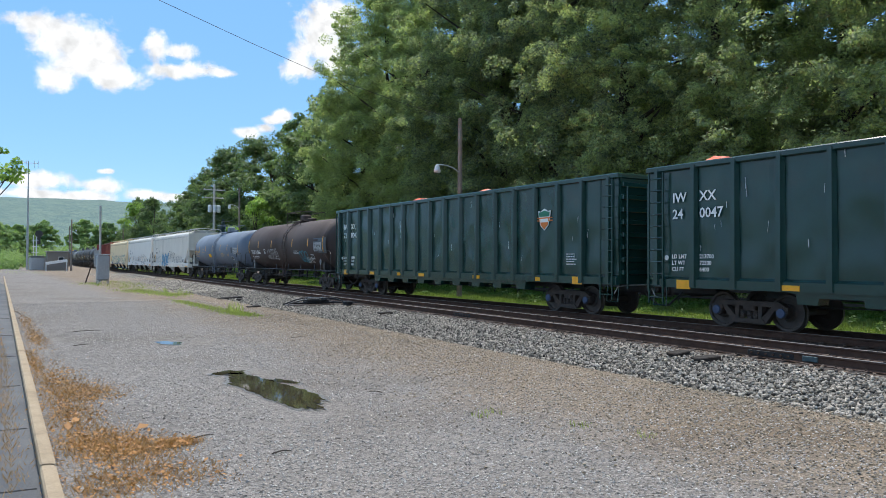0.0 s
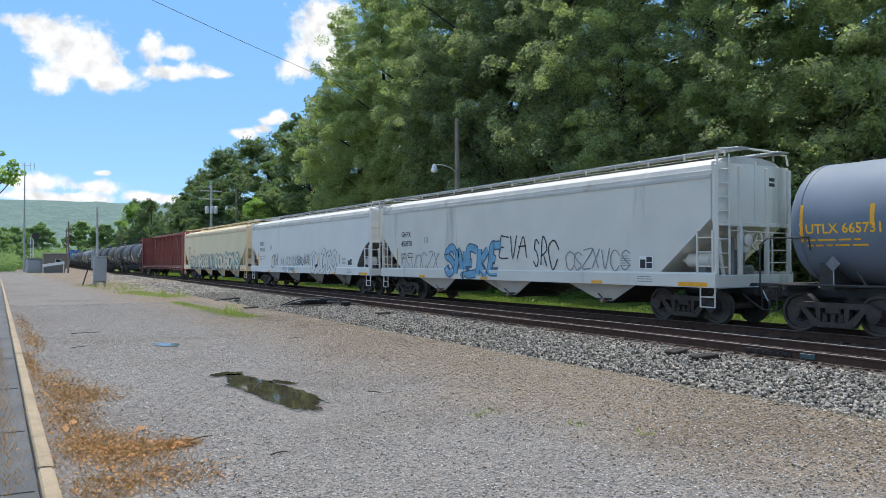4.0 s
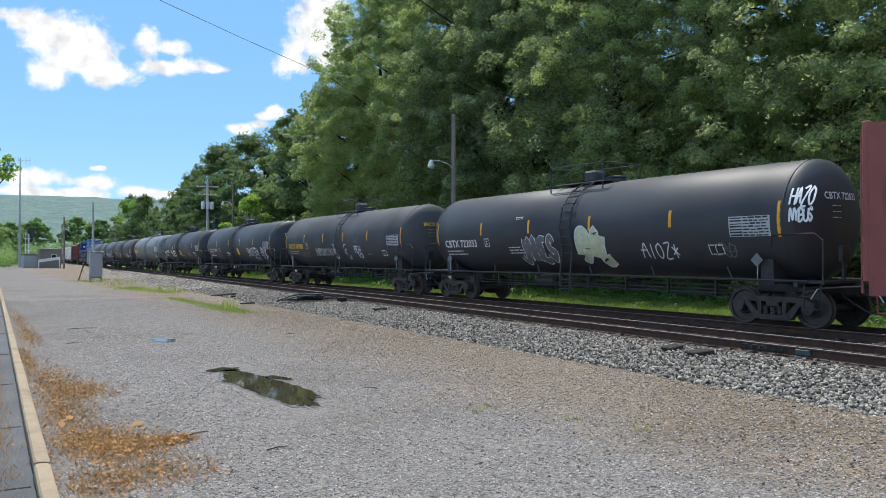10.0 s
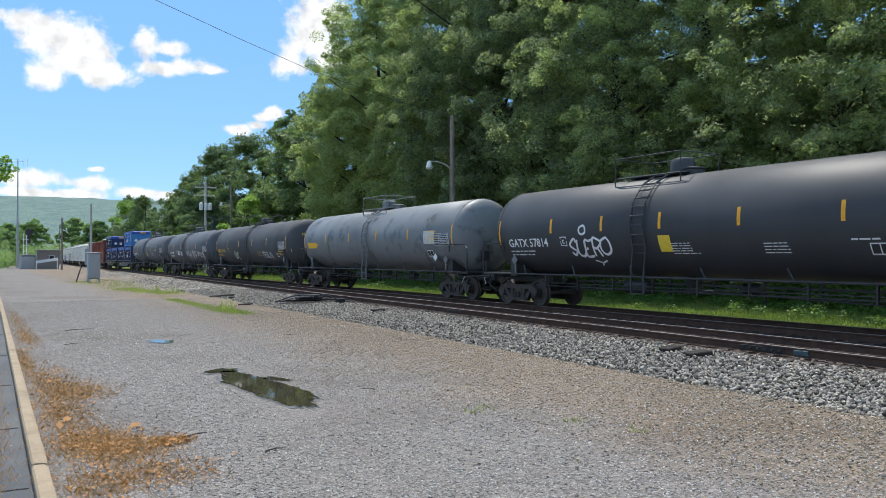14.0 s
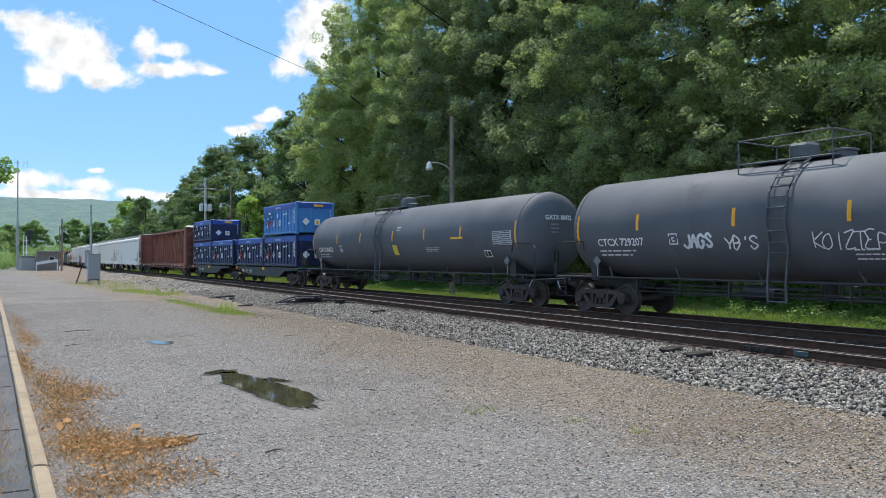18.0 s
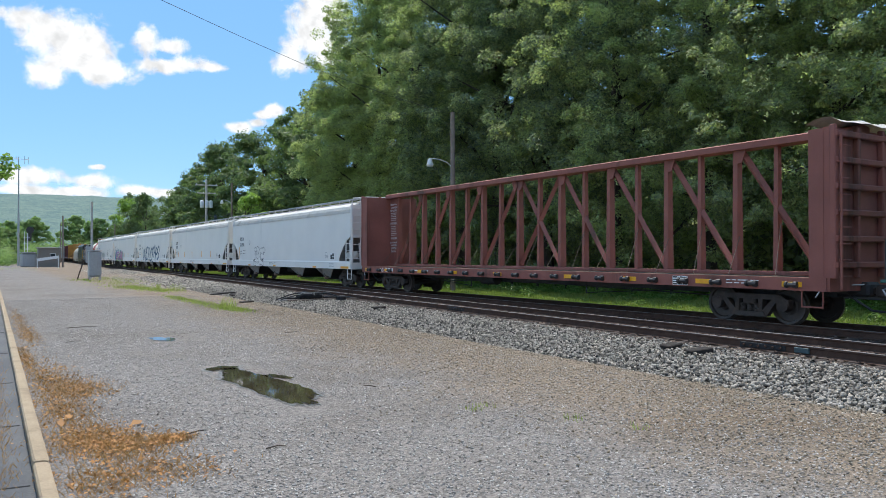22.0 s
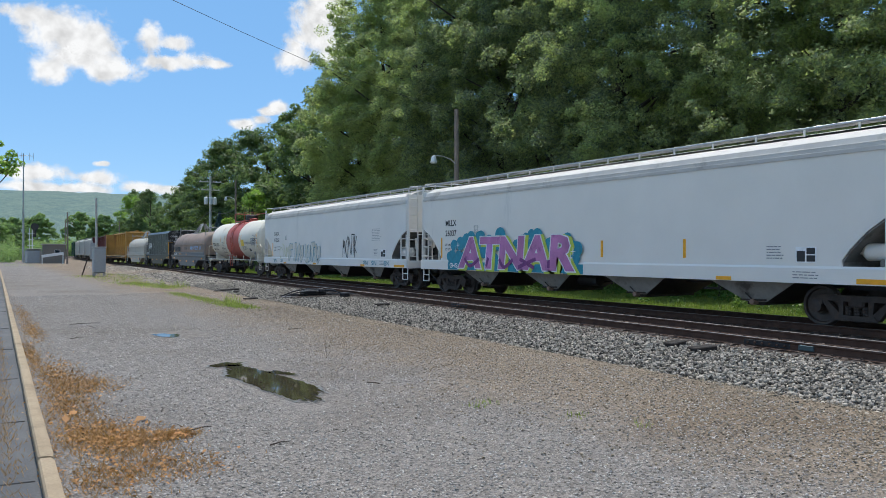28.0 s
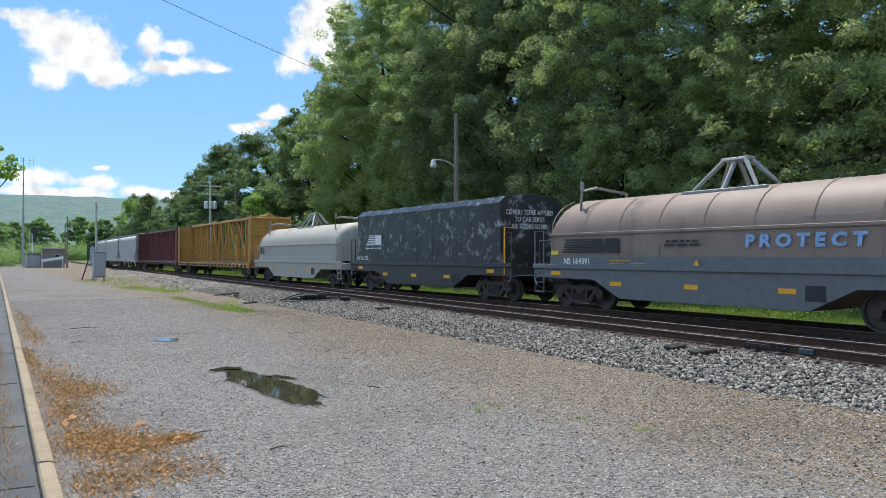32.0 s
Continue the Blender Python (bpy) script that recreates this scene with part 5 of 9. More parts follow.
        for k in range(8):
            part("rung", Geo().tube([(-1.5, y1 + s * 0.06, 1.5 + 0.36 * k), (-1.05, y1 + s * 0.06, 1.5 + 0.36 * k)], 0.02, 5), paint, car)
        part("roof_grab", Geo().tube([(-1.5, y1, tall - 0.15), (-1.42, y1, tall + 0.12), (-0.6, y1, tall + 0.2), (0.6, y1, tall + 0.2), (1.42, y1, tall + 0.12), (1.5, y1, tall - 0.15)], 0.03, 6), paint, car)
        part("step", Geo().tube([(-1.52, s * (h - 0.7), 1.0), (-1.52, s * (h - 0.7), 0.48), (-1.52, s * (h - 1.15), 0.48), (-1.52, s * (h - 1.15), 1.0)], 0.026, 5).tube([(-1.52, s * (h - 0.7), 0.74), (-1.52, s * (h - 1.15), 0.74)], 0.02, 5), paint, car)
        part("slope_brace", Geo().tube([(-0.9, s * (h - 0.9), 1.2), (-0.9, s * (e - 0.3), 2.3)], 0.05, 6), paint, car)
    # brake gear on the trailing platform: reservoir, housing, hand wheel, pipes, railing
    yb = -h + 0.8
    part("air_reservoir", Geo().lathe("y", (-1.1, -e + 0.72, 1.68), [(-0.5, 0.03), (-0.48, 0.09), (-0.4, 0.19), (0.32, 0.19), (0.42, 0.1), (0.44, 0.05), (0.54, 0.05)], 16), paint, car)
    part("reservoir_saddle", Geo().slab((-1.1, -e + 0.6, 1.42), (0.3, 0.3, 0.22)), M_SLOPE, car)
    part("brake_stand", Geo().slab((-0.72, yb, 1.75), (0.1, 0.1, 1.1)).slab((-0.42, yb, 1.7), (0.36, 0.08, 0.5)), M_SLOPE, car)
    part("brake_housing", Geo().lathe("y", (-0.2, yb - 0.02, 2.22), [(-0.12, 0.1), (-0.1, 0.17), (0.08, 0.19), (0.12, 0.08)], 14).slab((-0.2, yb, 2.02), (0.22, 0.16, 0.3)), paint, car, "pale hand brake housing")
    wheel = Geo().tube([(0.12 + 0.24 * math.cos(t * math.pi / 9), yb - 0.12, 2.2 + 0.24 * math.sin(t * math.pi / 9)) for t in range(19)], 0.02, 5)
    for t in range(5):
        wheel.tube([(0.12, yb - 0.1, 2.2), (0.12 + 0.23 * math.cos(t * 1.257), yb - 0.12, 2.2 + 0.23 * math.sin(t * 1.257))], 0.016, 4)
    part("brake_wheel", wheel, paint, car)
    part("brake_valve", Geo().slab((-0.3, yb, 1.42), (0.3, 0.2, 0.22)).lathe("x", (-0.1, yb, 1.45), [(-0.1, 0.1), (0.12, 0.12), (0.2, 0.05)], 10), M_SLOPE, car)
    part("brake_pipe", Geo().tube([(-0.45, yb, 1.35), (-0.55, yb + 0.1, 1.7), (-0.32, yb + 0.05, 1.95), (-0.35, yb, 2.4), (-0.1, yb, 2.45)], 0.022, 5), paint, car)
    rail = Geo()
    for xx in (0.55, 0.78, 1.42):
        rail.tube([(xx, -h + 0.68, 1.3), (xx, -h + 0.68, 2.42)], 0.028, 5)
    for z in (1.62, 1.95, 2.42):
        rail.tube([(0.55, -h + 0.68, z), (1.42, -h + 0.68, z)], 0.018, 5)
    rail.tube([(-1.05, -h + 0.66, 2.46), (0.55, -h + 0.66, 2.42)], 0.02, 5)
    part("platform_rail", rail, paint, car)
    part("end_seam", Geo().slab((0.1, -e - 0.095, 3.5), (0.08, 0.03, 1.6)), paint, car)
    for z in (3.72, 3.86):
        part("lettering", Geo().slab((0.75, -e - 0.09, z), (0.34, 0.008, 0.09)), inkm, car)
    part("centre_sill", Geo().box(-0.22, 0.22, -half, half, 0.85, zs), M_BLACK, car)
    span = 2 * (e - 1.9)
    for k in range(gates):
        y = -span / 2 + span * (k + 0.5) / gates
        w = span / gates * 0.46
        g = Geo().ring([[(-1.45, y - w, zs), (1.45, y - w, zs), (1.45, y + w, zs), (-1.45, y + w, zs)], [(-1.05, y - 0.28, 0.46), (1.05, y - 0.28, 0.46), (1.05, y + 0.28, 0.46), (-1.05, y + 0.28, 0.46)]])
        ch = part("discharge_chute", g, paint if paint is M_TAN or paint is M_CHALK else M_GREY_CHUTE, car)
        # black sheet over the chute's leading face, shade put on as colour
        part("chute_end", Geo().ring([[(-1.42, y - w - 0.02, zs), (1.42, y - w - 0.02, zs), (1.42, y - w - 0.008, zs), (-1.42, y - w - 0.008, zs)], [(-1.03, y - 0.3, 0.46), (1.03, y - 0.3, 0.46), (1.03, y - 0.288, 0.46), (-1.03, y - 0.288, 0.46)]]), M_SHADE_STEEL, ch, "black sheet standing for shade on the chute end")
        part("gate", Geo().slab((0, y, 0.43), (2.1, 0.5, 0.1)), M_TRUCK, ch)
        part("outlet_pipe", Geo().lathe("x", (-1.1, y, 0.46), [(-0.14, 0.06), (-0.12, 0.075), (0.2, 0.075), (0.24, 0.05)], 12), M_SKYBLUE if paint is M_TAN else M_RUSTCAP, ch)
        part("gate_bar", Geo().tube([(-1.16, y + 0.36, 0.5), (-1.16, y - 0.36, 0.52)], 0.025, 5).tube([(-1.14, y + 0.05, 0.52), (-1.2, y + 0.2, 0.68)], 0.018, 4), M_SKYBLUE if paint is M_TAN else M_TRUCK, ch)
    brake_gear(car, half * 0.3, 1.0)
    side = plain_side(-x - 0.006)
    yl = e - 1.75
    if mark:
        words(car, mark, yl, 2.72, 0.235, inkm, side)
        words(car, number, yl, 2.32, 0.235, inkm, side)
        words(car, "LD LMT", yl, 1.93, 0.09, inkm, side)
        words(car, "LT WT", yl, 1.75, 0.09, inkm, side)
        for z in (1.93, 1.75):
            fine_print(car, yl - 0.62, z, 0.62, 0.13, 1, inkm, side, int(u + 90 * z))
    if rules:
        fine_print(car, -e + 3.4, 2.2, 1.1, 0.6, 8, M_FAINT_INK, side, int(u) + 9)
    fine_print(car, -e + 3.2, 1.5, 0.46, 0.34, 5, M_GREY_INK, side, int(u) + 4)
    part("data_panel", Geo().slab((-x - 0.008, -e + 2.2, 1.62), (0.012, 0.5, 0.36)), M_WHITE_INK, car)
    for dy, dz in ((-0.12, 0.09), (-0.12, -0.08), (0.12, -0.03)):
        part("data_panel", Geo().slab((-x - 0.016, -e + 2.2 + dy, 1.62 + dz), (0.006, 0.2, 0.14 if dy < 0 else 0.24)), M_BLACK_INK, car)
    if mark:
        for z in (2.43, 2.67):
            part("plate_mark", Geo().slab((-x - 0.008, yl - 2.2, z), (0.01, 0.24, 0.016)), M_GREY_INK, car)
        for dy in (-0.12, 0.12):
            part("plate_mark", Geo().slab((-x - 0.008, yl - 2.2 + dy, 2.55), (0.01, 0.016, 0.24)), M_GREY_INK, car)
        words(car, "C", yl - 2.15, 2.46, 0.09, M_GREY_INK, side)
    for q in bars:
        part("reflector_strip", Geo().slab((-x - 0.008, q * e, 1.78), (0.01, 0.09, 0.5)), M_REFLECT, car)
    part("reflector_strip", Geo().slab((-x - 0.008, 0.85 * e, 1.85), (0.01, 0.1, 0.8)), M_REFLECT, car)
    part("reflector_strip", Geo().slab((-x - 0.056, -e + 0.55, 1.06), (0.01, 0.95, 0.11)), M_REFLECT, car)
    for q in (-0.55, 0.1, 0.6):
        part("reflector_strip", Geo().slab((-x - 0.056, q * e, 1.04), (0.01, 0.45, 0.09)), M_REFLECT, car)
    fine_print(car, 0.2 * e, 1.1, 1.5, 0.14, 3, M_GREY_INK, plain_side(-x - 0.054), int(u) + 2)
    fine_print(car, -e + 2.5, 1.06, 0.7, 0.2, 3, M_GREY_INK, plain_side(-x - 0.054), int(u) + 6)
    return car


def centerbeam_car(a, b, paint, label, mark="", bulk_print=True, top_cover=False):
    """A lumber flat: spine truss between two bulkheads."""
    car, h, half, u = new_car("lumber_car", label, a, b, 2.85)
    e, zd, zt = h - 0.55, 1.16, 4.62
    for s in (-1, 1):
        part("side_sill", Geo().prism("y", -e, e, [(s * 1.5, 0.86), (s * 1.38, 0.86), (s * 1.38, zd), (s * 1.5, zd)]), paint, car)
    part("deck", Geo().box(-1.38, 1.38, -e, e, zd - 0.1, zd - 0.015), M_DECK, car)
    part("centre_sill", Geo().box(-0.32, 0.32, -h + 1.0, h - 1.0, 0.68, zd - 0.1), M_BLACK, car)
    part("top_chord", Geo().prism("y", -e, e, [(-0.26, zt - 0.16), (-0.26, zt), (-0.1, zt + 0.05), (0.1, zt + 0.05), (0.26, zt), (0.26, zt - 0.16)]), paint, car)
    part("base_rail", Geo().slab((0, 0, zd + 0.05), (0.4, 2 * e, 0.1)), paint, car)
    for s in (-1, 1):
        part("bulkhead", Geo().box(-1.47, 1.47, s * e - 0.07, s * e + 0.07, zd - 0.3, zt - 0.12), paint, car)
        for k in range(6):
            part("bulkhead_rib", Geo().slab((0, s * (e + 0.15), 1.45 + k * 0.58), (2.9, 0.16, 0.14)), paint, car)
        for xx in (-1.42, -0.5, 0.5, 1.42):
            part("bulkhead_post", Geo().slab((xx, s * (e + 0.13), 2.85), (0.12, 0.14, 3.4)), paint, car)
        part("ladder", ladder_geo(-1.36, s * (e + 0.26), s * (e + 0.27), 0.9, zt - 0.3, 1), paint, car)
        for k in range(9):
            part("rung", Geo().tube([(-1.42, s * (e + 0.26), 1.2 + 0.36 * k), (-0.98, s * (e + 0.26), 1.2 + 0.36 * k)], 0.02, 5), paint, car)
        part("bulkhead_flange", Geo().box(-1.48, -1.44, s * (e - 0.42), s * (e - 0.07), zd - 0.05, zt - 0.14), paint, car)
        if s > 0:
            part("web_plate", Geo().box(-0.04, 0.04, e, e - 1.0, zd, zt), paint, car)
        else:
            part("brace", Geo().tube([(0, -e + 1.0, zd + 0.2), (0, -e + 0.15, zt - 0.2)], 0.09, 4), paint, car)
        part("step", Geo().tube([(-1.46, s * (e - 0.1), 0.9), (-1.46, s * (e - 0.1), 0.5), (-1.46, s * (e - 0.6), 0.5), (-1.46, s * (e - 0.6), 0.9)], 0.026, 5), paint, car)
        part("draft_sill", Geo().slab((0, s * (h - 1.2), 0.88), (0.55, 1.8, 0.34)), M_BLACK, car)
    n = 18
    p_w, p_n = Geo().ring([[(-0.13, -0.08, zd), (0.13, -0.08, zd), (0.13, 0.08, zd), (-0.13, 0.08, zd)], [(-0.09, -0.07, zt - 0.1), (0.09, -0.07, zt - 0.1), (0.09, 0.07, zt - 0.1), (-0.09, 0.07, zt - 0.1)]]).mesh("post"), Geo().ring([[(-0.11, -0.065, zd), (0.11, -0.065, zd), (0.11, 0.065, zd), (-0.11, 0.065, zd)], [(-0.07, -0.055, zt - 0.1), (0.07, -0.055, zt - 0.1), (0.07, 0.055, zt - 0.1), (-0.07, 0.055, zt - 0.1)]]).mesh("post")
    inner = e - 1.0
    step = 2 * inner / n
    for i in range(n + 1):
        y = -inner + step * i
        part("post", p_w if i % 2 == 0 else p_n, paint, car, m=pose(0, y, 0))
    for i in range(0, n, 2):
        y = -inner + step * i
        c = y + step
        lo, hi = (y + 0.1, y + 2 * step - 0.15) if c < 0 else (y + 2 * step - 0.1, y + 0.15)
        if i == n // 2 - 1 or abs(c) < step:
            part("brace", Geo().tube([(0, y + 2 * step - 0.1, zd + 0.2), (0, y + 0.1, zt - 0.2)], 0.1, 4), paint, car)
        part("brace", Geo().tube([(0, lo, zd + 0.2), (0, hi, zt - 0.2)], 0.1, 4), paint, car)
        part("gusset", Geo().prism("x", -0.13, -0.105, [(hi - 0.22, zt - 0.12), (hi + 0.22, zt - 0.12), (hi + 0.08, zt - 0.5), (hi - 0.08, zt - 0.5)]), paint, car)
        part("strap", Geo().tube([(-1.42, y + 0.3, zd + 0.02), (-0.3, y + 0.9, zd + 1.3)], 0.01, 4), M_DECK, car)
        part("strap", Geo().tube([(-1.42, y + 1.6, zd + 0.02), (-0.3, y + 2.1, zd + 1.0)], 0.01, 4), M_DECK, car)
    for i in range(22):
        y = -e + 0.8 + (2 * e - 1.6) * i / 21
        part("winch", Geo().lathe("y", (-1.54, y, 0.99), [(-0.15, 0.03), (-0.14, 0.075), (-0.05, 0.08), (-0.04, 0.05), (0.1, 0.05), (0.11, 0.075), (0.16, 0.075)], 8), M_BLACK, car)
    for k, q in enumerate((-0.93, -0.72, -0.5, -0.28, 0.05, 0.3, 0.52, 0.78, 0.95)):
        part("reflector_strip", Geo().slab((-1.508, q * e, 1.0), (0.012, 0.5, 0.12)), M_REFLECT, car)
    for s in (-1, 1):
        part("rod_hanger", Geo().tube([(-0.8, s * half * 0.35, 0.9), (-0.8, s * half * 0.35, 0.45)], 0.03, 4).tube([(-0.8, s * half * 0.35, 0.48), (-0.8, s * half * 0.75, 0.72)], 0.015, 4), M_BLACK, car)
    brake_gear(car, half, 0.95)
    side = plain_side(-1.508)
    if mark:
        words(car, mark, e - 1.9, 0.92, 0.19, M_WHITE_INK, side)
    fine_print(car, e - 4.8, 0.93, 1.6, 0.16, 1, M_WHITE_INK, side, int(u))
    fine_print(car, -e + 2.6, 0.95, 1.2, 0.14, 2, M_WHITE_INK, side, int(u) + 3)
    grid_panel(car, -e + 4.3, 0.88, 0.5, 0.24, side, M_WHITE_INK, M_BLACK_INK, 4, int(u))
    if bulk_print:
        # loading rules on the web plate behind the bulkhead
        web = plain_side(-0.045)
        z = 4.12
        for text, tall in (("LOADING AND", 0.085), ("UNLOADING", 0.085), ("INSTRUCTIONS", 0.085), ("", 5), ("SAFETY FIRST", 0.095), ("", 6), ("WARNING", 0.11), ("DO NOT MOVE CAR", 0.075), ("UNLESS LOAD", 0.075), ("IS SECURED", 0.075), ("", 2)):
            if text:
                words(car, text, e - 0.52 + 0.4 * tall * len(text), z, tall, M_WHITE_INK, web)
                z -= tall * 1.75
            else:
                z -= tall * 0.085
                fine_print(car, e - 0.2, z + 0.1, 0.62, tall * 0.085, tall, M_WHITE_INK, web, int(u) + tall)
                z -= 0.06
    if top_cover:
        g = Geo()
        n = 14
        for i in range(n + 1):
            for j in range(5):
                xx, yy = -1.45 + 2.9 * i / n, -e - 0.3 + 0.2 * j
                g.v.append((xx, yy, zt - 0.02 + 0.14 * math.sin(math.pi * j / 4) + 0.06 * noise.noise((xx * 2, yy * 4, 1))))
        g.f = [(i * 5 + j, i * 5 + j + 1, (i + 1) * 5 + j + 1, (i + 1) * 5 + j) for i in range(n) for j in range(4)]
        part("torn_wrap", g, M_CLOTH, car, "ragged pale wrap caught on the bulkhead")
    return car


def coil_car(a, b, hood_ma, sill_ma, label, brackets=True, words_on="", number="", boxy=False):
    """A coil car: trough on a deep sill, under a lift-off hood."""
    car, h, half, u = new_car("coil_car", label, a, b, 2.4)
    e = h - 0.62
    part("fish_belly_sill", Geo().prism("x", -1.45, 1.45, [(-e, 1.3), (-e, 0.98), (-half + 1.1, 0.95), (-half + 2.2, 0.42), (half - 2.2, 0.42), (half - 1.1, 0.95), (e, 0.98), (e, 1.3)]), sill_ma, car)
    part("side_channel", Geo().slab((-1.47, 0, 1.34), (0.12, 2 * e, 0.16)).slab((1.47, 0, 1.34), (0.12, 2 * e, 0.16)), sill_ma, car)
    part("trough_side", Geo().slab((-1.4, 0, 1.52), (0.08, 2 * e - 1.6, 0.26)).slab((1.4, 0, 1.52), (0.08, 2 * e - 1.6, 0.26)), sill_ma, car)
    L = e - 0.75
    if boxy:
        top = [(-1.44, 1.3), (-1.46, 3.62), (-1.2, 3.86), (0, 3.98), (1.2, 3.86), (1.46, 3.62), (1.44, 1.3)]
        g = Geo()
        n = 36
        rings = []
        for i in range(n + 1):
            y = -L + 2 * L * i / n
            rings.append([(p + (0.035 * noise.noise((y * 1.6, q * 1.4, u)) if abs(p) > 1.3 else 0), y, q + 0.03 * noise.noise((p, y * 1.3, 4.0))) for p, q in ([(-1.44, 1.3 + 2.32 * k / 8) for k in range(8)] + top[1:6] + [(1.44, 3.6 - 2.3 * k / 8) for k in range(1, 9)])])
        part("hood", g.ring(rings), hood_ma, car, "black tarpaulined hood with scuffs and painted glare on its sides")
        for k in range(9):
            y = -L + 2 * L * (k + 0.5) / 9
            part("tie_cord", Geo().tube([(-1.5, y, 3.5), (-1.5, y, 1.3)], 0.008, 4), M_BLACK, car)
    else:
        arc = [(-1.38, 1.42), (-1.4, 2.35)] + [(-1.4 * math.cos(k * math.pi / 12), 2.4 + 1.12 * math.sin(k * math.pi / 12)) for k in range(1, 12)] + [(1.4, 2.35), (1.38, 1.42)]
        rings = []
        for d, k in ((0.0, 0.72), (0.1, 0.88), (0.28, 0.97), (0.5, 1.0)):
            rings.append((d, k))
        ends = [(-L + d, k) for d, k in rings] + [(L - d, k) for d, k in reversed(rings)]
        part("hood", Geo().ring([[(p * (0.9 + 0.1 * k), y, 1.42 + (q - 1.42) * k) for p, q in arc] for y, k in ends]), hood_ma, car)
        for k in range(9):
            y = -L + 0.12 + (2 * L - 0.24) * k / 8
            part("hood_rib", Geo().ring([[(p * 1.011, y - 0.025, q if q < 1.5 else 1.5 + (q - 1.5) * 1.009) for p, q in arc], [(p * 1.011, y + 0.025, q if q < 1.5 else 1.5 + (q - 1.5) * 1.009) for p, q in arc]], caps=False), hood_ma, car)
        for x in (-1.43, 1.43):
            part("hood_flange", Geo().slab((x, 0, 2.36), (0.06, 2 * L, 0.09)), hood_ma, car)
        if brackets:
            for x in (-0.6, 0.6):
                part("lifting_frame", Geo().tube([(x, -1.05, 3.42), (x * 0.2, -0.34, 4.26), (x * 0.2, 0.34, 4.26), (x, 1.05, 3.42)], [0.05, 0.075, 0.075, 0.05], 6), M_GREY_STEEL, car)
                part("lifting_frame", Geo().slab((x, 0, 3.42), (0.14, 2.7, 0.1)), M_GREY_STEEL, car)
                part("lifting_frame", Geo().tube([(x, 0.0, 3.44), (x * 0.15, 0.0, 4.24)], 0.065, 6), M_GREY_STEEL, car)
            part("lifting_frame", Geo().slab((0, 0, 4.28), (0.34, 0.85, 0.1)), M_GREY_STEEL, car)
            for s in (-1, 1):
                for y in (s * (L - 1.1),):
                    part("guide_horn", Geo().tube([(-1.02, y, 3.1), (-0.98, y, 3.75), (-0.6, y - 0.3 * s, 3.85)], 0.05, 5).tube([(1.02, y, 3.1), (0.98, y, 3.75), (-0.6, y - 0.3 * s, 3.85)], 0.05, 5).slab((-0.98, y, 3.9), (0.1, 0.1, 0.3)), M_GREY_STEEL, car)
    for s in (-1, 1):
        part("end_platform", Geo().slab((0, s * (h - 0.95), 1.26), (2.9, 0.7, 0.06)), sill_ma, car)
        part("grab_rail", Geo().tube([(-1.46, s * (h - 0.66), 0.9), (-1.46, s * (h - 0.66), 2.5), (-1.46, s * (h - 1.12), 2.5), (-1.46, s * (h - 1.12), 0.9)], 0.025, 6), sill_ma, car)
        for k in range(4):
            part("rung", Geo().tube([(-1.46, s * (h - 0.66), 0.5 + 0.3 * k), (-1.46, s * (h - 1.12), 0.5 + 0.3 * k)], 0.02, 5), sill_ma, car)
        part("step", Geo().tube([(-1.46, s * (h - 0.66), 0.95), (-1.46, s * (h - 0.66), 0.48), (-1.46, s * (h - 1.12), 0.48), (-1.46, s * (h - 1.12), 0.95)], 0.025, 5), sill_ma, car)
        part("end_rail", Geo().tube([(-1.3, s * (h - 0.7), 1.3), (-1.3, s * (h - 0.7), 2.2), (1.3, s * (h - 0.7), 2.2), (1.3, s * (h - 0.7), 1.3)], 0.025, 6), sill_ma, car)
        part("draft_sill", Geo().slab((0, s * (h - 1.3), 0.92), (0.55, 2.0, 0.34)), M_BLACK, car)
    for q in (-0.8, -0.35, 0.05, 0.45, 0.84):
        part("reflector_strip", Geo().slab((-1.458, q * e, 0.85 if abs(q) < 0.6 else 1.12), (0.012, 0.46, 0.13)), M_REFLECT, car)
    part("data_panel", Geo().slab((-1.456, -0.45 * e, 0.82), (0.012, 0.5, 0.36)), M_BLACK_INK, car)
    brake_gear(car, half * 0.4, 0.8)
    if number:
        words(car, number, e - 1.6 if not boxy else e - 0.8, 1.42 if not boxy else 1.5, 0.2, M_WHITE_INK, plain_side(-1.54 if not boxy else -1.5))
    return car, L


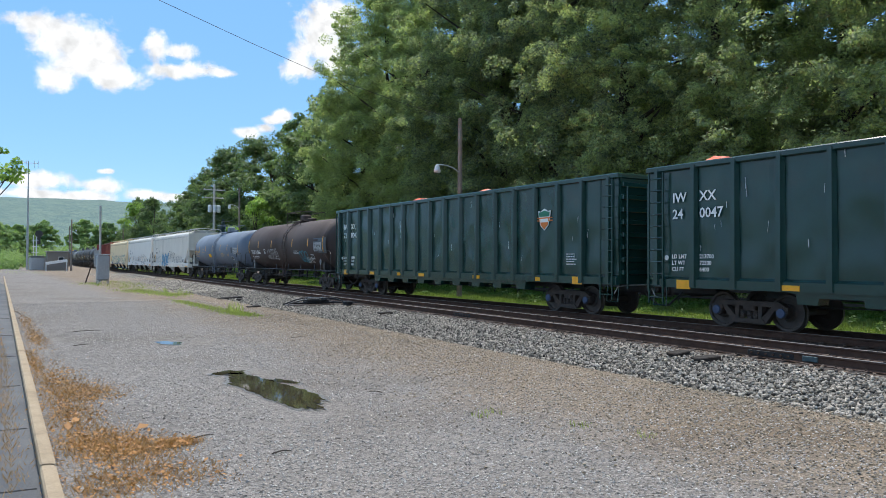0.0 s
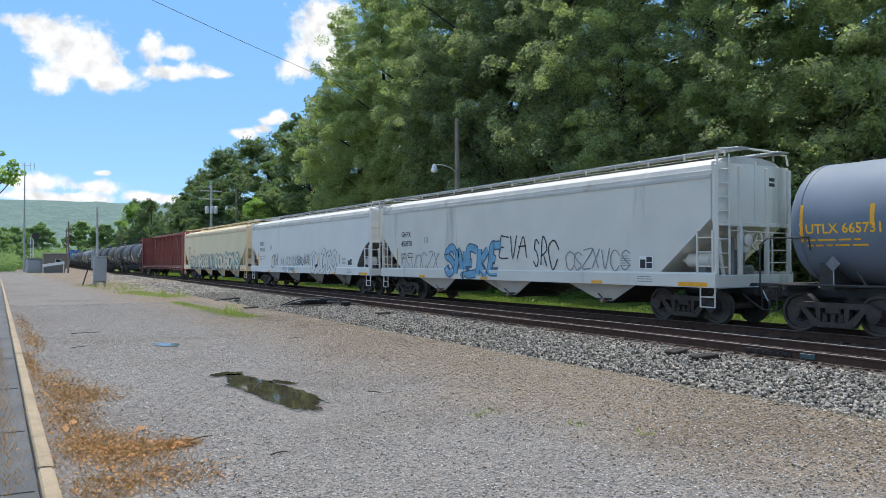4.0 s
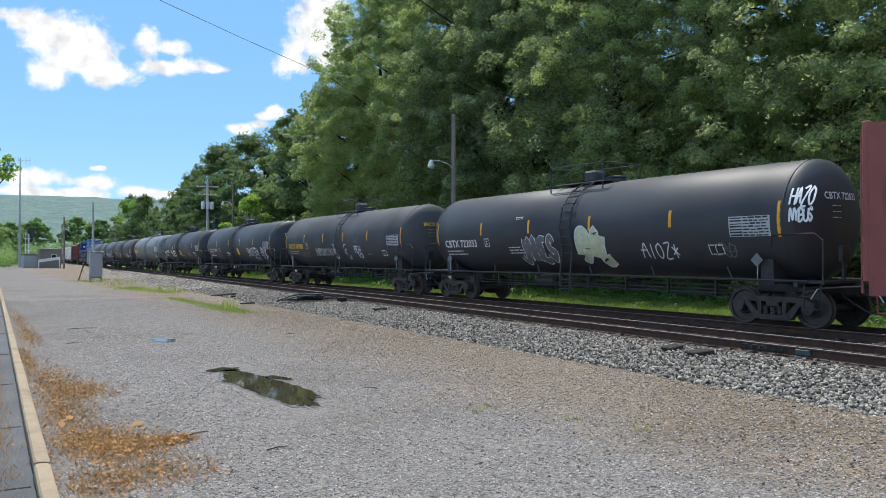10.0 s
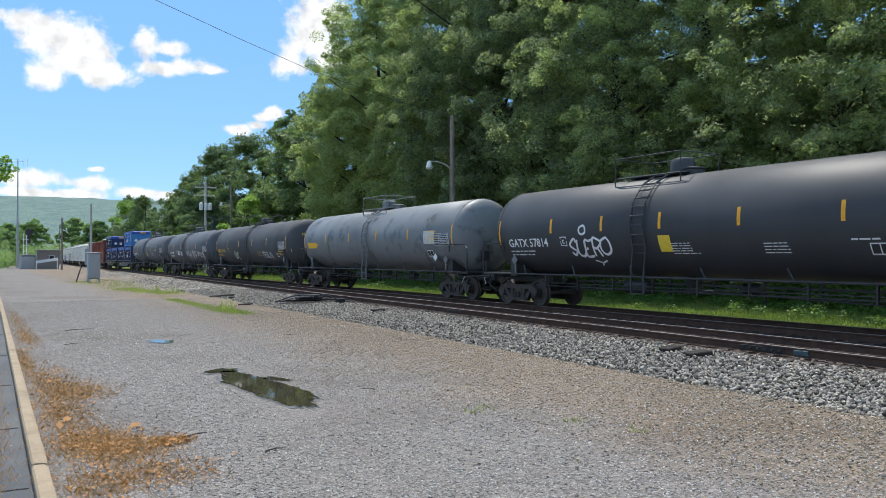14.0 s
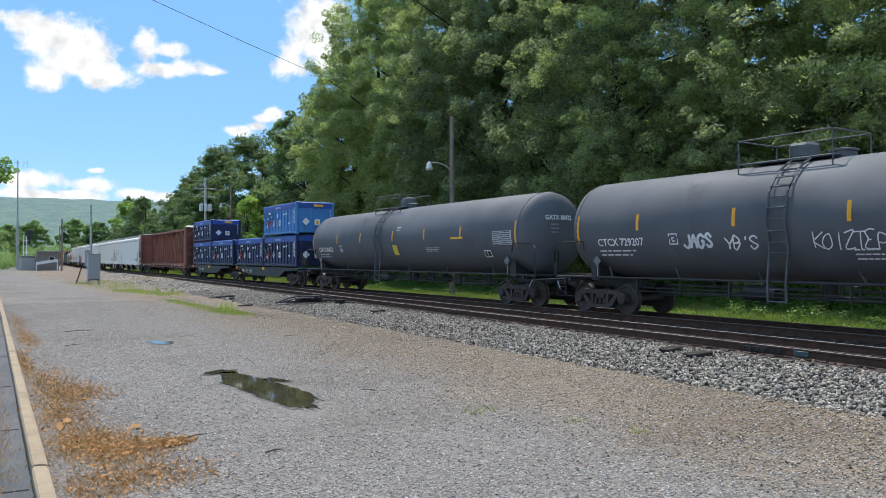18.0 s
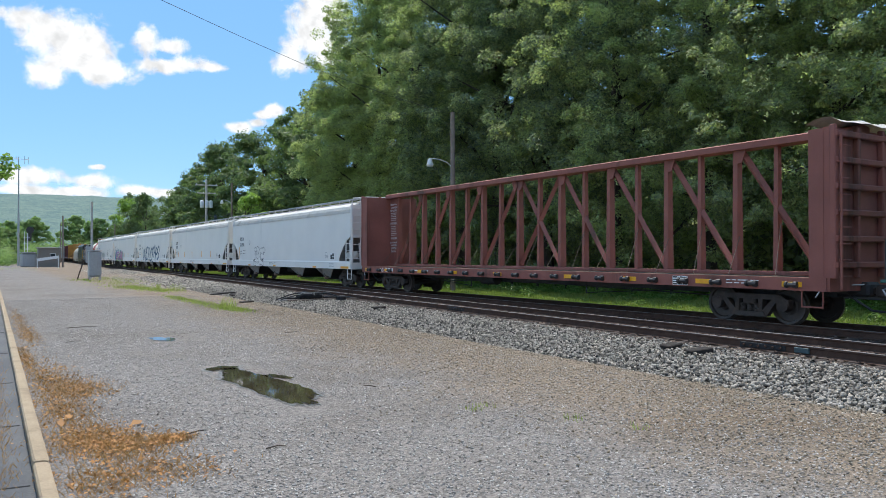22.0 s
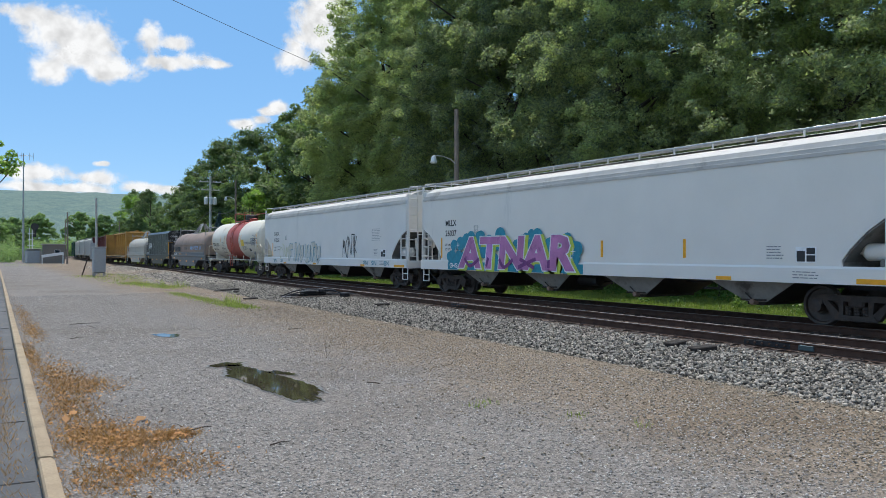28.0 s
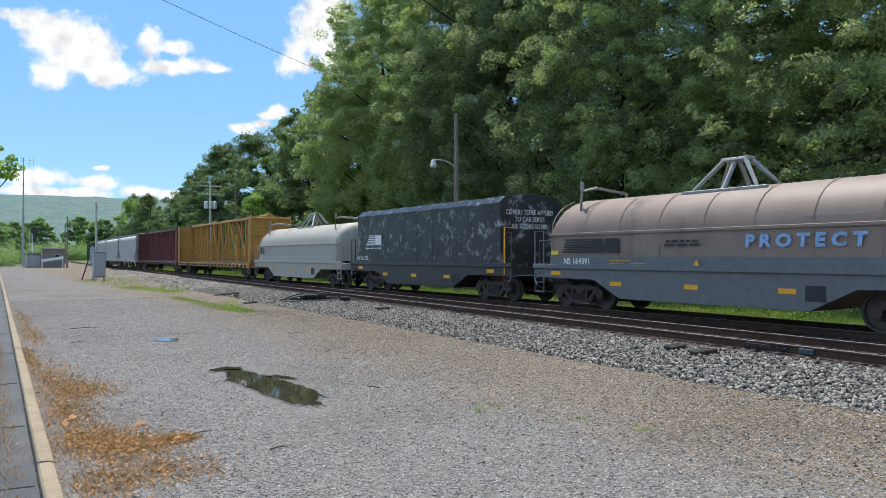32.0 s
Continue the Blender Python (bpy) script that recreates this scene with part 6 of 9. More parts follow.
def container(thing_name, ma, tarp, label, m, ride, tall=1.95, code=("HESU", "48383"), pale=False):
    """A 20 ft open-top waste container under a laced tarpaulin."""
    box = thing(thing_name, Geo().box(-1.17, 1.17, -2.98, 2.98, 0.12, tall - 0.32), ma, label, "container", "containers on the flat")
    riders.append((box, m, *ride))
    for sx in (-1, 1):
        for sy in (-1, 1):
            part("corner_post", Geo().slab((sx * 1.15, sy * 2.96, tall / 2 - 0.05), (0.15, 0.15, tall - 0.1)).slab((sx * 1.15, sy * 2.96, 0.06), (0.18, 0.2, 0.12)).slab((sx * 1.15, sy * 2.96, tall - 0.06), (0.18, 0.2, 0.12)), ma, box)
    for sx in (-1, 1):
        part("bottom_rail", Geo().slab((sx * 1.17, 0, 0.16), (0.1, 5.8, 0.16)), ma, box)
        rib = Geo()
        for k in range(10):
            y = -2.55 + 5.1 * k / 9
            rib.slab((sx * 1.19, y, (tall - 0.2) / 2), (0.07, 0.09, tall - 0.5))
        part("side_ribs", rib, ma, box)
        rib = Geo()
        for k in range(4):
            rib.slab((-0.7 + 1.4 * k / 3, sx * 3.0, (tall - 0.2) / 2), (0.1, 0.07, tall - 0.5))
        part("end_ribs", rib, ma, box)
    g = Geo()
    n = 44
    def hang(t, y):
        return tall - 0.4 + 0.05 * noise.noise((t * 3.0, y * 1.5, tall)) + 0.045 * abs(math.sin(y * 2.6))
    rings = []
    per = [(-1.2, -3.01 + 6.02 * k / 24) for k in range(24)] + [(-1.2 + 2.4 * k / 8, 3.01) for k in range(8)] + [(1.2, 3.01 - 6.02 * k / 24) for k in range(24)] + [(1.2 - 2.4 * k / 8, -3.01) for k in range(8)]
    rings.append([(p, q, hang(p, q)) for p, q in per])
    rings.append([(p * 0.995, q * 0.995, tall - 0.04) for p, q in per])
    rings.append([(p * 0.9, q * 0.95, tall + 0.02 + 0.03 * noise.noise((p * 2, q * 2, 1))) for p, q in per])
    part("tarpaulin", g.ring(rings), tarp, box)
    side = plain_side(-1.235)
    for k in range(8):
        part("tarp_mark", patch(Geo(), 0.75 - 0.13 * k, 0.66 - 0.13 * k, tall - 0.27, tall - 0.15, plain_side(-1.215), 1), M_PALE_INK, box)
    fine_print(box, 2.4, tall * 0.55, 0.6, 0.12, 2, M_WHITE_INK, side, 8)
    diamond(box, 1.05, tall * 0.4, 0.22, M_WHITE_INK, -1.225)
    part("placard", Geo().slab((-1.23, -0.1, tall * 0.4), (0.012, 0.34, 0.36)), M_WHITE_INK, box)
    part("placard", Geo().prism("x", -1.235, -1.225, [(0.3 + 0.14 * math.cos(t * 0.5), tall * 0.64 + 0.14 * math.sin(t * 0.5)) for t in range(12)]), M_WHITE_INK, box)
    for k in range(4):
        words(box, code[0][k], -2.52, tall * 0.68 - 0.2 * k, 0.15, M_WHITE_INK, side, fat=0.006)
    for k in range(5):
        words(box, code[1][k], -2.7, tall * 0.75 - 0.2 * k, 0.15, M_WHITE_INK, side, fat=0.006)
        end_words(box, code[1][k], 0.92, tall * 0.72 - 0.17 * k, 0.13, M_WHITE_INK, lambda px, pz: -3.05)
    for y, z, w, d in ((2.05, 0.72, 0.5, 0.1), (1.75, 0.62, 0.42, 0.05), (-0.75, 0.64, 0.42, 0.08), (-1.35, 0.63, 0.12, 0.16), (-1.7, 0.34, 0.26, 0.1), (2.4, 0.28, 0.2, 0.16)):
        part("label_plate", patch(Geo(), y, y - w, tall * z, tall * z + d, side, 1), M_WHITE_INK, box)
    part("placard_print", patch(patch(Geo(), 1.13, 0.97, tall * 0.4 - 0.03, tall * 0.4 + 0.03, plain_side(-1.243), 1), 1.09, 1.01, tall * 0.4 + 0.06, tall * 0.4 + 0.11, plain_side(-1.243), 1), M_GREY_INK, box)
    part("placard_print", Geo().prism("x", -1.242, -1.237, [(-0.1 + 0.1 * math.cos(t * 0.5), tall * 0.4 + 0.11 * math.sin(t * 0.5)) for t in range(12)]), M_YELLOW_INK if pale or code[1][0] != "4" else M_PALE_INK, box)
    part("lashing_strap", Geo().tube([(-1.25, 2.95, tall * 0.62), (-1.26, 2.2, tall * 0.4), (-1.25, 1.75, tall * 0.39)], 0.011, 4).tube([(-1.25, 2.95, tall * 0.2), (-1.26, 2.3, tall * 0.38)], 0.011, 4), M_PALE_CARD, box, "pale lashing strap with a ratchet")
    part("lashing_strap", Geo().tube([(-1.26, 1.95, tall * 0.52), (-1.265, 1.92, tall * 0.25), (-1.26, 1.7, tall * 0.22)], 0.02, 4), M_RED, box, "red lashing strap")
    dia = Geo().prism("y", -3.07, -3.06, [(-0.62 - 0.24, tall * 0.4), (-0.62, tall * 0.4 - 0.24), (-0.62 + 0.24, tall * 0.4), (-0.62, tall * 0.4 + 0.24)])
    part("placard", dia, M_WHITE_INK, box)
    part("placard", Geo().slab((0.1, -3.065, tall * 0.38), (0.34, 0.012, 0.36)), M_WHITE_INK, box)
    part("placard_print", Geo().prism("y", -3.078, -3.072, [(0.1 + 0.1 * math.cos(t * 0.5), tall * 0.38 + 0.11 * math.sin(t * 0.5)) for t in range(12)]), M_YELLOW_INK, box)
    part("tarp_label", Geo().slab((0.2, -3.03, tall - 0.2), (0.62, 0.012, 0.13)), M_YELLOW_INK, box)
    for k in range(7):
        y = 2.9 - 0.3 * k
        part("lacing", Geo().tube([(-1.235, y, hang(-1.2, y)), (-1.24, y - 0.15, tall * 0.35), (-1.235, y - 0.3, hang(-1.2, y - 0.3))], 0.008, 3), M_BLACK, box)
    part("hook", Geo().slab((-1.21, 1.9, tall * 0.45), (0.06, 0.5, 0.07)).tube([(-1.22, 2.1, tall * 0.5), (-1.23, 1.7, tall * 0.4)], 0.02, 4), M_RED if pale else ma, box)
    return box


def spine_car(a, b):
    """Two-unit container flat on three trucks, carrying six waste containers."""
    car, h, half, u = new_car("container_car", "articulated container flat with blue tarpaulined waste containers stacked on it", a, b, 2.75)
    truck(car, 0.6, u)
    for y0, y1 in ((-h + 0.8, 0.3), (0.9, h - 0.8)):
        part("spine", Geo().prism("x", -0.45, 0.45, [(y0, 1.1), (y0, 0.8), (y0 + 2.6, 0.78), (y0 + 3.6, 0.5), (y1 - 3.4, 0.5), (y1 - 2.4, 0.78), (y1, 0.8), (y1, 1.1)]), M_BLACK, car)
        part("side_plate", Geo().prism("x", -1.25, -1.1, [(y0 + 0.6, 1.14), (y0 + 0.6, 0.98), (y0 + 2.9, 0.92), (y0 + 3.9, 0.55), (y1 - 3.7, 0.55), (y1 - 2.7, 0.92), (y1 - 0.6, 0.98), (y1 - 0.6, 1.14)]), M_SIDE_PLATE, car)
        words(car, "HESX", y1 - 2.9, 0.72, 0.22, M_FAINT_INK, plain_side(-1.257))
        words(car, "9979", y1 - 3.95, 0.72, 0.22, M_SPRAY_SAGE, plain_side(-1.257))
        for k in range(4):
            y = y0 + 1.2 + (y1 - y0 - 2.4) * k / 3
            part("cross_bearer", Geo().slab((0, y, 1.05), (2.5, 0.3, 0.18)), M_BLACK, car)
        part("underframe_box", Geo().slab((-0.8, (y0 + y1) / 2 - 1.0, 0.75), (0.5, 0.7, 0.4)), M_GREY_CHUTE, car)
        part("reflector_strip", Geo().slab((-1.262, (y0 + y1) / 2, 1.05), (0.012, 0.5, 0.16)), M_REFLECT, car)
        part("reflector_strip", Geo().slab((-1.262, y1 - 0.9, 1.05), (0.012, 0.3, 0.16)), M_REFLECT, car)
    for s in (-1, 1):
        part("end_platform", Geo().slab((0, s * (h - 0.9), 1.12), (2.6, 0.8, 0.07)), M_TEAL, car)
        part("grab_rail", Geo().tube([(-1.25, s * (h - 0.6), 1.1), (-1.25, s * (h - 0.6), 2.0), (-1.25, s * (h - 1.0), 2.0), (-1.25, s * (h - 1.0), 1.1)], 0.025, 6), M_BLACK, car)
        part("brake_stand", Geo().slab((-0.9, s * (h - 0.9), 1.5), (0.3, 0.2, 0.4)), M_BLACK, car)
    base = 1.15
    f0 = -h + 1.75 + 3.03
    ys = (f0, f0 + 6.25, f0 + 13.4, f0 + 19.65)
    for k, y in enumerate(ys):
        container("container", M_NAVY, M_TARP_BLUE, "navy steel waste container with a blue tarpaulin", pose(0, y, base), (u, half), 1.95, ("HESU", ("48383", "49151", "49555", "49648")[k]))
    container("container", M_SKYBLUE, M_TARP_BLUE, "light blue steel waste container with a blue tarpaulin", pose(0, ys[0], base + 2.0), (u, half), 1.95, ("MJVU", "10023"), pale=True)
    container("container", M_NAVY, M_TARP_BLUE, "navy steel waste container with a blue tarpaulin", pose(0, ys[3], base + 2.0), (u, half), 1.75, ("MJVU", "49022"))
    return car


# ---- paints of this train ----
M_GREEN = surface("dark_green_paint", (0.009, 0.04, 0.034), 0.22, spec=0.6, tone=0.22, grain=1.2, wear=(0.03, 0.055, 0.052), wear_amount=0.4, wear_scale=0.9, streak=True, bump=0.06)
M_TARP_RED = surface("orange_wrap", (0.75, 0.1, 0.03), 0.45, tone=0.3, grain=2.5, wear=(0.8, 0.7, 0.66), wear_amount=0.75, wear_scale=0.9)
M_TARP_PALE = surface("pale_wrap", (0.6, 0.6, 0.62), 0.45, tone=0.3, grain=2.0, wear=(0.1, 0.2, 0.5), wear_amount=0.4, wear_scale=0.8)
M_ORANGE = surface("orange_paint", (0.75, 0.2, 0.03), 0.5, tone=0.1, bump=0)
M_EMBLEM_GREEN = surface("emblem_green", (0.03, 0.22, 0.13), 0.5, tone=0.1, bump=0)
M_SCRAPE = surface("bare_scrape", (0.62, 0.64, 0.64), 0.5, tone=0.3, bump=0)
M_TANK_BLACK = surface("black_tank_paint", (0.05, 0.051, 0.056), 0.55, spec=0.4, tone=0.2, grain=0.8, wear=(0.05, 0.05, 0.053), wear_amount=0.4, wear_scale=0.7, streak=True, bump=0.03)
M_TANK_DULL = surface("dull_black_tank_paint", (0.083, 0.083, 0.087), 0.68, spec=0.3, tone=0.25, grain=0.9, wear=(0.075, 0.073, 0.072), wear_amount=0.5, wear_scale=0.8, streak=True, bump=0.04)
M_TANK_GREY = surface("slate_tank_paint", (0.115, 0.12, 0.132), 0.66, spec=0.3, tone=0.16, grain=0.9, wear=(0.065, 0.066, 0.072), wear_amount=0.4, wear_scale=0.8, streak=True, bump=0.04)
M_TANK_PATCHY = surface("patched_grey_tank_paint", (0.19, 0.195, 0.2), 0.5, tone=0.16, grain=0.9, wear=(0.045, 0.046, 0.05), wear_amount=0.62, wear_scale=0.8, bump=0.05)
M_TANK_BROWN = surface("brown_black_tank_paint", (0.08, 0.058, 0.052), 0.7, spec=0.3, tone=0.2, grain=0.9, wear=(0.085, 0.065, 0.058), wear_amount=0.45, wear_scale=0.7, streak=True, bump=0.05)
M_TANK_BLUE = surface("blue_grey_tank_paint", (0.165, 0.2, 0.255), 0.62, tone=0.12, grain=0.9, wear=(0.15, 0.17, 0.2), wear_amount=0.4, wear_scale=0.8, streak=True, bump=0.03)
M_TANK_WHITE = surface("stained_white_tank_paint", (0.72, 0.67, 0.56), 0.45, tone=0.07, grain=0.9, wear=(0.46, 0.36, 0.22), wear_amount=0.3, wear_scale=0.8, streak=True, bump=0.03)
M_BAND_RED = surface("brick_red_paint", (0.42, 0.085, 0.06), 0.5, tone=0.12, grain=1.2, wear=(0.2, 0.06, 0.045), wear_amount=0.35, wear_scale=1.2, streak=True, bump=0.03)
M_HOP_GREY = surface("light_grey_hopper_paint", (0.8, 0.77, 0.73), 0.48, tone=0.05, grain=0.7, wear=(0.4, 0.4, 0.4), wear_amount=0.35, wear_scale=0.7, streak=True, bump=0.03)
M_CHALK = surface("chalky_white_hopper_paint", (0.72, 0.68, 0.61), 0.6, tone=0.08, grain=0.8, wear=(0.38, 0.35, 0.3), wear_amount=0.5, wear_scale=0.8, streak=True, bump=0.04)
M_WHITE_HOP = surface("white_hopper_paint", (0.82, 0.78, 0.72), 0.45, tone=0.05, grain=0.7, wear=(0.5, 0.49, 0.46), wear_amount=0.35, wear_scale=0.7, streak=True, bump=0.03)
M_TAN = surface("cream_hopper_paint", (0.88, 0.71, 0.46), 0.5, tone=0.06, grain=0.7, wear=(0.44, 0.36, 0.25), wear_amount=0.35, wear_scale=0.8, streak=True, bump=0.03)
# darker roof copies of the side paints take sun glare out in colour
M_ROOF_TONED = surface("dusty_roof_paint", (0.55, 0.53, 0.5), 0.75, tone=0.12, grain=1.5, wear=(0.36, 0.34, 0.31), wear_amount=0.5, wear_scale=1.2, bump=0.03)
M_ROOF_TAN = surface("dusty_cream_roof_paint", (0.6, 0.49, 0.33), 0.75, tone=0.12, grain=1.5, wear=(0.42, 0.34, 0.24), wear_amount=0.5, wear_scale=1.2, bump=0.03)
M_GREY_CHUTE = surface("dusty_grey_steel", (0.3, 0.29, 0.265), 0.65, tone=0.2, wear=(0.1, 0.09, 0.08), wear_amount=0.5)
M_GREY_INK = surface("grey_lettering", (0.22, 0.23, 0.25), 0.6, tone=0.1, bump=0)
M_PALE_INK = surface("pale_blue_lettering", (0.42, 0.52, 0.72), 0.6, tone=0.1, bump=0)
M_BOXCAR_RED = surface("oxide_red_paint", (0.3, 0.085, 0.072), 0.7, tone=0.2, grain=1.2, wear=(0.1, 0.035, 0.026), wear_amount=0.5, wear_scale=1.2, streak=True, bump=0.08)
M_DARKRED = surface("dark_red_paint", (0.13, 0.035, 0.035), 0.6, tone=0.2, grain=1.2, wear=(0.07, 0.03, 0.026), wear_amount=0.5, wear_scale=1.2, streak=True, bump=0.08)
M_HOP_DULL = surface("dull_grey_hopper_paint", (0.38, 0.38, 0.375), 0.55, tone=0.12, grain=0.7, wear=(0.28, 0.27, 0.26), wear_amount=0.4, wear_scale=0.7, streak=True, bump=0.03)
M_MAROON = surface("faded_brown_paint", (0.28, 0.095, 0.072), 0.7, tone=0.25, grain=1.2, wear=(0.11, 0.05, 0.035), wear_amount=0.6, wear_scale=1.2, streak=True, bump=0.1)
M_CB_YELLOW = surface("mustard_paint", (0.45, 0.24, 0.055), 0.6, tone=0.2, grain=1.2, wear=(0.3, 0.15, 0.05), wear_amount=0.5, wear_scale=1.0, streak=True, bump=0.08)
M_DECK = surface("worn_deck", (0.14, 0.1, 0.075), 0.85, tone=0.3)
M_CLOTH = surface("weathered_wrap", (0.5, 0.48, 0.44), 0.8, tone=0.25)
M_NAVY = surface("navy_paint", (0.018, 0.03, 0.09), 0.45, tone=0.2, wear=(0.05, 0.05, 0.06), wear_amount=0.35, wear_scale=2, bump=0.06)
M_SKYBLUE = surface("light_blue_paint", (0.07, 0.25, 0.56), 0.5, tone=0.18, wear=(0.12, 0.16, 0.22), wear_amount=0.4, wear_scale=2, streak=True, bump=0.06)
M_TARP_BLUE = surface("blue_tarpaulin", (0.028, 0.085, 0.36), 0.5, tone=0.22, grain=3, bump=0.4)
M_SIDE_PLATE = surface("greenish_black_paint", (0.03, 0.042, 0.038), 0.6, tone=0.3, wear=(0.08, 0.07, 0.055), wear_amount=0.4, wear_scale=1.5)
M_TEAL = surface("teal_paint", (0.03, 0.11, 0.09), 0.55, tone=0.25)
M_RED = surface("red_strap", (0.5, 0.06, 0.05), 0.5)
M_YELLOW_CARD = surface("yellow_placard", (0.85, 0.6, 0.06), 0.5, tone=0.15, grain=12, wear=(0.75, 0.72, 0.62), wear_amount=0.35, wear_scale=3, bump=0)
M_PALE_CARD = surface("pale_placard", (0.6, 0.6, 0.58), 0.5, tone=0.2, bump=0)
M_COIL_BROWN = surface("weathered_taupe_hood", (0.27, 0.195, 0.155), 0.6, tone=0.2, grain=1.0, wear=(0.13, 0.095, 0.08), wear_amount=0.5, wear_scale=1.0, streak=True, bump=0.06)
M_COIL_SILL = surface("slate_blue_sill", (0.15, 0.155, 0.162), 0.55, tone=0.18, wear=(0.14, 0.12, 0.1), wear_amount=0.4, wear_scale=1.2, bump=0.05)
M_COIL_PALE = surface("pale_grey_hood", (0.44, 0.405, 0.34), 0.6, tone=0.12, wear=(0.2, 0.13, 0.09), wear_amount=0.45, wear_scale=1.2, streak=True, bump=0.06)
# pale patches paint the glare on crinkled tarp together with its scuffs
M_TARP_BLACK = surface("scuffed_black_tarp", (0.02, 0.02, 0.023), 0.36, tone=0.3, grain=1.5, wear=(0.34, 0.34, 0.35), wear_amount=0.6, wear_scale=2.4, bump=0.3)
M_SILL_BLACK = surface("black_sill_paint", (0.035, 0.035, 0.038), 0.4, tone=0.2)
M_GREY_STEEL = surface("grey_lifting_steel", (0.3, 0.3, 0.29), 0.5, 0.3, tone=0.25, wear=(0.16, 0.1, 0.07), wear_amount=0.4)
M_RUSTCAP = surface("faded_rust_cap", (0.3, 0.2, 0.15), 0.8, tone=0.3)
M_CAP_BLUE = surface("blue_cap_paint", (0.05, 0.085, 0.17), 0.6, tone=0.3, bump=0)
M_DATA_CARD = surface("grey_data_card", (0.5, 0.51, 0.53), 0.6, tone=0.12, bump=0)
M_DARK_CARD = surface("dim_placard", (0.17, 0.175, 0.185), 0.6, tone=0.3, grain=9, bump=0)
M_SPRAY_MINT = surface("mint_spray", (0.4, 0.6, 0.5), 0.6, tone=0.25, bump=0)
M_SPRAY_PURPLE = surface("purple_spray", (0.2, 0.05, 0.2), 0.6, tone=0.25, bump=0)
M_SPRAY_BEIGE = surface("beige_spray", (0.66, 0.63, 0.55), 0.6, tone=0.15, bump=0)
M_SPRAY_BLACK = surface("black_spray", (0.025, 0.025, 0.03), 0.6, tone=0.2, bump=0)
M_SPRAY_WHITE = surface("white_spray", (0.8, 0.8, 0.8), 0.6, tone=0.2, bump=0)
M_SPRAY_BLUE = surface("blue_spray", (0.16, 0.36, 0.52), 0.6, tone=0.25, bump=0)
M_SPRAY_NAVY = surface("navy_spray", (0.05, 0.11, 0.19), 0.6, tone=0.25, bump=0)
M_SPRAY_CREAM = surface("cream_spray", (0.84, 0.72, 0.5), 0.6, tone=0.12, bump=0)
M_SPRAY_TEAL = surface("teal_spray", (0.02, 0.26, 0.36), 0.6, tone=0.25, bump=0)
M_SPRAY_PINK = surface("pink_spray", (0.52, 0.2, 0.42), 0.6, tone=0.3, grain=1.5, wear=(0.16, 0.05, 0.16), wear_amount=0.5, wear_scale=1.2, bump=0)
M_SPRAY_LIME = surface("lime_spray", (0.5, 0.6, 0.08), 0.6, tone=0.2, bump=0)
M_SPRAY_SAGE = surface("sage_spray", (0.62, 0.64, 0.44), 0.6, tone=0.2, bump=0)
M_SPRAY_GREY = surface("silver_spray", (0.16, 0.16, 0.17), 0.5, tone=0.3, bump=0)
M_SKY_INK = surface("sky_blue_lettering", (0.28, 0.44, 0.7), 0.6, tone=0.3, bump=0)

# ---- the train, front to rear: coupling points along the track at the start ----
C = [-7.5, 15.65, 37.6, 54.7, 71.8, 91.8, 111.95, 133.3, 157.8, 176.4, 194.3, 213.2, 231.6, 250.5, 269.55, 287.95, 309.65, 338.75, 363.35, 385.4, 406.7, 427.5, 448.52, 469.4, 484.6, 499.75, 514.6, 530.6, 555.1, 579.6, 597.0, 614.0, 631.0, 648.0]

gondola(C[0], C[1], "IWXX", "240047", False)
gondola(C[1], C[2], "IWXX", "220040", True)

t_ = tank_car(C[2], C[3], M_TANK_BROWN, "brown-black tank car with yellow reflector strips and graffiti", [("TEIX 112366", 0.84, 2.1, 0.27)], tags=((-0.28, 2.05, 1.0, 0.22, 3),), strips=(0.628, 0.26, -0.263, -0.613), radius=1.5, ladder_at=-0.65)
M_PATCH = surface("slate_touch_up_paint", (0.055, 0.065, 0.08), 0.5, tone=0.25, bump=0)
part("paint_patch", patch(Geo(), -5.5, -7.4, 2.1, 2.95, tank_side(1.5, 2.62, 0.007), 4), M_PATCH, t_, "slate blue touched-up paint patch")
sd = tank_side(1.5, 2.62, 0.012)
scrawl(t_, 2.9, 0.9, 1.75, 2.4, M_SPRAY_WHITE, sd, 3, 4, 0.03, True)
scrawl(t_, -3.1, -4.3, 1.5, 2.3, M_SPRAY_TEAL, sd, 31, 3, 0.05, True)
scrawl(t_, -3.9, -4.9, 1.5, 1.9, M_SPRAY_WHITE, sd, 34, 3, 0.03)

t_ = tank_car(C[3], C[4], M_TANK_BLUE, "blue-grey tank car with yellow lettering", [("UTLX 665731", 0.9, 2.28, 0.22)], "yellow", 1.42, house="box", blocks=((0.27, 1.9, 0.75, 0.3, M_YELLOW_INK), (-0.66, 2.25, 0.32, 0.4, M_BLACK_INK)), strips=(0.7, 0.4, 0.1, -0.24, -0.52), tags=((-0.26, 1.95, 0.9, 0.3, 4), (-0.5, 1.95, 0.7, 0.3, 4)), ladder_at=-0.18)

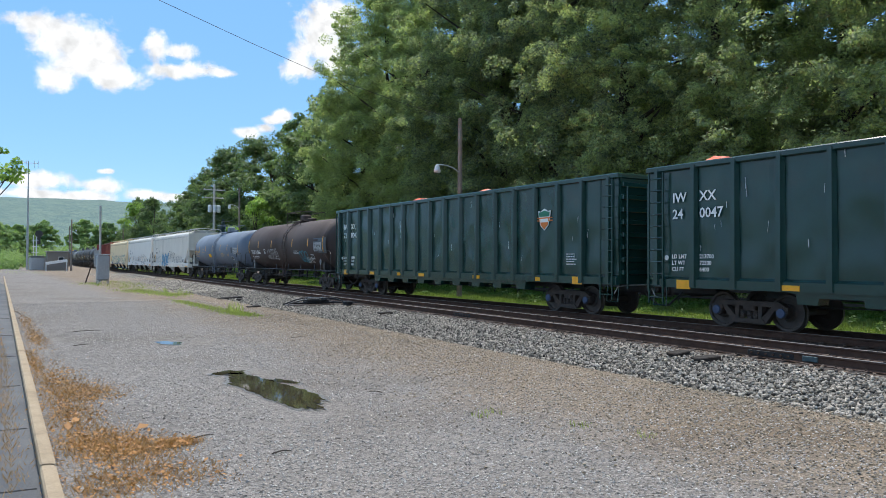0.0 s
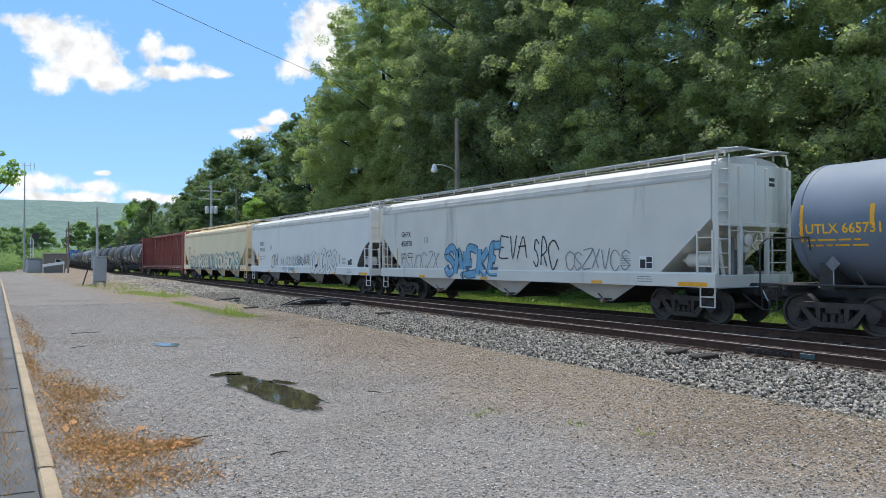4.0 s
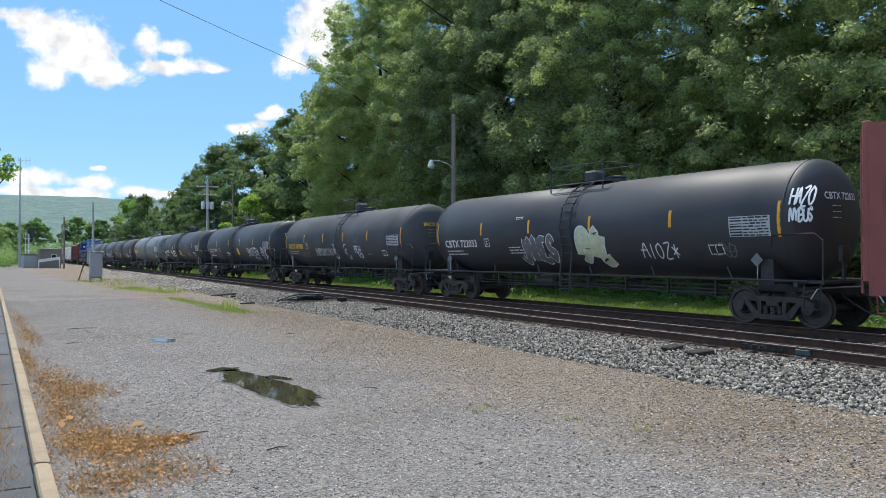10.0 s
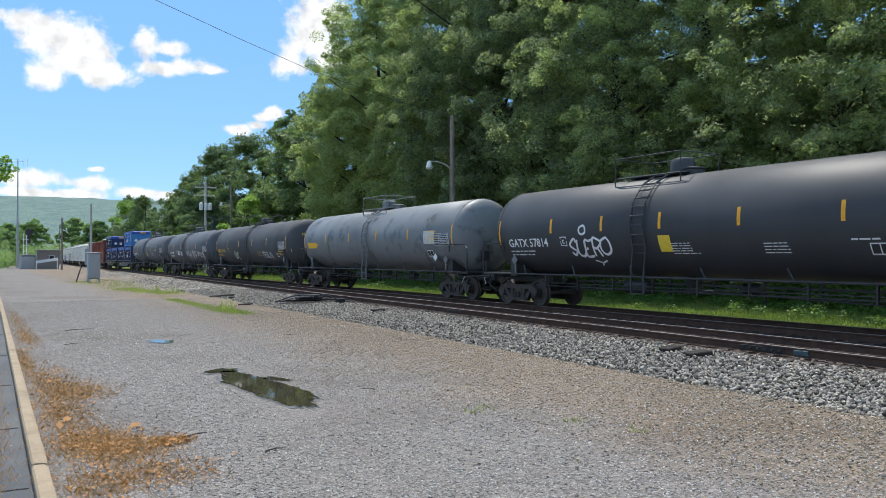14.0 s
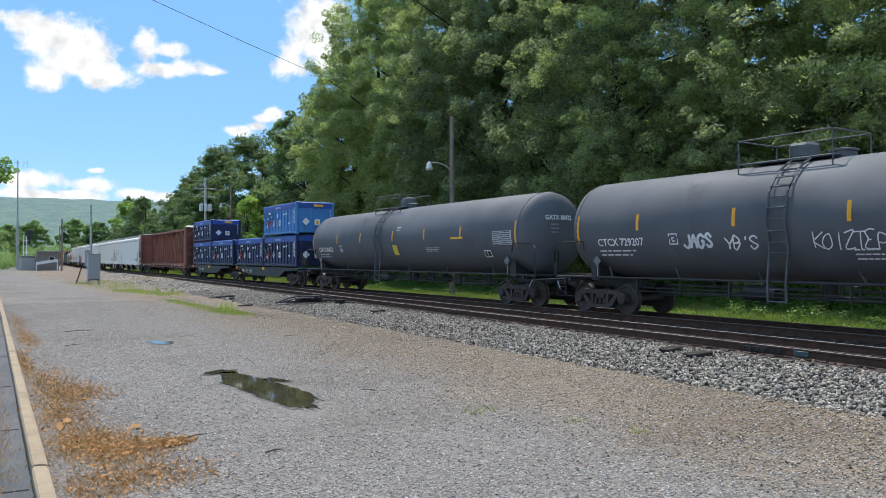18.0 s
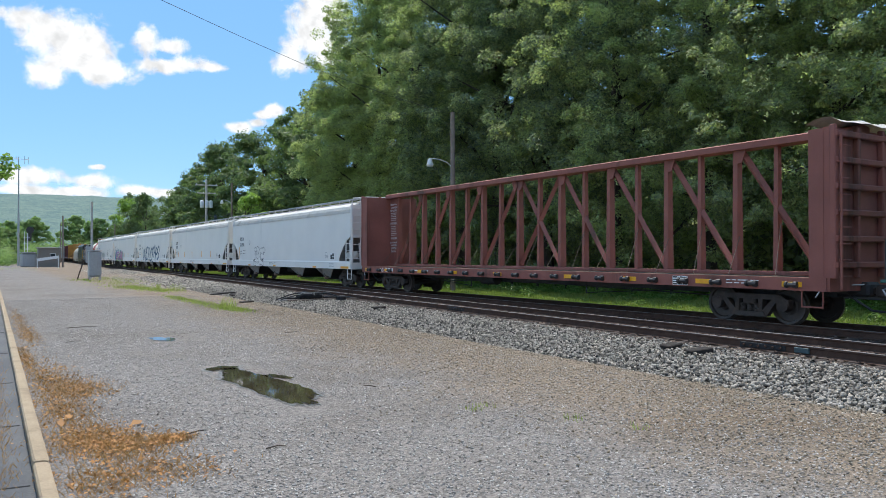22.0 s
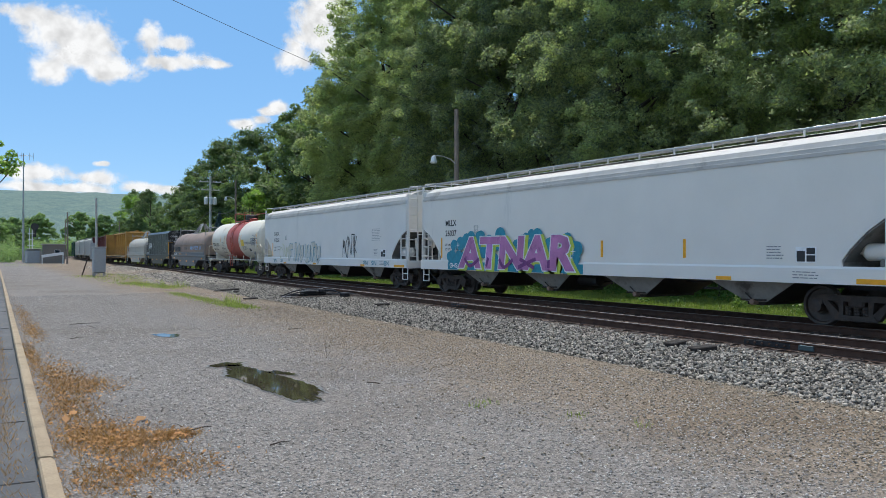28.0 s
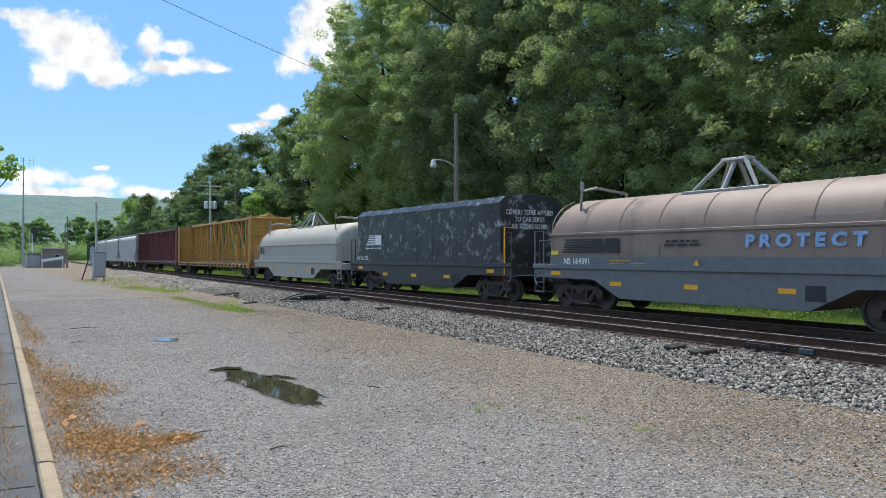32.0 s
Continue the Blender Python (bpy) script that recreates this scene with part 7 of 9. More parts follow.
h_ = hopper_car(C[4], C[5], M_CHALK, "chalky white covered hopper with blue bubble graffiti, angular ends", "GHPX", "450870", style="angle", gates=3)
HOP = lambda z: -1.572 if z > 1.372 else -1.618
sd = plain_side(-1.572)
spray(h_, "SNEKE", 3.7, -0.2, 1.2, 2.15, M_SPRAY_NAVY, HOP, 5, 0.34, 0.05, M_SPRAY_BLUE)
spray(h_, "EVA", 0.0, -1.6, 1.75, 2.5, M_SPRAY_BLACK, sd, 6, 0.05)
spray(h_, "SRC", -1.9, -3.2, 1.5, 2.4, M_SPRAY_BLACK, sd, 9, 0.05, wild=0.2)
spray(h_, "XSVOCZX", 7.6, 4.2, 1.3, 2.0, M_GREY_INK, sd, 7, 0.035)
spray(h_, "OSZXVCS", -3.6, -6.4, 1.4, 2.0, M_GREY_INK, sd, 8, 0.035)

h_ = hopper_car(C[5], C[6], M_HOP_GREY, "light grey covered hopper with black outline graffiti", "INEX", "971011", bars=(0.55, 0.05, -0.3, -0.62))
spray(h_, "OM", 5.1, 3.9, 1.2, 2.15, M_SPRAY_BLACK, HOP, 11, 0.04, wild=0.25)
spray(h_, "X*L", 3.4, 2.5, 1.4, 1.9, M_SPRAY_GREY, sd, 16, 0.03, wild=0.25)
spray(h_, "SOCVSOXSZO", 2.35, -0.1, 1.45, 2.0, M_GREY_INK, sd, 12, 0.026, wild=0.25)
spray(h_, "XSO", 0.35, -0.5, 1.5, 1.85, M_SPRAY_NAVY, sd, 18, 0.06, wild=0.3)
spray(h_, "TORS", -0.6, -1.65, 1.5, 2.05, M_SPRAY_BLACK, sd, 13, 0.035, wild=0.25)
spray(h_, "OUCOS", -1.8, -5.5, 1.12, 2.2, M_SPRAY_BLACK, HOP, 14, 0.28, 0.028, M_HOP_GREY, wild=0.08)
spray(h_, "REO", 2.9, 2.2, 1.06, 1.3, M_SPRAY_NAVY, plain_side(-1.618), 15, 0.025)
spray(h_, "ONOR", 1.9, 0.9, 1.06, 1.3, M_SPRAY_NAVY, plain_side(-1.618), 17, 0.025)

h_ = hopper_car(C[6], C[7], M_TAN, "cream covered hopper with cream and navy lettered graffiti", "GISX", "1537", style="angle")
TALL = plain_side(-1.618)
g_ = Geo()
rb = random.Random(9)
for k in range(70):
    cy, cz, rad = 7.5 - 16.2 * k / 70, rb.uniform(1.3, 2.2), rb.uniform(0.12, 0.26)
    g_.add([(-1.612 - 0.0001 * k, cy + rad * 1.3 * math.cos(t * 0.52), max(1.02, cz + rad * math.sin(t * 0.52))) for t in range(12)], [tuple(range(12))])
part("graffiti_fill", g_, M_SPRAY_MINT, h_)
g_ = Geo()
for k in range(46):
    yy = 7.2 - k * 0.345
    patch(g_, yy, yy - rb.uniform(0.15, 0.4), 1.0, 1.1 + rb.uniform(0.05, 0.3), plain_side(-1.6205), 1)
part("graffiti_fill", g_, M_SPRAY_NAVY, h_)
spray(h_, "TRAINROBBIN'", 7.3, -1.4, 1.22, 1.95, M_SPRAY_NAVY, plain_side(-1.621), 61, 0.36, 0.055, M_SPRAY_CREAM, 0.08, 0.07, 0.25)
spray(h_, "COWBOYS", -1.5, -8.35, 1.22, 2.05, M_SPRAY_NAVY, plain_side(-1.621), 62, 0.44, 0.065, M_SPRAY_CREAM, 0.08, 0.07, 0.15)

centerbeam_car(C[7], C[8], M_BOXCAR_RED, "empty red lumber car with an open truss spine and bulkheads", "TR  626482", top_cover=False)

t_ = tank_car(C[8], C[9], M_TANK_BLACK, "glossy black tank car with white lettering and graffiti", [("CBTX 722033", 0.86, 2.05, 0.28)], tags=((0.36, 1.75, 0.9, 0.3, 3), (0.3, 2.95, 0.5, 0.12, 2)), strips=(0.55, 0.21, -0.15, -0.53), ladder_at=-0.2)
sd = tank_side(1.47, 2.59, 0.014)
spray(t_, "JANES", 2.4, 0.5, 1.55, 2.3, M_SPRAY_WHITE, sd, 21, 0.24, 0.03, M_SPRAY_GREY)
spray(t_, "BAL", -0.7, -2.1, 1.6, 2.4, M_SPRAY_WHITE, sd, 22, 0.34, 0.035, M_SPRAY_SAGE, wild=0.18)
spray(t_, "AIOZ*", -3.2, -4.6, 1.65, 2.05, M_SPRAY_WHITE, sd, 23, 0.04)
spray(t_, "XESB", -5.6, -6.4, 1.7, 2.0, M_SPRAY_GREY, sd, 26, 0.03, wild=0.25)
spray(t_, "HAZO", -7.95, -8.55, 2.85, 3.25, M_SPRAY_WHITE, sd, 24, 0.05)
spray(t_, "NYBUS", -7.95, -8.55, 2.5, 2.8, M_SPRAY_WHITE, sd, 25, 0.05)

t_ = tank_car(C[9], C[10], M_TANK_DULL, "black tank car with yellow lettering and faint graffiti", [("BRCX 673488", 0.86, 2.15, 0.28)], "yellow", tags=((-0.45, 1.75, 0.5, 0.1, 1),), strips=(0.545, 0.2, -0.13, -0.49), ladder_at=-0.5)
scrawl(t_, 5.2, 4.0, 1.6, 2.0, M_SPRAY_GREY, sd, 25, 4, 0.03)
spray(t_, "MRSKIN", 2.8, 0.55, 1.75, 2.12, M_SPRAY_WHITE, sd, 66, 0.045)
for k, ch in enumerate("TEW"):
    spray(t_, ch, 0.42 - 0.05 * k, 0.08 - 0.08 * k, 2.1 - 0.25 * k, 2.29 - 0.25 * k, M_SPRAY_WHITE, sd, 26 + k, 0.045, wild=0.2)
    spray(t_, ch, -0.95 - 0.1 * k, -1.3 - 0.13 * k, 2.08 - 0.26 * k, 2.29 - 0.26 * k, M_SPRAY_WHITE, sd, 36 + k, 0.045, wild=0.2)
spray(t_, "TEW", -2.2, -3.05, 1.93, 2.22, M_SPRAY_WHITE, sd, 67, 0.055, wild=0.2)
spray(t_, "TG", -2.35, -3.05, 1.62, 1.86, M_SPRAY_WHITE, sd, 68, 0.05, wild=0.2)
g_ = Geo()
for k in range(5):
    a_ = math.radians(50 + 20 * k)
    ribbon(g_, [(-2.62 + 0.16 * math.cos(a_), 2.28 + 0.1 * math.sin(a_)), (-2.62 + 0.5 * math.cos(a_), 2.28 + 0.42 * math.sin(a_))], 0.03, sd)
part("graffiti", g_, M_SPRAY_GREY, t_)

t_ = tank_car(C[10], C[11], M_TANK_BLACK, "glossy black tank car with white lettering and a yellow placard", [("CBTX 721679", 0.86, 2.05, 0.28)], tags=((0.3, 1.75, 0.9, 0.3, 3), (-0.1, 2.8, 0.5, 0.12, 2)), placard=-0.047, strips=(0.6, 0.207, -0.136, -0.514), ladder_at=0.74)
scrawl(t_, 5.4, 4.2, 1.6, 2.1, M_SPRAY_GREY, sd, 27, 4, 0.03)
spray(t_, "SHOTER*", -2.75, -5.3, 1.7, 2.25, M_SPRAY_WHITE, sd, 68, 0.06, slant=0.3, wild=0.16)
spray(t_, "SMR", -3.9, -5.0, 1.45, 1.65, M_SPRAY_WHITE, sd, 28, 0.03)
spray(t_, "DNK", -5.85, -7.0, 1.6, 2.2, M_SPRAY_WHITE, sd, 29, 0.055, wild=0.25)
spray(t_, "SUPER", 5.4, 4.1, 1.55, 2.15, M_SPRAY_GREY, sd, 69, 0.05, wild=0.18)

t_ = tank_car(C[11], C[12], M_TANK_BLACK, "glossy black tank car with white spray lettering", [("GATX 57814", 0.86, 2.05, 0.28)], tags=((-0.02, 1.75, 0.9, 0.34, 5), (-0.36, 1.75, 0.9, 0.3, 4), (-0.62, 2.0, 0.8, 0.12, 1)), house="dome", ladder_at=0.95, placard=0.03, strips=(0.577, 0.295, 0.02, -0.287, -0.606))
spray(t_, "SUERO", 3.95, 2.2, 1.75, 2.25, M_SPRAY_WHITE, sd, 71, 0.075, slant=0.2, wild=0.14)
spray(t_, "O", 3.45, 3.15, 2.4, 2.7, M_SPRAY_WHITE, sd, 72, 0.07)
spray(t_, "Y", 3.2, 2.5, 1.45, 1.6, M_SPRAY_WHITE, sd, 73, 0.05)

t_ = tank_car(C[12], C[13], M_TANK_PATCHY, "grey tank car with black paint patches", [], "yellow", tags=((0.85, 2.2, 1.5, 0.3, 1), (-0.7, 2.3, 0.8, 0.5, 5)), blocks=((-0.66, 2.25, 0.9, 0.55, M_PALE_CARD), (0.86, 2.2, 1.2, 0.3, M_YELLOW_INK)))
diamond(t_, -6.3, 1.7, 0.16, M_WHITE_INK, -1.28)

t_ = tank_car(C[13], C[14], M_TANK_DULL, "black tank car with yellow lettering and white tags", [("NATX 251116", 0.88, 2.1, 0.25)], "yellow", tags=((-0.25, 1.8, 0.8, 0.3, 4), (-0.75, 1.8, 0.8, 0.4, 4)))
spray(t_, "WVXC", 3.4, 2.3, 1.6, 2.1, M_SPRAY_SAGE, sd, 33, 0.07, wild=0.22)
spray(t_, "MRSKIN", -3.2, -5.0, 1.65, 2.05, M_SPRAY_WHITE, sd, 74, 0.045)

t_ = tank_car(C[14], C[15], M_TANK_GREY, "slate grey tank car with white lettering and graffiti", [("CTCX 729207", 0.82, 2.05, 0.22)], tags=((-0.28, 1.6, 0.7, 0.3, 4), (-0.12, 1.6, 0.7, 0.3, 3)), strips=(0.62, 0.233, -0.12, -0.48), ladder_at=0.72)
spray(t_, "JAGS", 3.55, 2.6, 1.95, 2.3, M_SPRAY_WHITE, sd, 75, 0.075, wild=0.08)
spray(t_, "YB'S", 2.25, 1.3, 1.9, 2.2, M_SPRAY_WHITE, sd, 76, 0.045)
spray(t_, "KOIZTEP*", -0.1, -2.0, 1.88, 2.24, M_SPRAY_WHITE, sd, 35, 0.03, wild=0.2)
spray(t_, "XPISO", -2.4, -3.8, 1.8, 2.25, M_SPRAY_WHITE, sd, 36, 0.045, wild=0.2)
spray(t_, "LB", -4.1, -4.7, 1.85, 2.2, M_SPRAY_WHITE, sd, 37, 0.045, wild=0.2)
spray(t_, "SOXCGV", -5.0, -6.4, 1.7, 2.15, M_SPRAY_WHITE, sd, 38, 0.045, wild=0.2)

t_ = tank_car(C[15], C[16], M_TANK_GREY, "slate grey tank car with white lettering", [("GATX 80422", 0.86, 2.05, 0.24)], tags=((-0.3, 1.95, 1.2, 0.2, 3), (-0.05, 2.9, 0.4, 0.2, 3)), placard=-0.008, strips=(0.61, 0.33, -0.01, -0.295, -0.577), house="dome", ladder_at=1.34)
part("safety_mark", patch(Geo(), -5.0, -5.9, 2.45, 2.52, tank_side(1.47, 2.59, 0.014), 1), M_YELLOW_INK, t_)

spine_car(C[16], C[17])
centerbeam_car(C[17], C[18], M_MAROON, "empty weathered brown lumber car with a truss spine", "NS  120244", top_cover=True)

h_ = hopper_car(C[18], C[19], M_HOP_GREY, "light grey covered hopper with loose black graffiti", "EQUX", "621508")
sd = plain_side(-1.572)
spray(h_, "ERGE", 5.2, 2.9, 1.15, 2.05, M_SPRAY_BLACK, HOP, 41, 0.3, 0.03, M_HOP_GREY, 0.15, 0.1)
h_ = hopper_car(C[19], C[20], M_WHITE_HOP, "white covered hopper with yellow reflector bars", "EQUX", "18179", bars=(0.7, 0.45, 0.15, -0.2, -0.5))
h_ = hopper_car(C[20], C[21], M_WHITE_HOP, "white covered hopper with blurred black graffiti", "EQUX", "631403", bars=(0.62,))
spray(h_, "VNEX", 5.3, 0.9, 1.1, 2.5, M_SPRAY_NAVY, HOP, 42, 0.2, wild=0.26)
spray(h_, "CEAPS", 0.5, -4.6, 1.15, 2.5, M_SPRAY_NAVY, HOP, 43, 0.2, wild=0.26)
h_ = hopper_car(C[21], C[22], M_WHITE_HOP, "white covered hopper with a colourful lettered mural", "MLLX", "26037", bars=(-0.1, -0.42))
r_ = random.Random(5)
g_ = Geo()
for k in range(70):
    cy = 7.6 - 7.6 * r_.random()
    cz = 1.15 + 1.15 * r_.random() * min(1.0, 0.3 + (7.8 - cy) * 0.7, 0.3 + (cy + 0.3) * 0.7)
    rad = r_.uniform(0.16, 0.34)
    g_.add([(-1.617 - 0.00008 * k, cy + rad * math.cos(t * 0.52), max(1.0, cz + rad * math.sin(t * 0.52) * 0.9)) for t in range(12)], [tuple(range(12))])
part("graffiti_fill", g_, M_SPRAY_TEAL, h_)
part("graffiti_fill", patch(Geo(), 7.7, -0.2, 1.0, 1.3, plain_side(-1.6225), 1), M_SPRAY_TEAL, h_)
words(h_, "ATNAR", 6.65, 1.1, 1.1, M_SPRAY_LIME, plain_side(-1.626), 1.28, "graffiti", 0.1, 0.1)
words(h_, "ATNAR", 6.78, 1.14, 1.1, M_SPRAY_WHITE, plain_side(-1.631), 1.28, "graffiti", 0.075, 0.1)
words(h_, "ATNAR", 6.78, 1.14, 1.1, M_SPRAY_PINK, plain_side(-1.636), 1.28, "graffiti", 0.035, 0.1)
spray(h_, "VIVXI", 6.7, 0.9, 1.16, 1.45, M_SPRAY_PURPLE, plain_side(-1.641), 82, 0.13, wild=0.12)
spray(h_, "GHS", 7.55, 7.0, 1.08, 1.24, M_SPRAY_WHITE, plain_side(-1.626), 83, 0.035)
for y, z in ((7.1, 1.75), (6.95, 1.95), (0.25, 1.7), (0.35, 1.5)):
    part("graffiti_star", Geo().prism("x", -1.632, -1.626, [(y + q * math.cos(t * 0.785), z + q * math.sin(t * 0.785)) for t, q in enumerate((0.12, 0.025, 0.16, 0.025, 0.12, 0.025, 0.16, 0.025))]), M_SPRAY_WHITE, h_)
h_ = hopper_car(C[22], C[23], M_HOP_GREY, "light grey covered hopper with sage and teal graffiti", "EQUX", "015251", rules=True)
spray(h_, "CTVM", 6.8, 5.3, 1.3, 2.1, M_SPRAY_SAGE, HOP, 44, 0.06, wild=0.25)
spray(h_, "FTN", 5.1, 2.9, 1.15, 2.05, M_SPRAY_TEAL, HOP, 45, 0.36, 0.035, M_SPRAY_BEIGE, 0.1, 0.08)
spray(h_, "UTN", 2.4, 0.2, 1.15, 2.05, M_SPRAY_TEAL, HOP, 46, 0.36, 0.035, M_SPRAY_BEIGE, 0.1, 0.08)
spray(h_, "MONTK", -2.85, -4.6, 1.5, 2.4, M_SPRAY_BLACK, sd, 47, 0.05, wild=0.3)
for y, w in ((7.9, 0.5), (6.6, 0.4), (-5.4, 0.5), (-6.3, 0.5), (-7.6, 0.5)):
    spray(h_, "SN", y, y - w, 1.08, 1.25, M_SPRAY_TEAL, plain_side(-1.618), int(y * 10), 0.035)

t_ = tank_car(C[23], C[24], M_TANK_WHITE, "white tank car with a brick-red band and rusty stains", [("RCRX 2539", 0.845, 2.15, 0.26)], "black", 1.45, M_BAND_RED, strips=(0.5, 0.3, -0.34, -0.85), tags=((0.5, 1.6, 1.2, 0.5, 5), (-0.35, 1.8, 1.2, 0.3, 4)), band=(M_BAND_RED, 3.3), frame_ma=M_TANK_WHITE, blocks=((-0.33, 2.12, 0.75, 0.45, M_YELLOW_CARD),), house="drum", panel=M_PALE_CARD)
M_STAIN = surface("acid_stain", (0.5, 0.3, 0.08), 0.7, tone=0.3, grain=5, wear=(0.7, 0.62, 0.48), wear_amount=0.7, wear_scale=3, bump=0)
for y, z0, z1, w in ((1.78, 1.7, 3.3, 0.1), (2.35, 2.3, 2.95, 0.14), (2.5, 2.1, 2.5, 0.08), (-1.8, 2.2, 3.4, 0.06), (-6.0, 1.5, 2.3, 0.1)):
    part("stain", patch(Geo(), y, y - w, z0, z1, tank_side(1.45, 2.57, 0.009), 5), M_STAIN, t_)
part("crossbar", Geo().tube([(-1.52, 1.2, 1.45), (-1.52, -1.3, 1.45)], 0.03, 5), M_BAND_RED, t_)
words(t_, "HYDROCHLORIC ACID", -3.05, 2.25, 0.16, M_GREY_INK, tank_side(1.45, 2.57, 0.012))
fine_print(t_, -5.0, 2.3, 1.2, 0.6, 5, M_GREY_INK, tank_side(1.45, 2.57, 0.012), 3)

c_, l_ = coil_car(C[24], C[25], M_COIL_BROWN, M_COIL_SILL, "taupe hooded coil car on a slate-blue sill with sky-blue lettering", number="NS 164391")
sd = plain_side(-1.462)
for k in range(6):
    part("emblem", patch(Geo(), 5.5 - 0.03 * k, 4.1, 1.78 + 0.075 * k, 1.83 + 0.075 * k, sd, 1), M_BLACK_INK, c_)
part("emblem", patch(Geo(), 4.1, 3.65, 1.78, 2.2, sd, 1), M_BLACK_INK, c_, "dark block of the emblem")
part("emblem", patch(Geo(), 3.55, 3.0, 1.78, 2.2, sd, 1), M_BLACK_INK, c_)
fine_print(c_, 1.25, 1.85, 1.6, 0.2, 1, M_BLACK_INK, sd, 14)
for y, z in ((1.3, 1.42), (2.0, 1.42), (2.0, 1.5)):
    fine_print(c_, y + 1.3, z, 0.9, 0.07, 1, M_REFLECT, plain_side(-1.536), int(y * 9 + z))
part("warning_triangle", Geo().prism("x", -1.545, -1.535, [(0.2, 1.42), (0.0, 1.42), (0.1, 1.58)]), M_REFLECT, c_)
part("hood_label", patch(Geo(), 6.05, 5.7, 1.72, 1.85, sd, 1), M_YELLOW_CARD, c_)
words(c_, "PROTECT III", -1.3, 1.9, 0.3, M_SKY_INK, sd, 1.2, fat=0.012, shear=0.08, gap=1.55)
fine_print(c_, 1.2, 1.95, 1.4, 0.2, 1, M_BLACK_INK, sd, 4)
fine_print(c_, -2.6, 2.55, 2.0, 0.07, 1, M_FAINT_INK, plain_side(-1.44), 5)

c_, l_ = coil_car(C[25], C[26], M_TARP_BLACK, M_SILL_BLACK, "black boxy coil car under a tarpaulin hood mottled with scuffs and painted glare", False, number="NS 162155", boxy=True)
sd = plain_side(-1.5)
for k in range(6):
    part("emblem", patch(Geo(), l_ - 1.1 - 0.06 * k, l_ - 2.0, 2.2 + 0.085 * k, 2.245 + 0.085 * k, sd, 1), M_WHITE_INK, c_)
part("emblem", patch(Geo(), l_ - 2.05, l_ - 2.7, 2.2, 2.66, sd, 1), M_WHITE_INK, c_)
fine_print(c_, l_ - 1.0, 1.98, 1.7, 0.12, 1, M_WHITE_INK, sd, 6)
cu_ = []
for k, text in enumerate(("COVERS TO BE APPLIED", "TO CAR SERIES", "NS 162240-162389")):
    cv = bpy.data.curves.new("lettering", "FONT")
    cv.body, cv.size, cv.align_x, cv.resolution_u = text, 0.26, "CENTER", 2
    tmp = bpy.data.objects.new("lettering", cv)
    me_ = bpy.data.meshes.new_from_object(tmp)
    bpy.data.objects.remove(tmp)
    for vv in me_.vertices:
        vv.co = (vv.co.x * 0.8 - 0.1, -l_ - 0.012, 3.2 - 0.26 * k + vv.co.y)
    part("lettering", me_, M_WHITE_INK, c_)
part("grab_rail", Geo().tube([(-1.47, -l_ - 0.3, 1.0), (-1.47, -l_ - 0.3, 2.7), (-1.0, -l_ - 0.35, 2.7)], 0.03, 6), M_REFLECT, c_, "yellow grab rail")

c_, l_ = coil_car(C[26], C[27], M_COIL_PALE, M_COIL_PALE, "pale grey coil car streaked with rust")
for k in range(6):
    part("emblem", patch(Geo(), l_ - 0.4, l_ - 1.3, 1.82 + 0.075 * k, 1.86 + 0.075 * k, plain_side(-1.462), 1), M_BLACK_INK, c_)

centerbeam_car(C[27], C[28], M_CB_YELLOW, "empty mustard-yellow lumber car with a truss spine", "TTZX 863000", False)
centerbeam_car(C[28], C[29], M_DARKRED, "empty dark red lumber car with a truss spine", "")
for k in range(3):
    hopper_car(C[29 + k], C[30 + k], M_HOP_DULL, "dull grey covered hopper near the end of the train", "", "")
gondola(C[32], C[33], "", "", False)


# ---- movement: metres run since the start ----
RUN = ((0, 0.0), (2, 29.94), (4, 59.75), (6, 89.42), (8, 118.97), (10, 148.54), (12, 178.24), (14, 208.13), (16, 238.28), (18, 268.62), (20, 299.1), (22, 329.63), (24, 360.09), (26, 390.35), (28, 420.27), (30, 449.83), (32, 478.99))


def run_at(t):
    return float(np.interp(t, [p for p, _ in RUN], [q for _, q in RUN]))


def stand(u, half):
    """Pose of a car whose trucks stand half metres before and behind u on the track."""
    a, b = Vector((bend(u - half), u - half, 0)), Vector((bend(u + half), u + half, 0))
    d = b - a
    return Matrix.Translation((a + b) / 2) @ Matrix.Rotation(-math.atan2(d.x, d.y), 4, "Z")


def motions():
    for car, u, half in cars:
        walk(car, [(t, stand(u - s, half)) for t, s in RUN])
    for box, m, u, half in riders:
        walk(box, [(t, stand(u - s, half) @ m) for t, s in RUN])
    # wheels roll while their car is within sight of detail
    for w, dy, u in wheelsets:
        times = [k / 30 for k in range(961) if 2.0 < u - run_at(k / 30) < 27.0]
        turn = lambda t: pose(0, dy, WHEEL_R) @ Matrix.Rotation(run_at(t) / WHEEL_R, 4, "X")
        if len(times) > 1:
            rows = [(t, turn(t)) for t in times]
            if times[0] > 0:
                rows.insert(0, (0.0, turn(times[0])))
            if times[-1] < 32:
                rows.append((32.0, turn(times[-1])))
            walk(w, rows)


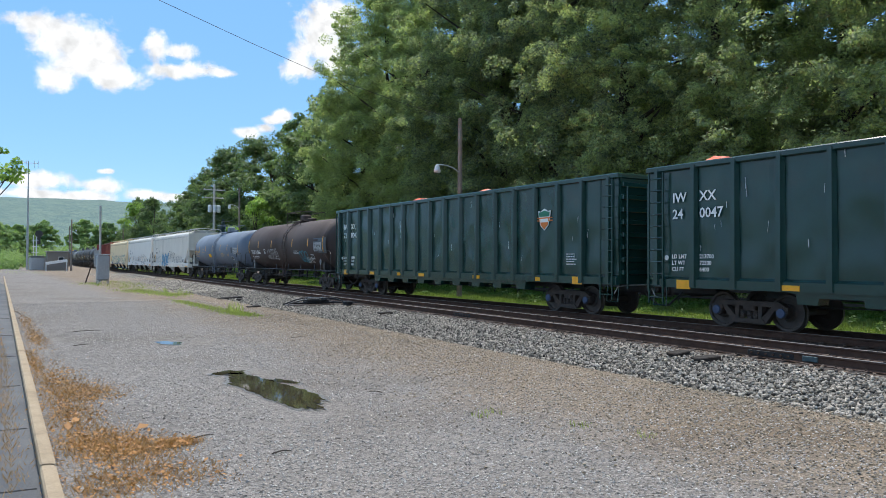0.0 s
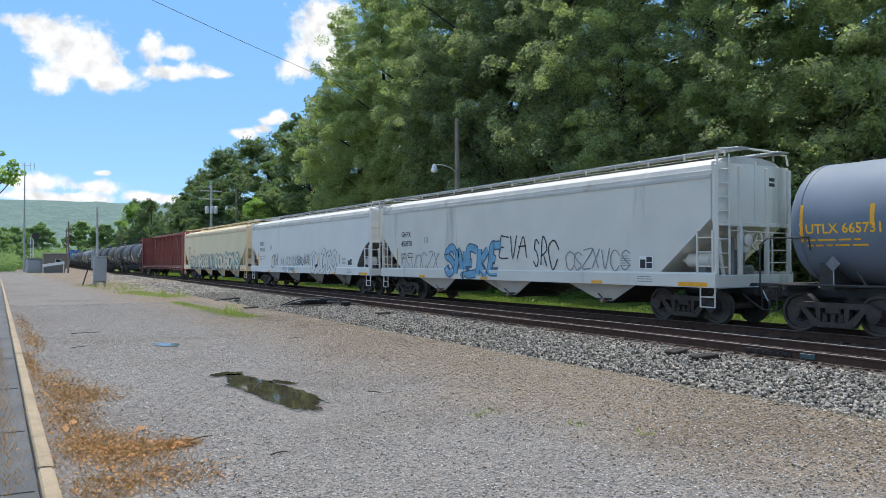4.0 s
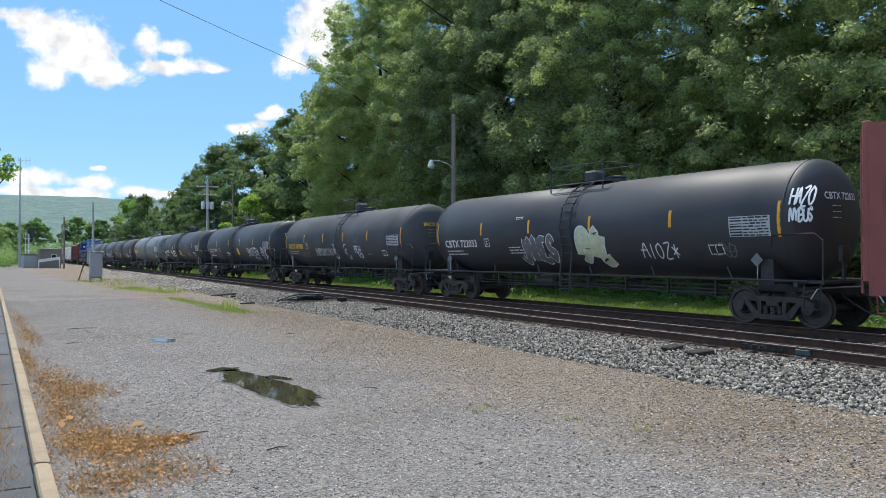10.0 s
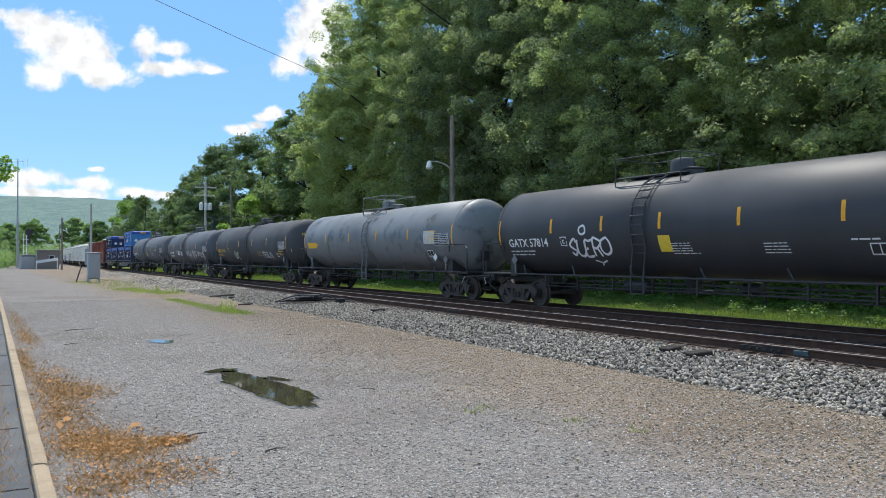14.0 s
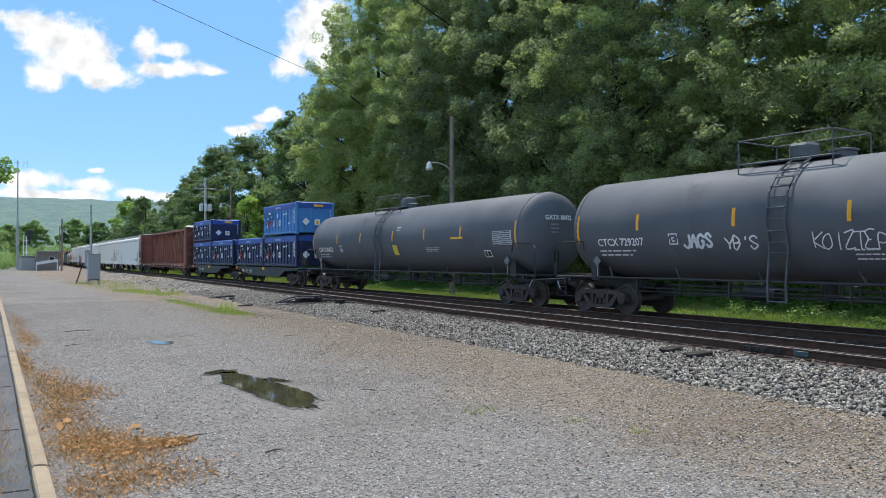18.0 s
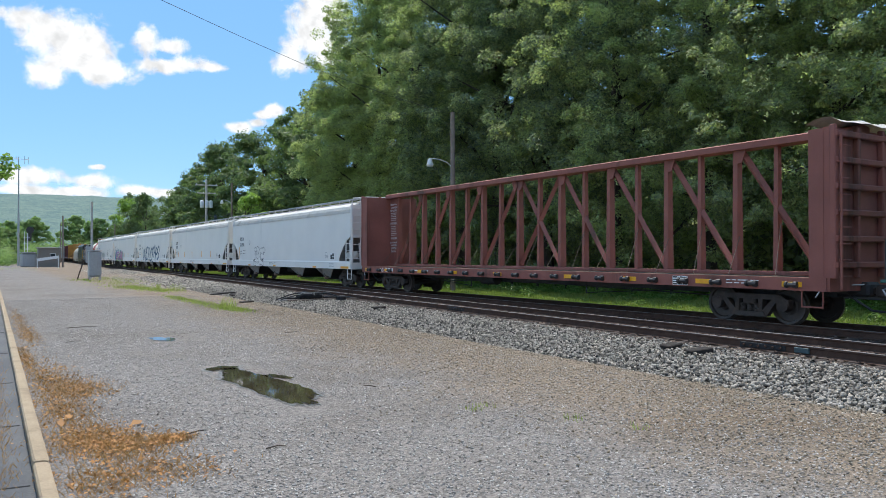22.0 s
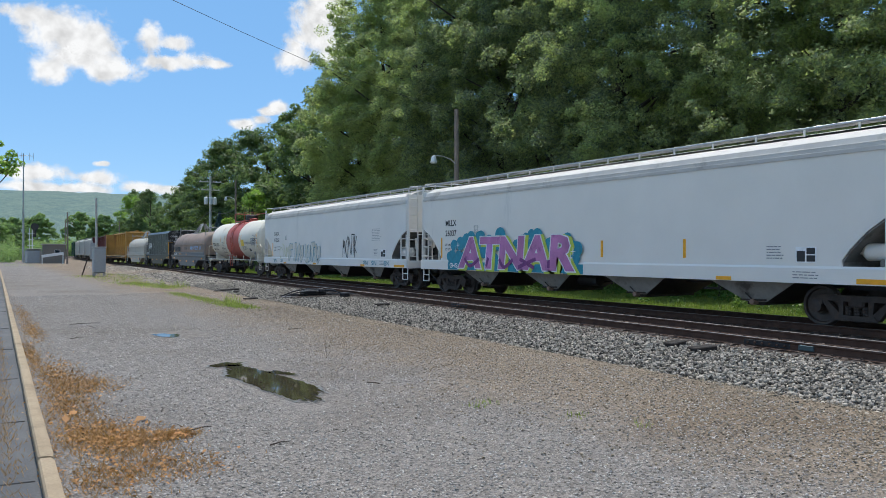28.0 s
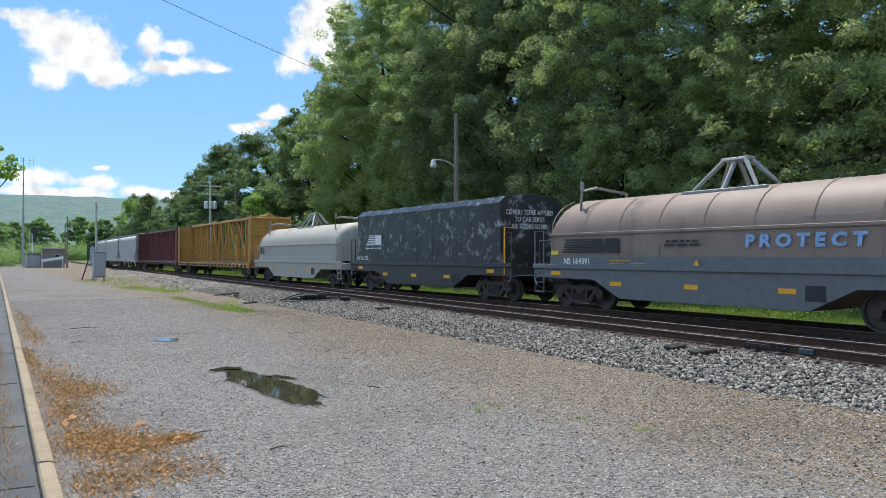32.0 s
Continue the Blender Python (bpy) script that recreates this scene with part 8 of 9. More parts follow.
# ---- sky and distance ----
def cloud_material():
    ma = bpy.data.materials.new("cloud_vapour")
    ma.use_nodes = True
    t = ma.node_tree
    t.nodes.clear()
    out, em, tr, mix = (t.nodes.new(k) for k in ("ShaderNodeOutputMaterial", "ShaderNodeEmission", "ShaderNodeBsdfTransparent", "ShaderNodeMixShader"))
    uv, tc = t.nodes.new("ShaderNodeUVMap"), t.nodes.new("ShaderNodeTexCoord")
    cen = node(t, "ShaderNodeVectorMath")
    cen.operation = "SUBTRACT"
    cen.inputs[1].default_value = (0.5, 0.5, 0)
    t.links.new(uv.outputs[0], cen.inputs[0])
    ln = node(t, "ShaderNodeVectorMath")
    ln.operation = "LENGTH"
    t.links.new(cen.outputs[0], ln.inputs[0])
    nz = node(t, "ShaderNodeTexNoise", Scale=0.011, Detail=9.0, Roughness=0.62, Distortion=0.3)
    t.links.new(tc.outputs["Object"], nz.inputs["Vector"])
    a = node(t, "ShaderNodeMath")
    a.operation = "MULTIPLY_ADD"
    t.links.new(nz.outputs["Fac"], a.inputs[0])
    a.inputs[1].default_value = 1.5
    inv = node(t, "ShaderNodeMath")
    inv.operation = "MULTIPLY_ADD"
    t.links.new(ln.outputs["Value"], inv.inputs[0])
    inv.inputs[1].default_value, inv.inputs[2].default_value = -2.0, 0.25
    t.links.new(inv.outputs[0], a.inputs[2])
    al = node(t, "ShaderNodeMapRange")
    al.interpolation_type = "SMOOTHSTEP"
    al.inputs["From Min"].default_value, al.inputs["From Max"].default_value = 0.22, 0.72
    t.links.new(a.outputs[0], al.inputs["Value"])
    n2 = node(t, "ShaderNodeTexNoise", Scale=0.016, Detail=6.0)
    t.links.new(tc.outputs["Object"], n2.inputs["Vector"])
    sh = node(t, "ShaderNodeMapRange")
    sh.inputs["From Min"].default_value, sh.inputs["From Max"].default_value, sh.inputs["To Min"].default_value, sh.inputs["To Max"].default_value = 0.32, 0.6, 0.52, 0.74
    t.links.new(n2.outputs["Fac"], sh.inputs["Value"])
    em.inputs["Color"].default_value = (0.98, 0.99, 1.0, 1)
    t.links.new(sh.outputs[0], em.inputs["Strength"])
    t.links.new(al.outputs[0], mix.inputs[0])
    t.links.new(tr.outputs[0], mix.inputs[1])
    t.links.new(em.outputs[0], mix.inputs[2])
    t.links.new(mix.outputs[0], out.inputs[0])
    return ma


M_CLOUD = cloud_material()


def cloud(puffs, label, turn=0.0):
    """A cumulus three kilometres off, of overlapping ragged sheets: (x, z, width, height), turned about the place by some degrees."""
    g, uvs = Geo(), []
    for k, (x, z, w, h) in enumerate(puffs):
        c = Matrix.Rotation(-radians(turn), 3, "Z") @ Vector((x, 3000.0 + 9 * k, z))
        d = (c - Vector(EYE)).normalized()
        rt = d.cross(Vector((0, 0, 1))).normalized()
        up = rt.cross(d)
        w, h = w * 0.68, h * 0.7
        g.add([c - rt * w - up * h, c + rt * w - up * h, c + rt * w + up * h, c - rt * w + up * h], [(0, 1, 2, 3)])
        uvs += [(0, 0), (1, 0), (1, 1), (0, 1)]
    me = bpy.data.meshes.new("cloud")
    me.from_pydata(g.v, [], g.f)
    lay = me.uv_layers.new(name="UVMap")
    for i, p in enumerate(uvs):
        lay.data[i].uv = p
    ob = thing("cloud", me, M_CLOUD, label, "cloud", kind="structure")
    ob.visible_shadow = False
    return ob


cloud([(243, 806, 365, 162), (145, 835, 238, 87), (354, 772, 207, 157), (199, 658, 181, 120), (393, 683, 229, 108), (298, 722, 307, 115)], "broad white fair-weather cloud")
cloud([(537, 798, 116, 133), (619, 808, 165, 70), (602, 732, 251, 65), (708, 750, 221, 71), (800, 753, 148, 40)], "small ragged white cloud")
cloud([(1231, 1032, 290, 217), (1162, 920, 215, 215), (1105, 807, 198, 118), (1283, 889, 219, 195), (1309, 1070, 171, 171)], "towering white cloud behind the trees")
cloud([(1027, 601, 103, 56), (900, 517, 128, 55), (961, 543, 115, 46), (999, 584, 93, 37)], "low white cloud puffs above the trees")
cloud([(148, 278, 297, 75), (93, 232, 353, 55), (240, 228, 444, 48), (362, 277, 186, 66), (506, 246, 255, 51), (617, 245, 195, 43), (375, 332, 62, 23), (291, 241, 122, 41)], "bank of white clouds along the ridge")


# unseen glowing clouds added all round, white fill light for the shaded sides
cr_ = random.Random(44)
for turn in range(70, 350, 14):
    for high in (0, 1, 2):
        x0, z0, w0 = cr_.uniform(-250, 250), (520, 1300, 2500)[high] * cr_.uniform(0.85, 1.2), cr_.uniform(420, 640) * (1.0, 1.2, 1.5)[high]
        cloud([(x0 + cr_.uniform(-0.7, 0.7) * w0, z0 + cr_.uniform(-0.2, 0.25) * w0, w0 * cr_.uniform(0.6, 1.0), w0 * cr_.uniform(0.3, 0.55)) for _ in range(5)], "unseen cloud sheet added as white fill light", turn + cr_.uniform(-5, 5))


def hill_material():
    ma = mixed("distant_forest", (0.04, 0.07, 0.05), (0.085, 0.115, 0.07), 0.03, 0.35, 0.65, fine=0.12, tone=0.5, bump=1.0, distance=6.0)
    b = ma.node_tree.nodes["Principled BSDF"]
    # bluish emission over the forest colour stands in for distance haze
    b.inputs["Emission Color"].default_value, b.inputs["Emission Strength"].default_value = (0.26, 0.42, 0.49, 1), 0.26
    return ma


g_ = Geo()
NX, NY = 90, 14
for i in range(NX + 1):
    for j in range(NY + 1):
        x, s = -1500 + 4200 * i / NX, j / NY
        crest = 178 - 0.012 * max(0, -x + 100) + 6 * noise.noise((x * 0.002, 0, 5.0)) - 0.00001 * (x - 300) ** 2
        g_.v.append((x, 1500 + 1000 * s, -2 + crest * (math.sin(s * math.pi / 2) ** 1.3) + 3 * noise.noise((x * 0.02, s * 9, 1)) * s))
g_.f = [(i * (NY + 1) + j, i * (NY + 1) + j + 1, (i + 1) * (NY + 1) + j + 1, (i + 1) * (NY + 1) + j) for i in range(NX) for j in range(NY)]
thing("wooded_ridge", g_, hill_material(), "long wooded ridge across the valley, its haze a bluish glow in the material", "hill", kind="structure")


# ---- foliage ----
def leaf_material(name, dark, light, through, rough=0.5):
    ma = bpy.data.materials.new(name)
    ma.use_nodes = True
    t = ma.node_tree
    b, out = t.nodes["Principled BSDF"], t.nodes["Material Output"]
    b.inputs["Roughness"].default_value = rough
    b.inputs["Specular IOR Level"].default_value = 0.3
    geo = t.nodes.new("ShaderNodeNewGeometry")
    tc = t.nodes.new("ShaderNodeTexCoord")
    nz = node(t, "ShaderNodeTexNoise", Scale=0.35, Detail=3.0)
    t.links.new(tc.outputs["Object"], nz.inputs["Vector"])
    inf = t.nodes.new("ShaderNodeObjectInfo")
    s1 = node(t, "ShaderNodeMath")
    s1.operation = "ADD"
    t.links.new(geo.outputs["Random Per Island"], s1.inputs[0])
    t.links.new(nz.outputs["Fac"], s1.inputs[1])
    s2 = node(t, "ShaderNodeMath")
    s2.operation = "MULTIPLY_ADD"
    t.links.new(inf.outputs["Random"], s2.inputs[0])
    s2.inputs[1].default_value = 0.5
    t.links.new(s1.outputs[0], s2.inputs[2])
    mr = node(t, "ShaderNodeMapRange")
    mr.inputs["From Min"].default_value, mr.inputs["From Max"].default_value = 0.4, 1.6
    t.links.new(s2.outputs[0], mr.inputs["Value"])
    mx = t.nodes.new("ShaderNodeMix")
    mx.data_type = "RGBA"
    mx.inputs[6].default_value, mx.inputs[7].default_value = (*dark, 1), (*light, 1)
    t.links.new(mr.outputs[0], mx.inputs[0])
    t.links.new(mx.outputs[2], b.inputs["Base Color"])
    tl = t.nodes.new("ShaderNodeBsdfTranslucent")
    br = node(t, "ShaderNodeVectorMath")
    br.operation = "MULTIPLY"
    br.inputs[1].default_value = (1.45, 1.6, 1.0)
    t.links.new(mx.outputs[2], br.inputs[0])
    t.links.new(br.outputs[0], tl.inputs["Color"])
    ms = t.nodes.new("ShaderNodeMixShader")
    ms.inputs[0].default_value = through
    t.links.new(b.outputs[0], ms.inputs[1])
    t.links.new(tl.outputs[0], ms.inputs[2])
    t.links.new(ms.outputs[0], out.inputs[0])
    return ma


def quick_mesh(name, verts, faces, material):
    """A mesh from arrays of vertices and of equal-sized faces."""
    me = bpy.data.meshes.new(name)
    nf, k = faces.shape
    me.vertices.add(len(verts))
    me.vertices.foreach_set("co", np.ascontiguousarray(verts, np.float32).ravel())
    me.loops.add(nf * k)
    me.loops.foreach_set("vertex_index", np.ascontiguousarray(faces, np.int32).ravel())
    me.polygons.add(nf)
    me.polygons.foreach_set("loop_start", np.arange(0, nf * k, k, dtype=np.int32))
    me.update(calc_edges=True)
    me.validate()
    me.materials.append(material)
    return me


def unit(a):
    return a / np.maximum(1e-6, np.linalg.norm(a, axis=1, keepdims=True))


def leaves_at(rng, pos, normal, size, ratio=0.62):
    """Kite-shaped leaves, one quad each."""
    n = len(pos)
    side = unit(np.cross(normal, unit(rng.normal(size=(n, 3)))))
    along = np.cross(normal, side)
    s = (size * rng.uniform(0.6, 1.35, n))[:, None]
    v = np.empty((n, 4, 3))
    v[:, 0] = pos - along * s * 0.5
    v[:, 1] = pos + side * s * ratio * 0.5 + normal * s * 0.08
    v[:, 2] = pos + along * s * 0.5
    v[:, 3] = pos - side * s * ratio * 0.5 + normal * s * 0.08
    return v.reshape(-1, 3), np.arange(n * 4).reshape(-1, 4)


def tri_leaves(rng, pos, normal, size, ratio=0.75):
    """Pointed leaves, one triangle each."""
    n = len(pos)
    side = unit(np.cross(normal, unit(rng.normal(size=(n, 3)))))
    along = np.cross(normal, side)
    s = (size * rng.uniform(0.6, 1.4, n))[:, None]
    v = np.stack([pos - side * s * ratio * 0.5 - along * s * 0.35, pos + side * s * ratio * 0.5 - along * s * 0.35, pos + along * s * 0.65], 1)
    return v.reshape(-1, 3), np.arange(n * 3).reshape(-1, 3)


def crown_mesh(name, seed, rx, h, base, clumps, per, size, material, droop=0.0, flat=0.62, clump=0.2):
    """A crown of many leaf clumps between base and h, with an uneven outline and gaps."""
    rng = np.random.default_rng(seed)
    d = unit(rng.normal(size=(clumps, 3)))
    flatlen = np.linalg.norm(d[:, :2], axis=1)
    low = d[:, 2] < 0
    d[low, :2] *= (flatlen[low] ** -0.65)[:, None]
    nb = max(18, clumps // 4)
    mid, half = (base + h) / 2, (h - base) / 2
    # boughs: flattened billows round the crown, each of several leaf clumps
    q = d[:nb]
    lump = rng.uniform(0.5, 1.0, nb) ** 0.4 * (1 + 0.14 * np.sin(q[:, 0] * 4 + seed) + 0.12 * np.sin(q[:, 1] * 5 + 2 * seed))
    bough = q * lump[:, None] * np.array([rx, rx, half])
    bough[:, :2] *= np.clip(1.05 - 0.42 * np.clip(bough[:, 2] / half, -0.5, 1), 0.45, 1.15)[:, None]
    bough[:, 2] += mid
    br = rng.uniform(0.75, 1.25, nb) * rx * clump * 1.25
    own = rng.integers(0, nb, clumps)
    e = unit(rng.normal(size=(clumps, 3)))
    e[:, 2] = np.abs(e[:, 2]) * 0.95 - 0.4
    c = bough[own] + e * (br[own] * rng.uniform(0.55, 1.05, clumps))[:, None]
    inner = rng.uniform(0, 1, clumps) < 0.28
    c[inner, :2] *= 0.8
    cr = rng.uniform(0.5, 1.2, clumps) * rx * clump * np.where(inner, 1.3, 0.78)
    which = np.repeat(np.arange(clumps), per)
    n = len(which)
    o = unit(rng.normal(size=(n, 3))) * (rng.uniform(0.3, 1.0, n) ** 0.5)[:, None]
    o[:, 2] = o[:, 2] * flat + 0.1
    pos = c[which] + o * cr[which][:, None]
    pos[:, 2] -= droop * (o[:, 0] ** 2 + o[:, 1] ** 2) * cr[which]
    nor = unit(o * 0.6 + e[which] * 0.5 + rng.normal(size=(n, 3)) * 0.45 + np.array([0, 0, 0.6]))
    v, f = tri_leaves(rng, pos, nor, size)
    return quick_mesh(name, v, f, material), c


def trunk_geo(seed, h, r, centres, rx):
    rr_ = random.Random(seed)
    g = Geo()
    pts = [(0.25 * noise.noise((k * 0.7, seed, 0)) * k / 3, 0.25 * noise.noise((seed, k * 0.7, 4)) * k / 3, h * 0.82 * k / 7) for k in range(8)]
    g.tube(pts, [r * (1.35 if k == 0 else 1 - 0.11 * k) for k in range(8)], 9)
    order = list(range(len(centres)))
    rr_.shuffle(order)
    for i in order[:16]:
        p = Vector(centres[i])
        s = min(6.0, max(1.5, (p.z - rr_.uniform(1.5, 4.5)) / (h * 0.82) * 7))
        k = int(s)
        a = Vector(pts[k]).lerp(Vector(pts[k + 1]), s - k)
        m = a.lerp(p, 0.5) + Vector((0, 0, rr_.uniform(-0.3, 0.8)))
        g.tube([a, m, p], [r * 0.38, r * 0.22, 0.03], 5)
    return g


M_LEAF_MAPLE = leaf_material("maple_leaves", (0.09, 0.118, 0.118), (0.38, 0.425, 0.2), 0.5, 0.6)
M_LEAF_LOCUST = leaf_material("locust_leaves", (0.115, 0.14, 0.125), (0.37, 0.41, 0.2), 0.5, 0.6)
M_LEAF_FRESH = leaf_material("fresh_leaves", (0.14, 0.23, 0.05), (0.26, 0.37, 0.09), 0.5)
M_LEAF_FAR = leaf_material("far_leaves", (0.075, 0.112, 0.062), (0.165, 0.222, 0.092), 0.45)
# paler copy of the far leaves, distance haze mixed into the colour
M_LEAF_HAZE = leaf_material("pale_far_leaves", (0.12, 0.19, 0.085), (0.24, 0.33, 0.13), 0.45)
M_LEAF_SHRUB = leaf_material("shrub_leaves", (0.035, 0.085, 0.02), (0.1, 0.19, 0.04), 0.4)
M_GRASS_BUSH = leaf_material("verge_weed_leaves", (0.075, 0.135, 0.035), (0.17, 0.25, 0.07), 0.4)
M_SPRUCE = leaf_material("spruce_needles", (0.06, 0.1, 0.1), (0.13, 0.19, 0.2), 0.1)
M_BARK = surface("bark", (0.055, 0.042, 0.033), 0.9, tone=0.4, grain=4, fine=30, bump=0.8)


def tree_kind(label, seed, rx, h, base, clumps, per, size, ma, droop=0.0, trunk_r=0.32, flat=0.62, clump=0.2):
    me, cen = crown_mesh("crown", seed, rx, h, base, clumps, per, size, ma, droop, flat, clump)
    tree = thing("tree", None, None, label, "tree", "trees on the bank")
    part("trunk", trunk_geo(seed, h, trunk_r, cen, rx), M_BARK, tree)
    part("crown", me, ma, tree)
    return tree


used_kinds = set()


def plant(kind, x, y, z, turn, scale, tall=1.0):
    """Puts the first use of a kind itself, later ones as copies."""
    m = Matrix.LocRotScale((x, y, z), Euler((0, 0, turn)), (scale, scale, scale * tall))
    if kind.name in used_kinds:
        ob = copy_thing(kind, Matrix.Translation((x, y, z)))
        ob.matrix_basis = m
    else:
        used_kinds.add(kind.name)
        ob = kind
        ob.matrix_basis = m
    return ob


k_maple = tree_kind("tall dark green maple with a dense crown", 3, 5.9, 25, 1.6, 1900, 135, 0.11, M_LEAF_MAPLE, 0.2, 0.36, 0.75, 0.105)
k_maple2 = tree_kind("tall dark maple with sunlit upper branches", 8, 5.6, 23, 1.5, 1800, 135, 0.11, M_LEAF_MAPLE, 0.2, 0.33, 0.75, 0.105)
k_locust = tree_kind("feathery light green locust with drooping sprays", 12, 6.2, 26, 1.2, 1800, 105, 0.12, M_LEAF_LOCUST, 0.6, 0.32, 0.5, 0.105)
k_far = tree_kind("rounded broadleaf tree along the line", 21, 5.6, 17, -0.4, 320, 120, 0.27, M_LEAF_FAR, 0.1, 0.3)
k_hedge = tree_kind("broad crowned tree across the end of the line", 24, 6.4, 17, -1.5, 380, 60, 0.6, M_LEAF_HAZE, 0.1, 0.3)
k_lean = tree_kind("leafy tree leaning over the path", 33, 3.2, 7.7, 5.7, 26, 60, 0.18, M_LEAF_FRESH, 0.3, 0.12)
k_fresh = tree_kind("small bright green sapling tree", 30, 2.8, 8.6, 0.8, 90, 80, 0.2, M_LEAF_FRESH, 0.1, 0.12)

k_back = tree_kind("dense dark tree deeper in the wood", 41, 6.2, 27, 0.0, 380, 90, 0.42, M_LEAF_LOCUST, 0.1, 0.4)

rp = random.Random(17)
# the wood's edge, from beside the camera's right to far down the line
for y, x, kind, h in ((13, 31.0, k_locust, 27), (19.5, 33, k_locust, 28), (26, 32.5, k_maple, 27), (32, 31.2, k_maple2, 27),
                      (38.5, 32.5, k_maple, 27.5), (45, 31.5, k_maple2, 28), (51, 32.5, k_maple, 30), (57.5, 31.8, k_maple2, 31.5), (63.5, 32.5, k_maple, 28), (71, 33, k_maple2, 20.5), (78, 33.5, k_far, 19.2), (86, 33.8, k_far, 18.8), (94, 34, k_far, 19),
                      (102, 34, k_far, 18.6), (111, 32, k_far, 18.2), (120, 32, k_far, 17.4), (130, 31.5, k_far, 16), (142, 33, k_far, 13.5), (156, 34, k_far, 13.5), (170, 34, k_far, 14), (184, 33, k_far, 15.5), (196, 35, k_far, 14), (216, 36, k_far, 17), (236, 40, k_far, 20)):
    ref_h = {k_maple.name: 25, k_maple2.name: 23, k_locust.name: 26, k_far.name: 17, k_back.name: 27}[kind.name]
    plant(kind, x + rp.uniform(-0.6, 0.6), y + rp.uniform(-0.8, 0.8), 0.1, rp.uniform(0, 6.28), h / ref_h * rp.uniform(0.97, 1.02))
# second row up the bank
for y in (13, 20, 27, 44, 62, 69, 76, 83):
    kind = k_back
    plant(kind, 40.5 + rp.uniform(-1.5, 2), y + rp.uniform(-2, 2), 1.2, rp.uniform(0, 6.28), (1.0 if y < 55 else 0.86) * rp.uniform(0.95, 1.08))
# far trees across the end of the view, and along the lot's far side
for x, y, h in ((2, 420, 16), (14, 436, 19), (24, 452, 22), (48, 470, 24), (58, 455, 22), (68, 462, 22), (78, 448, 20), (88, 430, 19), (70, 380, 17), (82, 350, 17), (60, 330, 15), (56, 290, 14), (-6, 300, 15), (1, 262, 13), (-4, 205, 12.5), (1.0, 185, 9.5), (-3, 168, 10), (3.2, 212, 10)):
    plant(k_hedge, x, y, -0.5, rp.uniform(0, 6.28), h / 17 * 1.05)
plant(k_fresh, 24.6, 80, -0.2, 0.4, 1.0)
plant(k_fresh, 33.0, 205, -0.2, 2.4, 1.9)
plant(k_fresh, 28.5, 128, -0.2, 1.4, 0.75)
plant(k_lean, -1.6, 46, -0.2, 1.0, 1.0)

sp_rng = np.random.default_rng(5)
n_ = 5200
zz = sp_rng.uniform(0.05, 1, n_) ** 0.8
aa = sp_rng.uniform(0, 2 * np.pi, n_)
rr2 = (1 - zz) * 2.1 * sp_rng.uniform(0.55, 1.0, n_) * (1 + 0.2 * np.sin(aa * 9 + zz * 60))
pp = np.stack([rr2 * np.cos(aa), rr2 * np.sin(aa), 0.5 + zz * 6.6 - rr2 * 0.25], 1)
nn = unit(np.stack([np.cos(aa) * 0.6, np.sin(aa) * 0.6, np.ones(n_)], 1) + sp_rng.normal(size=(n_, 3)) * 0.3)
v_, f_ = leaves_at(sp_rng, pp, nn, 0.34, 0.4)
spruce = thing("spruce", None, None, "blue-grey spruce beside the line", "tree", m=pose(26.2, 99, -0.2))
part("trunk", Geo().tube([(0, 0, 0), (0, 0, 7)], [0.16, 0.03], 7), M_BARK, spruce)
part("crown", quick_mesh("crown", v_, f_, M_SPRUCE), M_SPRUCE, spruce)


def thicket(name, x0, x1, y0, y1, n_clumps, per, size, hmax, ma, label, seed, base=-0.3):
    """Low growth: leaf clumps over a strip, of uneven height."""
    rng = np.random.default_rng(seed)
    c = np.stack([rng.uniform(x0, x1, n_clumps), rng.uniform(y0, y1, n_clumps), np.zeros(n_clumps)], 1)
    top = hmax * (0.35 + 0.65 * rng.uniform(0, 1, n_clumps) ** 1.5) * (0.55 + 0.45 * np.clip((c[:, 0] - x0) / max(0.1, x1 - x0), 0, 1))
    w = np.repeat(np.arange(n_clumps), per)
    o = unit(rng.normal(size=(len(w), 3))) * (rng.uniform(0.2, 1.0, len(w)) ** 0.5)[:, None]
    pos = c[w] + o * np.stack([top[w] * 0.55 + 0.15, top[w] * 0.55 + 0.15, top[w] * 0.5], 1)
    pos[:, 2] += top[w] * 0.5 + base
    nor = unit(o * 0.6 + rng.normal(size=(len(w), 3)) * 0.5 + np.array([0, 0, 0.7]))
    v, f = leaves_at(rng, pos, nor, size)
    return thing(name, quick_mesh(name, v, f, ma), ma, label, "undergrowth", kind="stuff")


thicket("undergrowth", 27.2, 31.5, -8, 75, 620, 70, 0.17, 2.2, M_LEAF_SHRUB, "dense green undergrowth beneath the trees", 7)
thicket("undergrowth", 25.2, 27.5, 2, 60, 420, 40, 0.12, 0.8, M_LEAF_SHRUB, "low leafy weeds along the fence", 9)
thicket("verge_weeds", 22.0, 25.4, 3, 62, 70, 90, 0.1, 0.85, M_GRASS_BUSH, "leafy green weeds standing in the verge grass", 19)
thicket("undergrowth", 35.5, 39, 8, 84, 420, 60, 0.45, 11, M_LEAF_MAPLE, "dark understory deeper in the wood", 15)
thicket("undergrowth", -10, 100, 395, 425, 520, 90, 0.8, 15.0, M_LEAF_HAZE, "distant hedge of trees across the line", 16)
thicket("undergrowth", 28, 34, 75, 240, 420, 50, 0.3, 3.0, M_LEAF_FAR, "shrubs at the foot of the far trees", 11)
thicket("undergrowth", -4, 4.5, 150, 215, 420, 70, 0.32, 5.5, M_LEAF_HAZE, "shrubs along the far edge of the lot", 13)


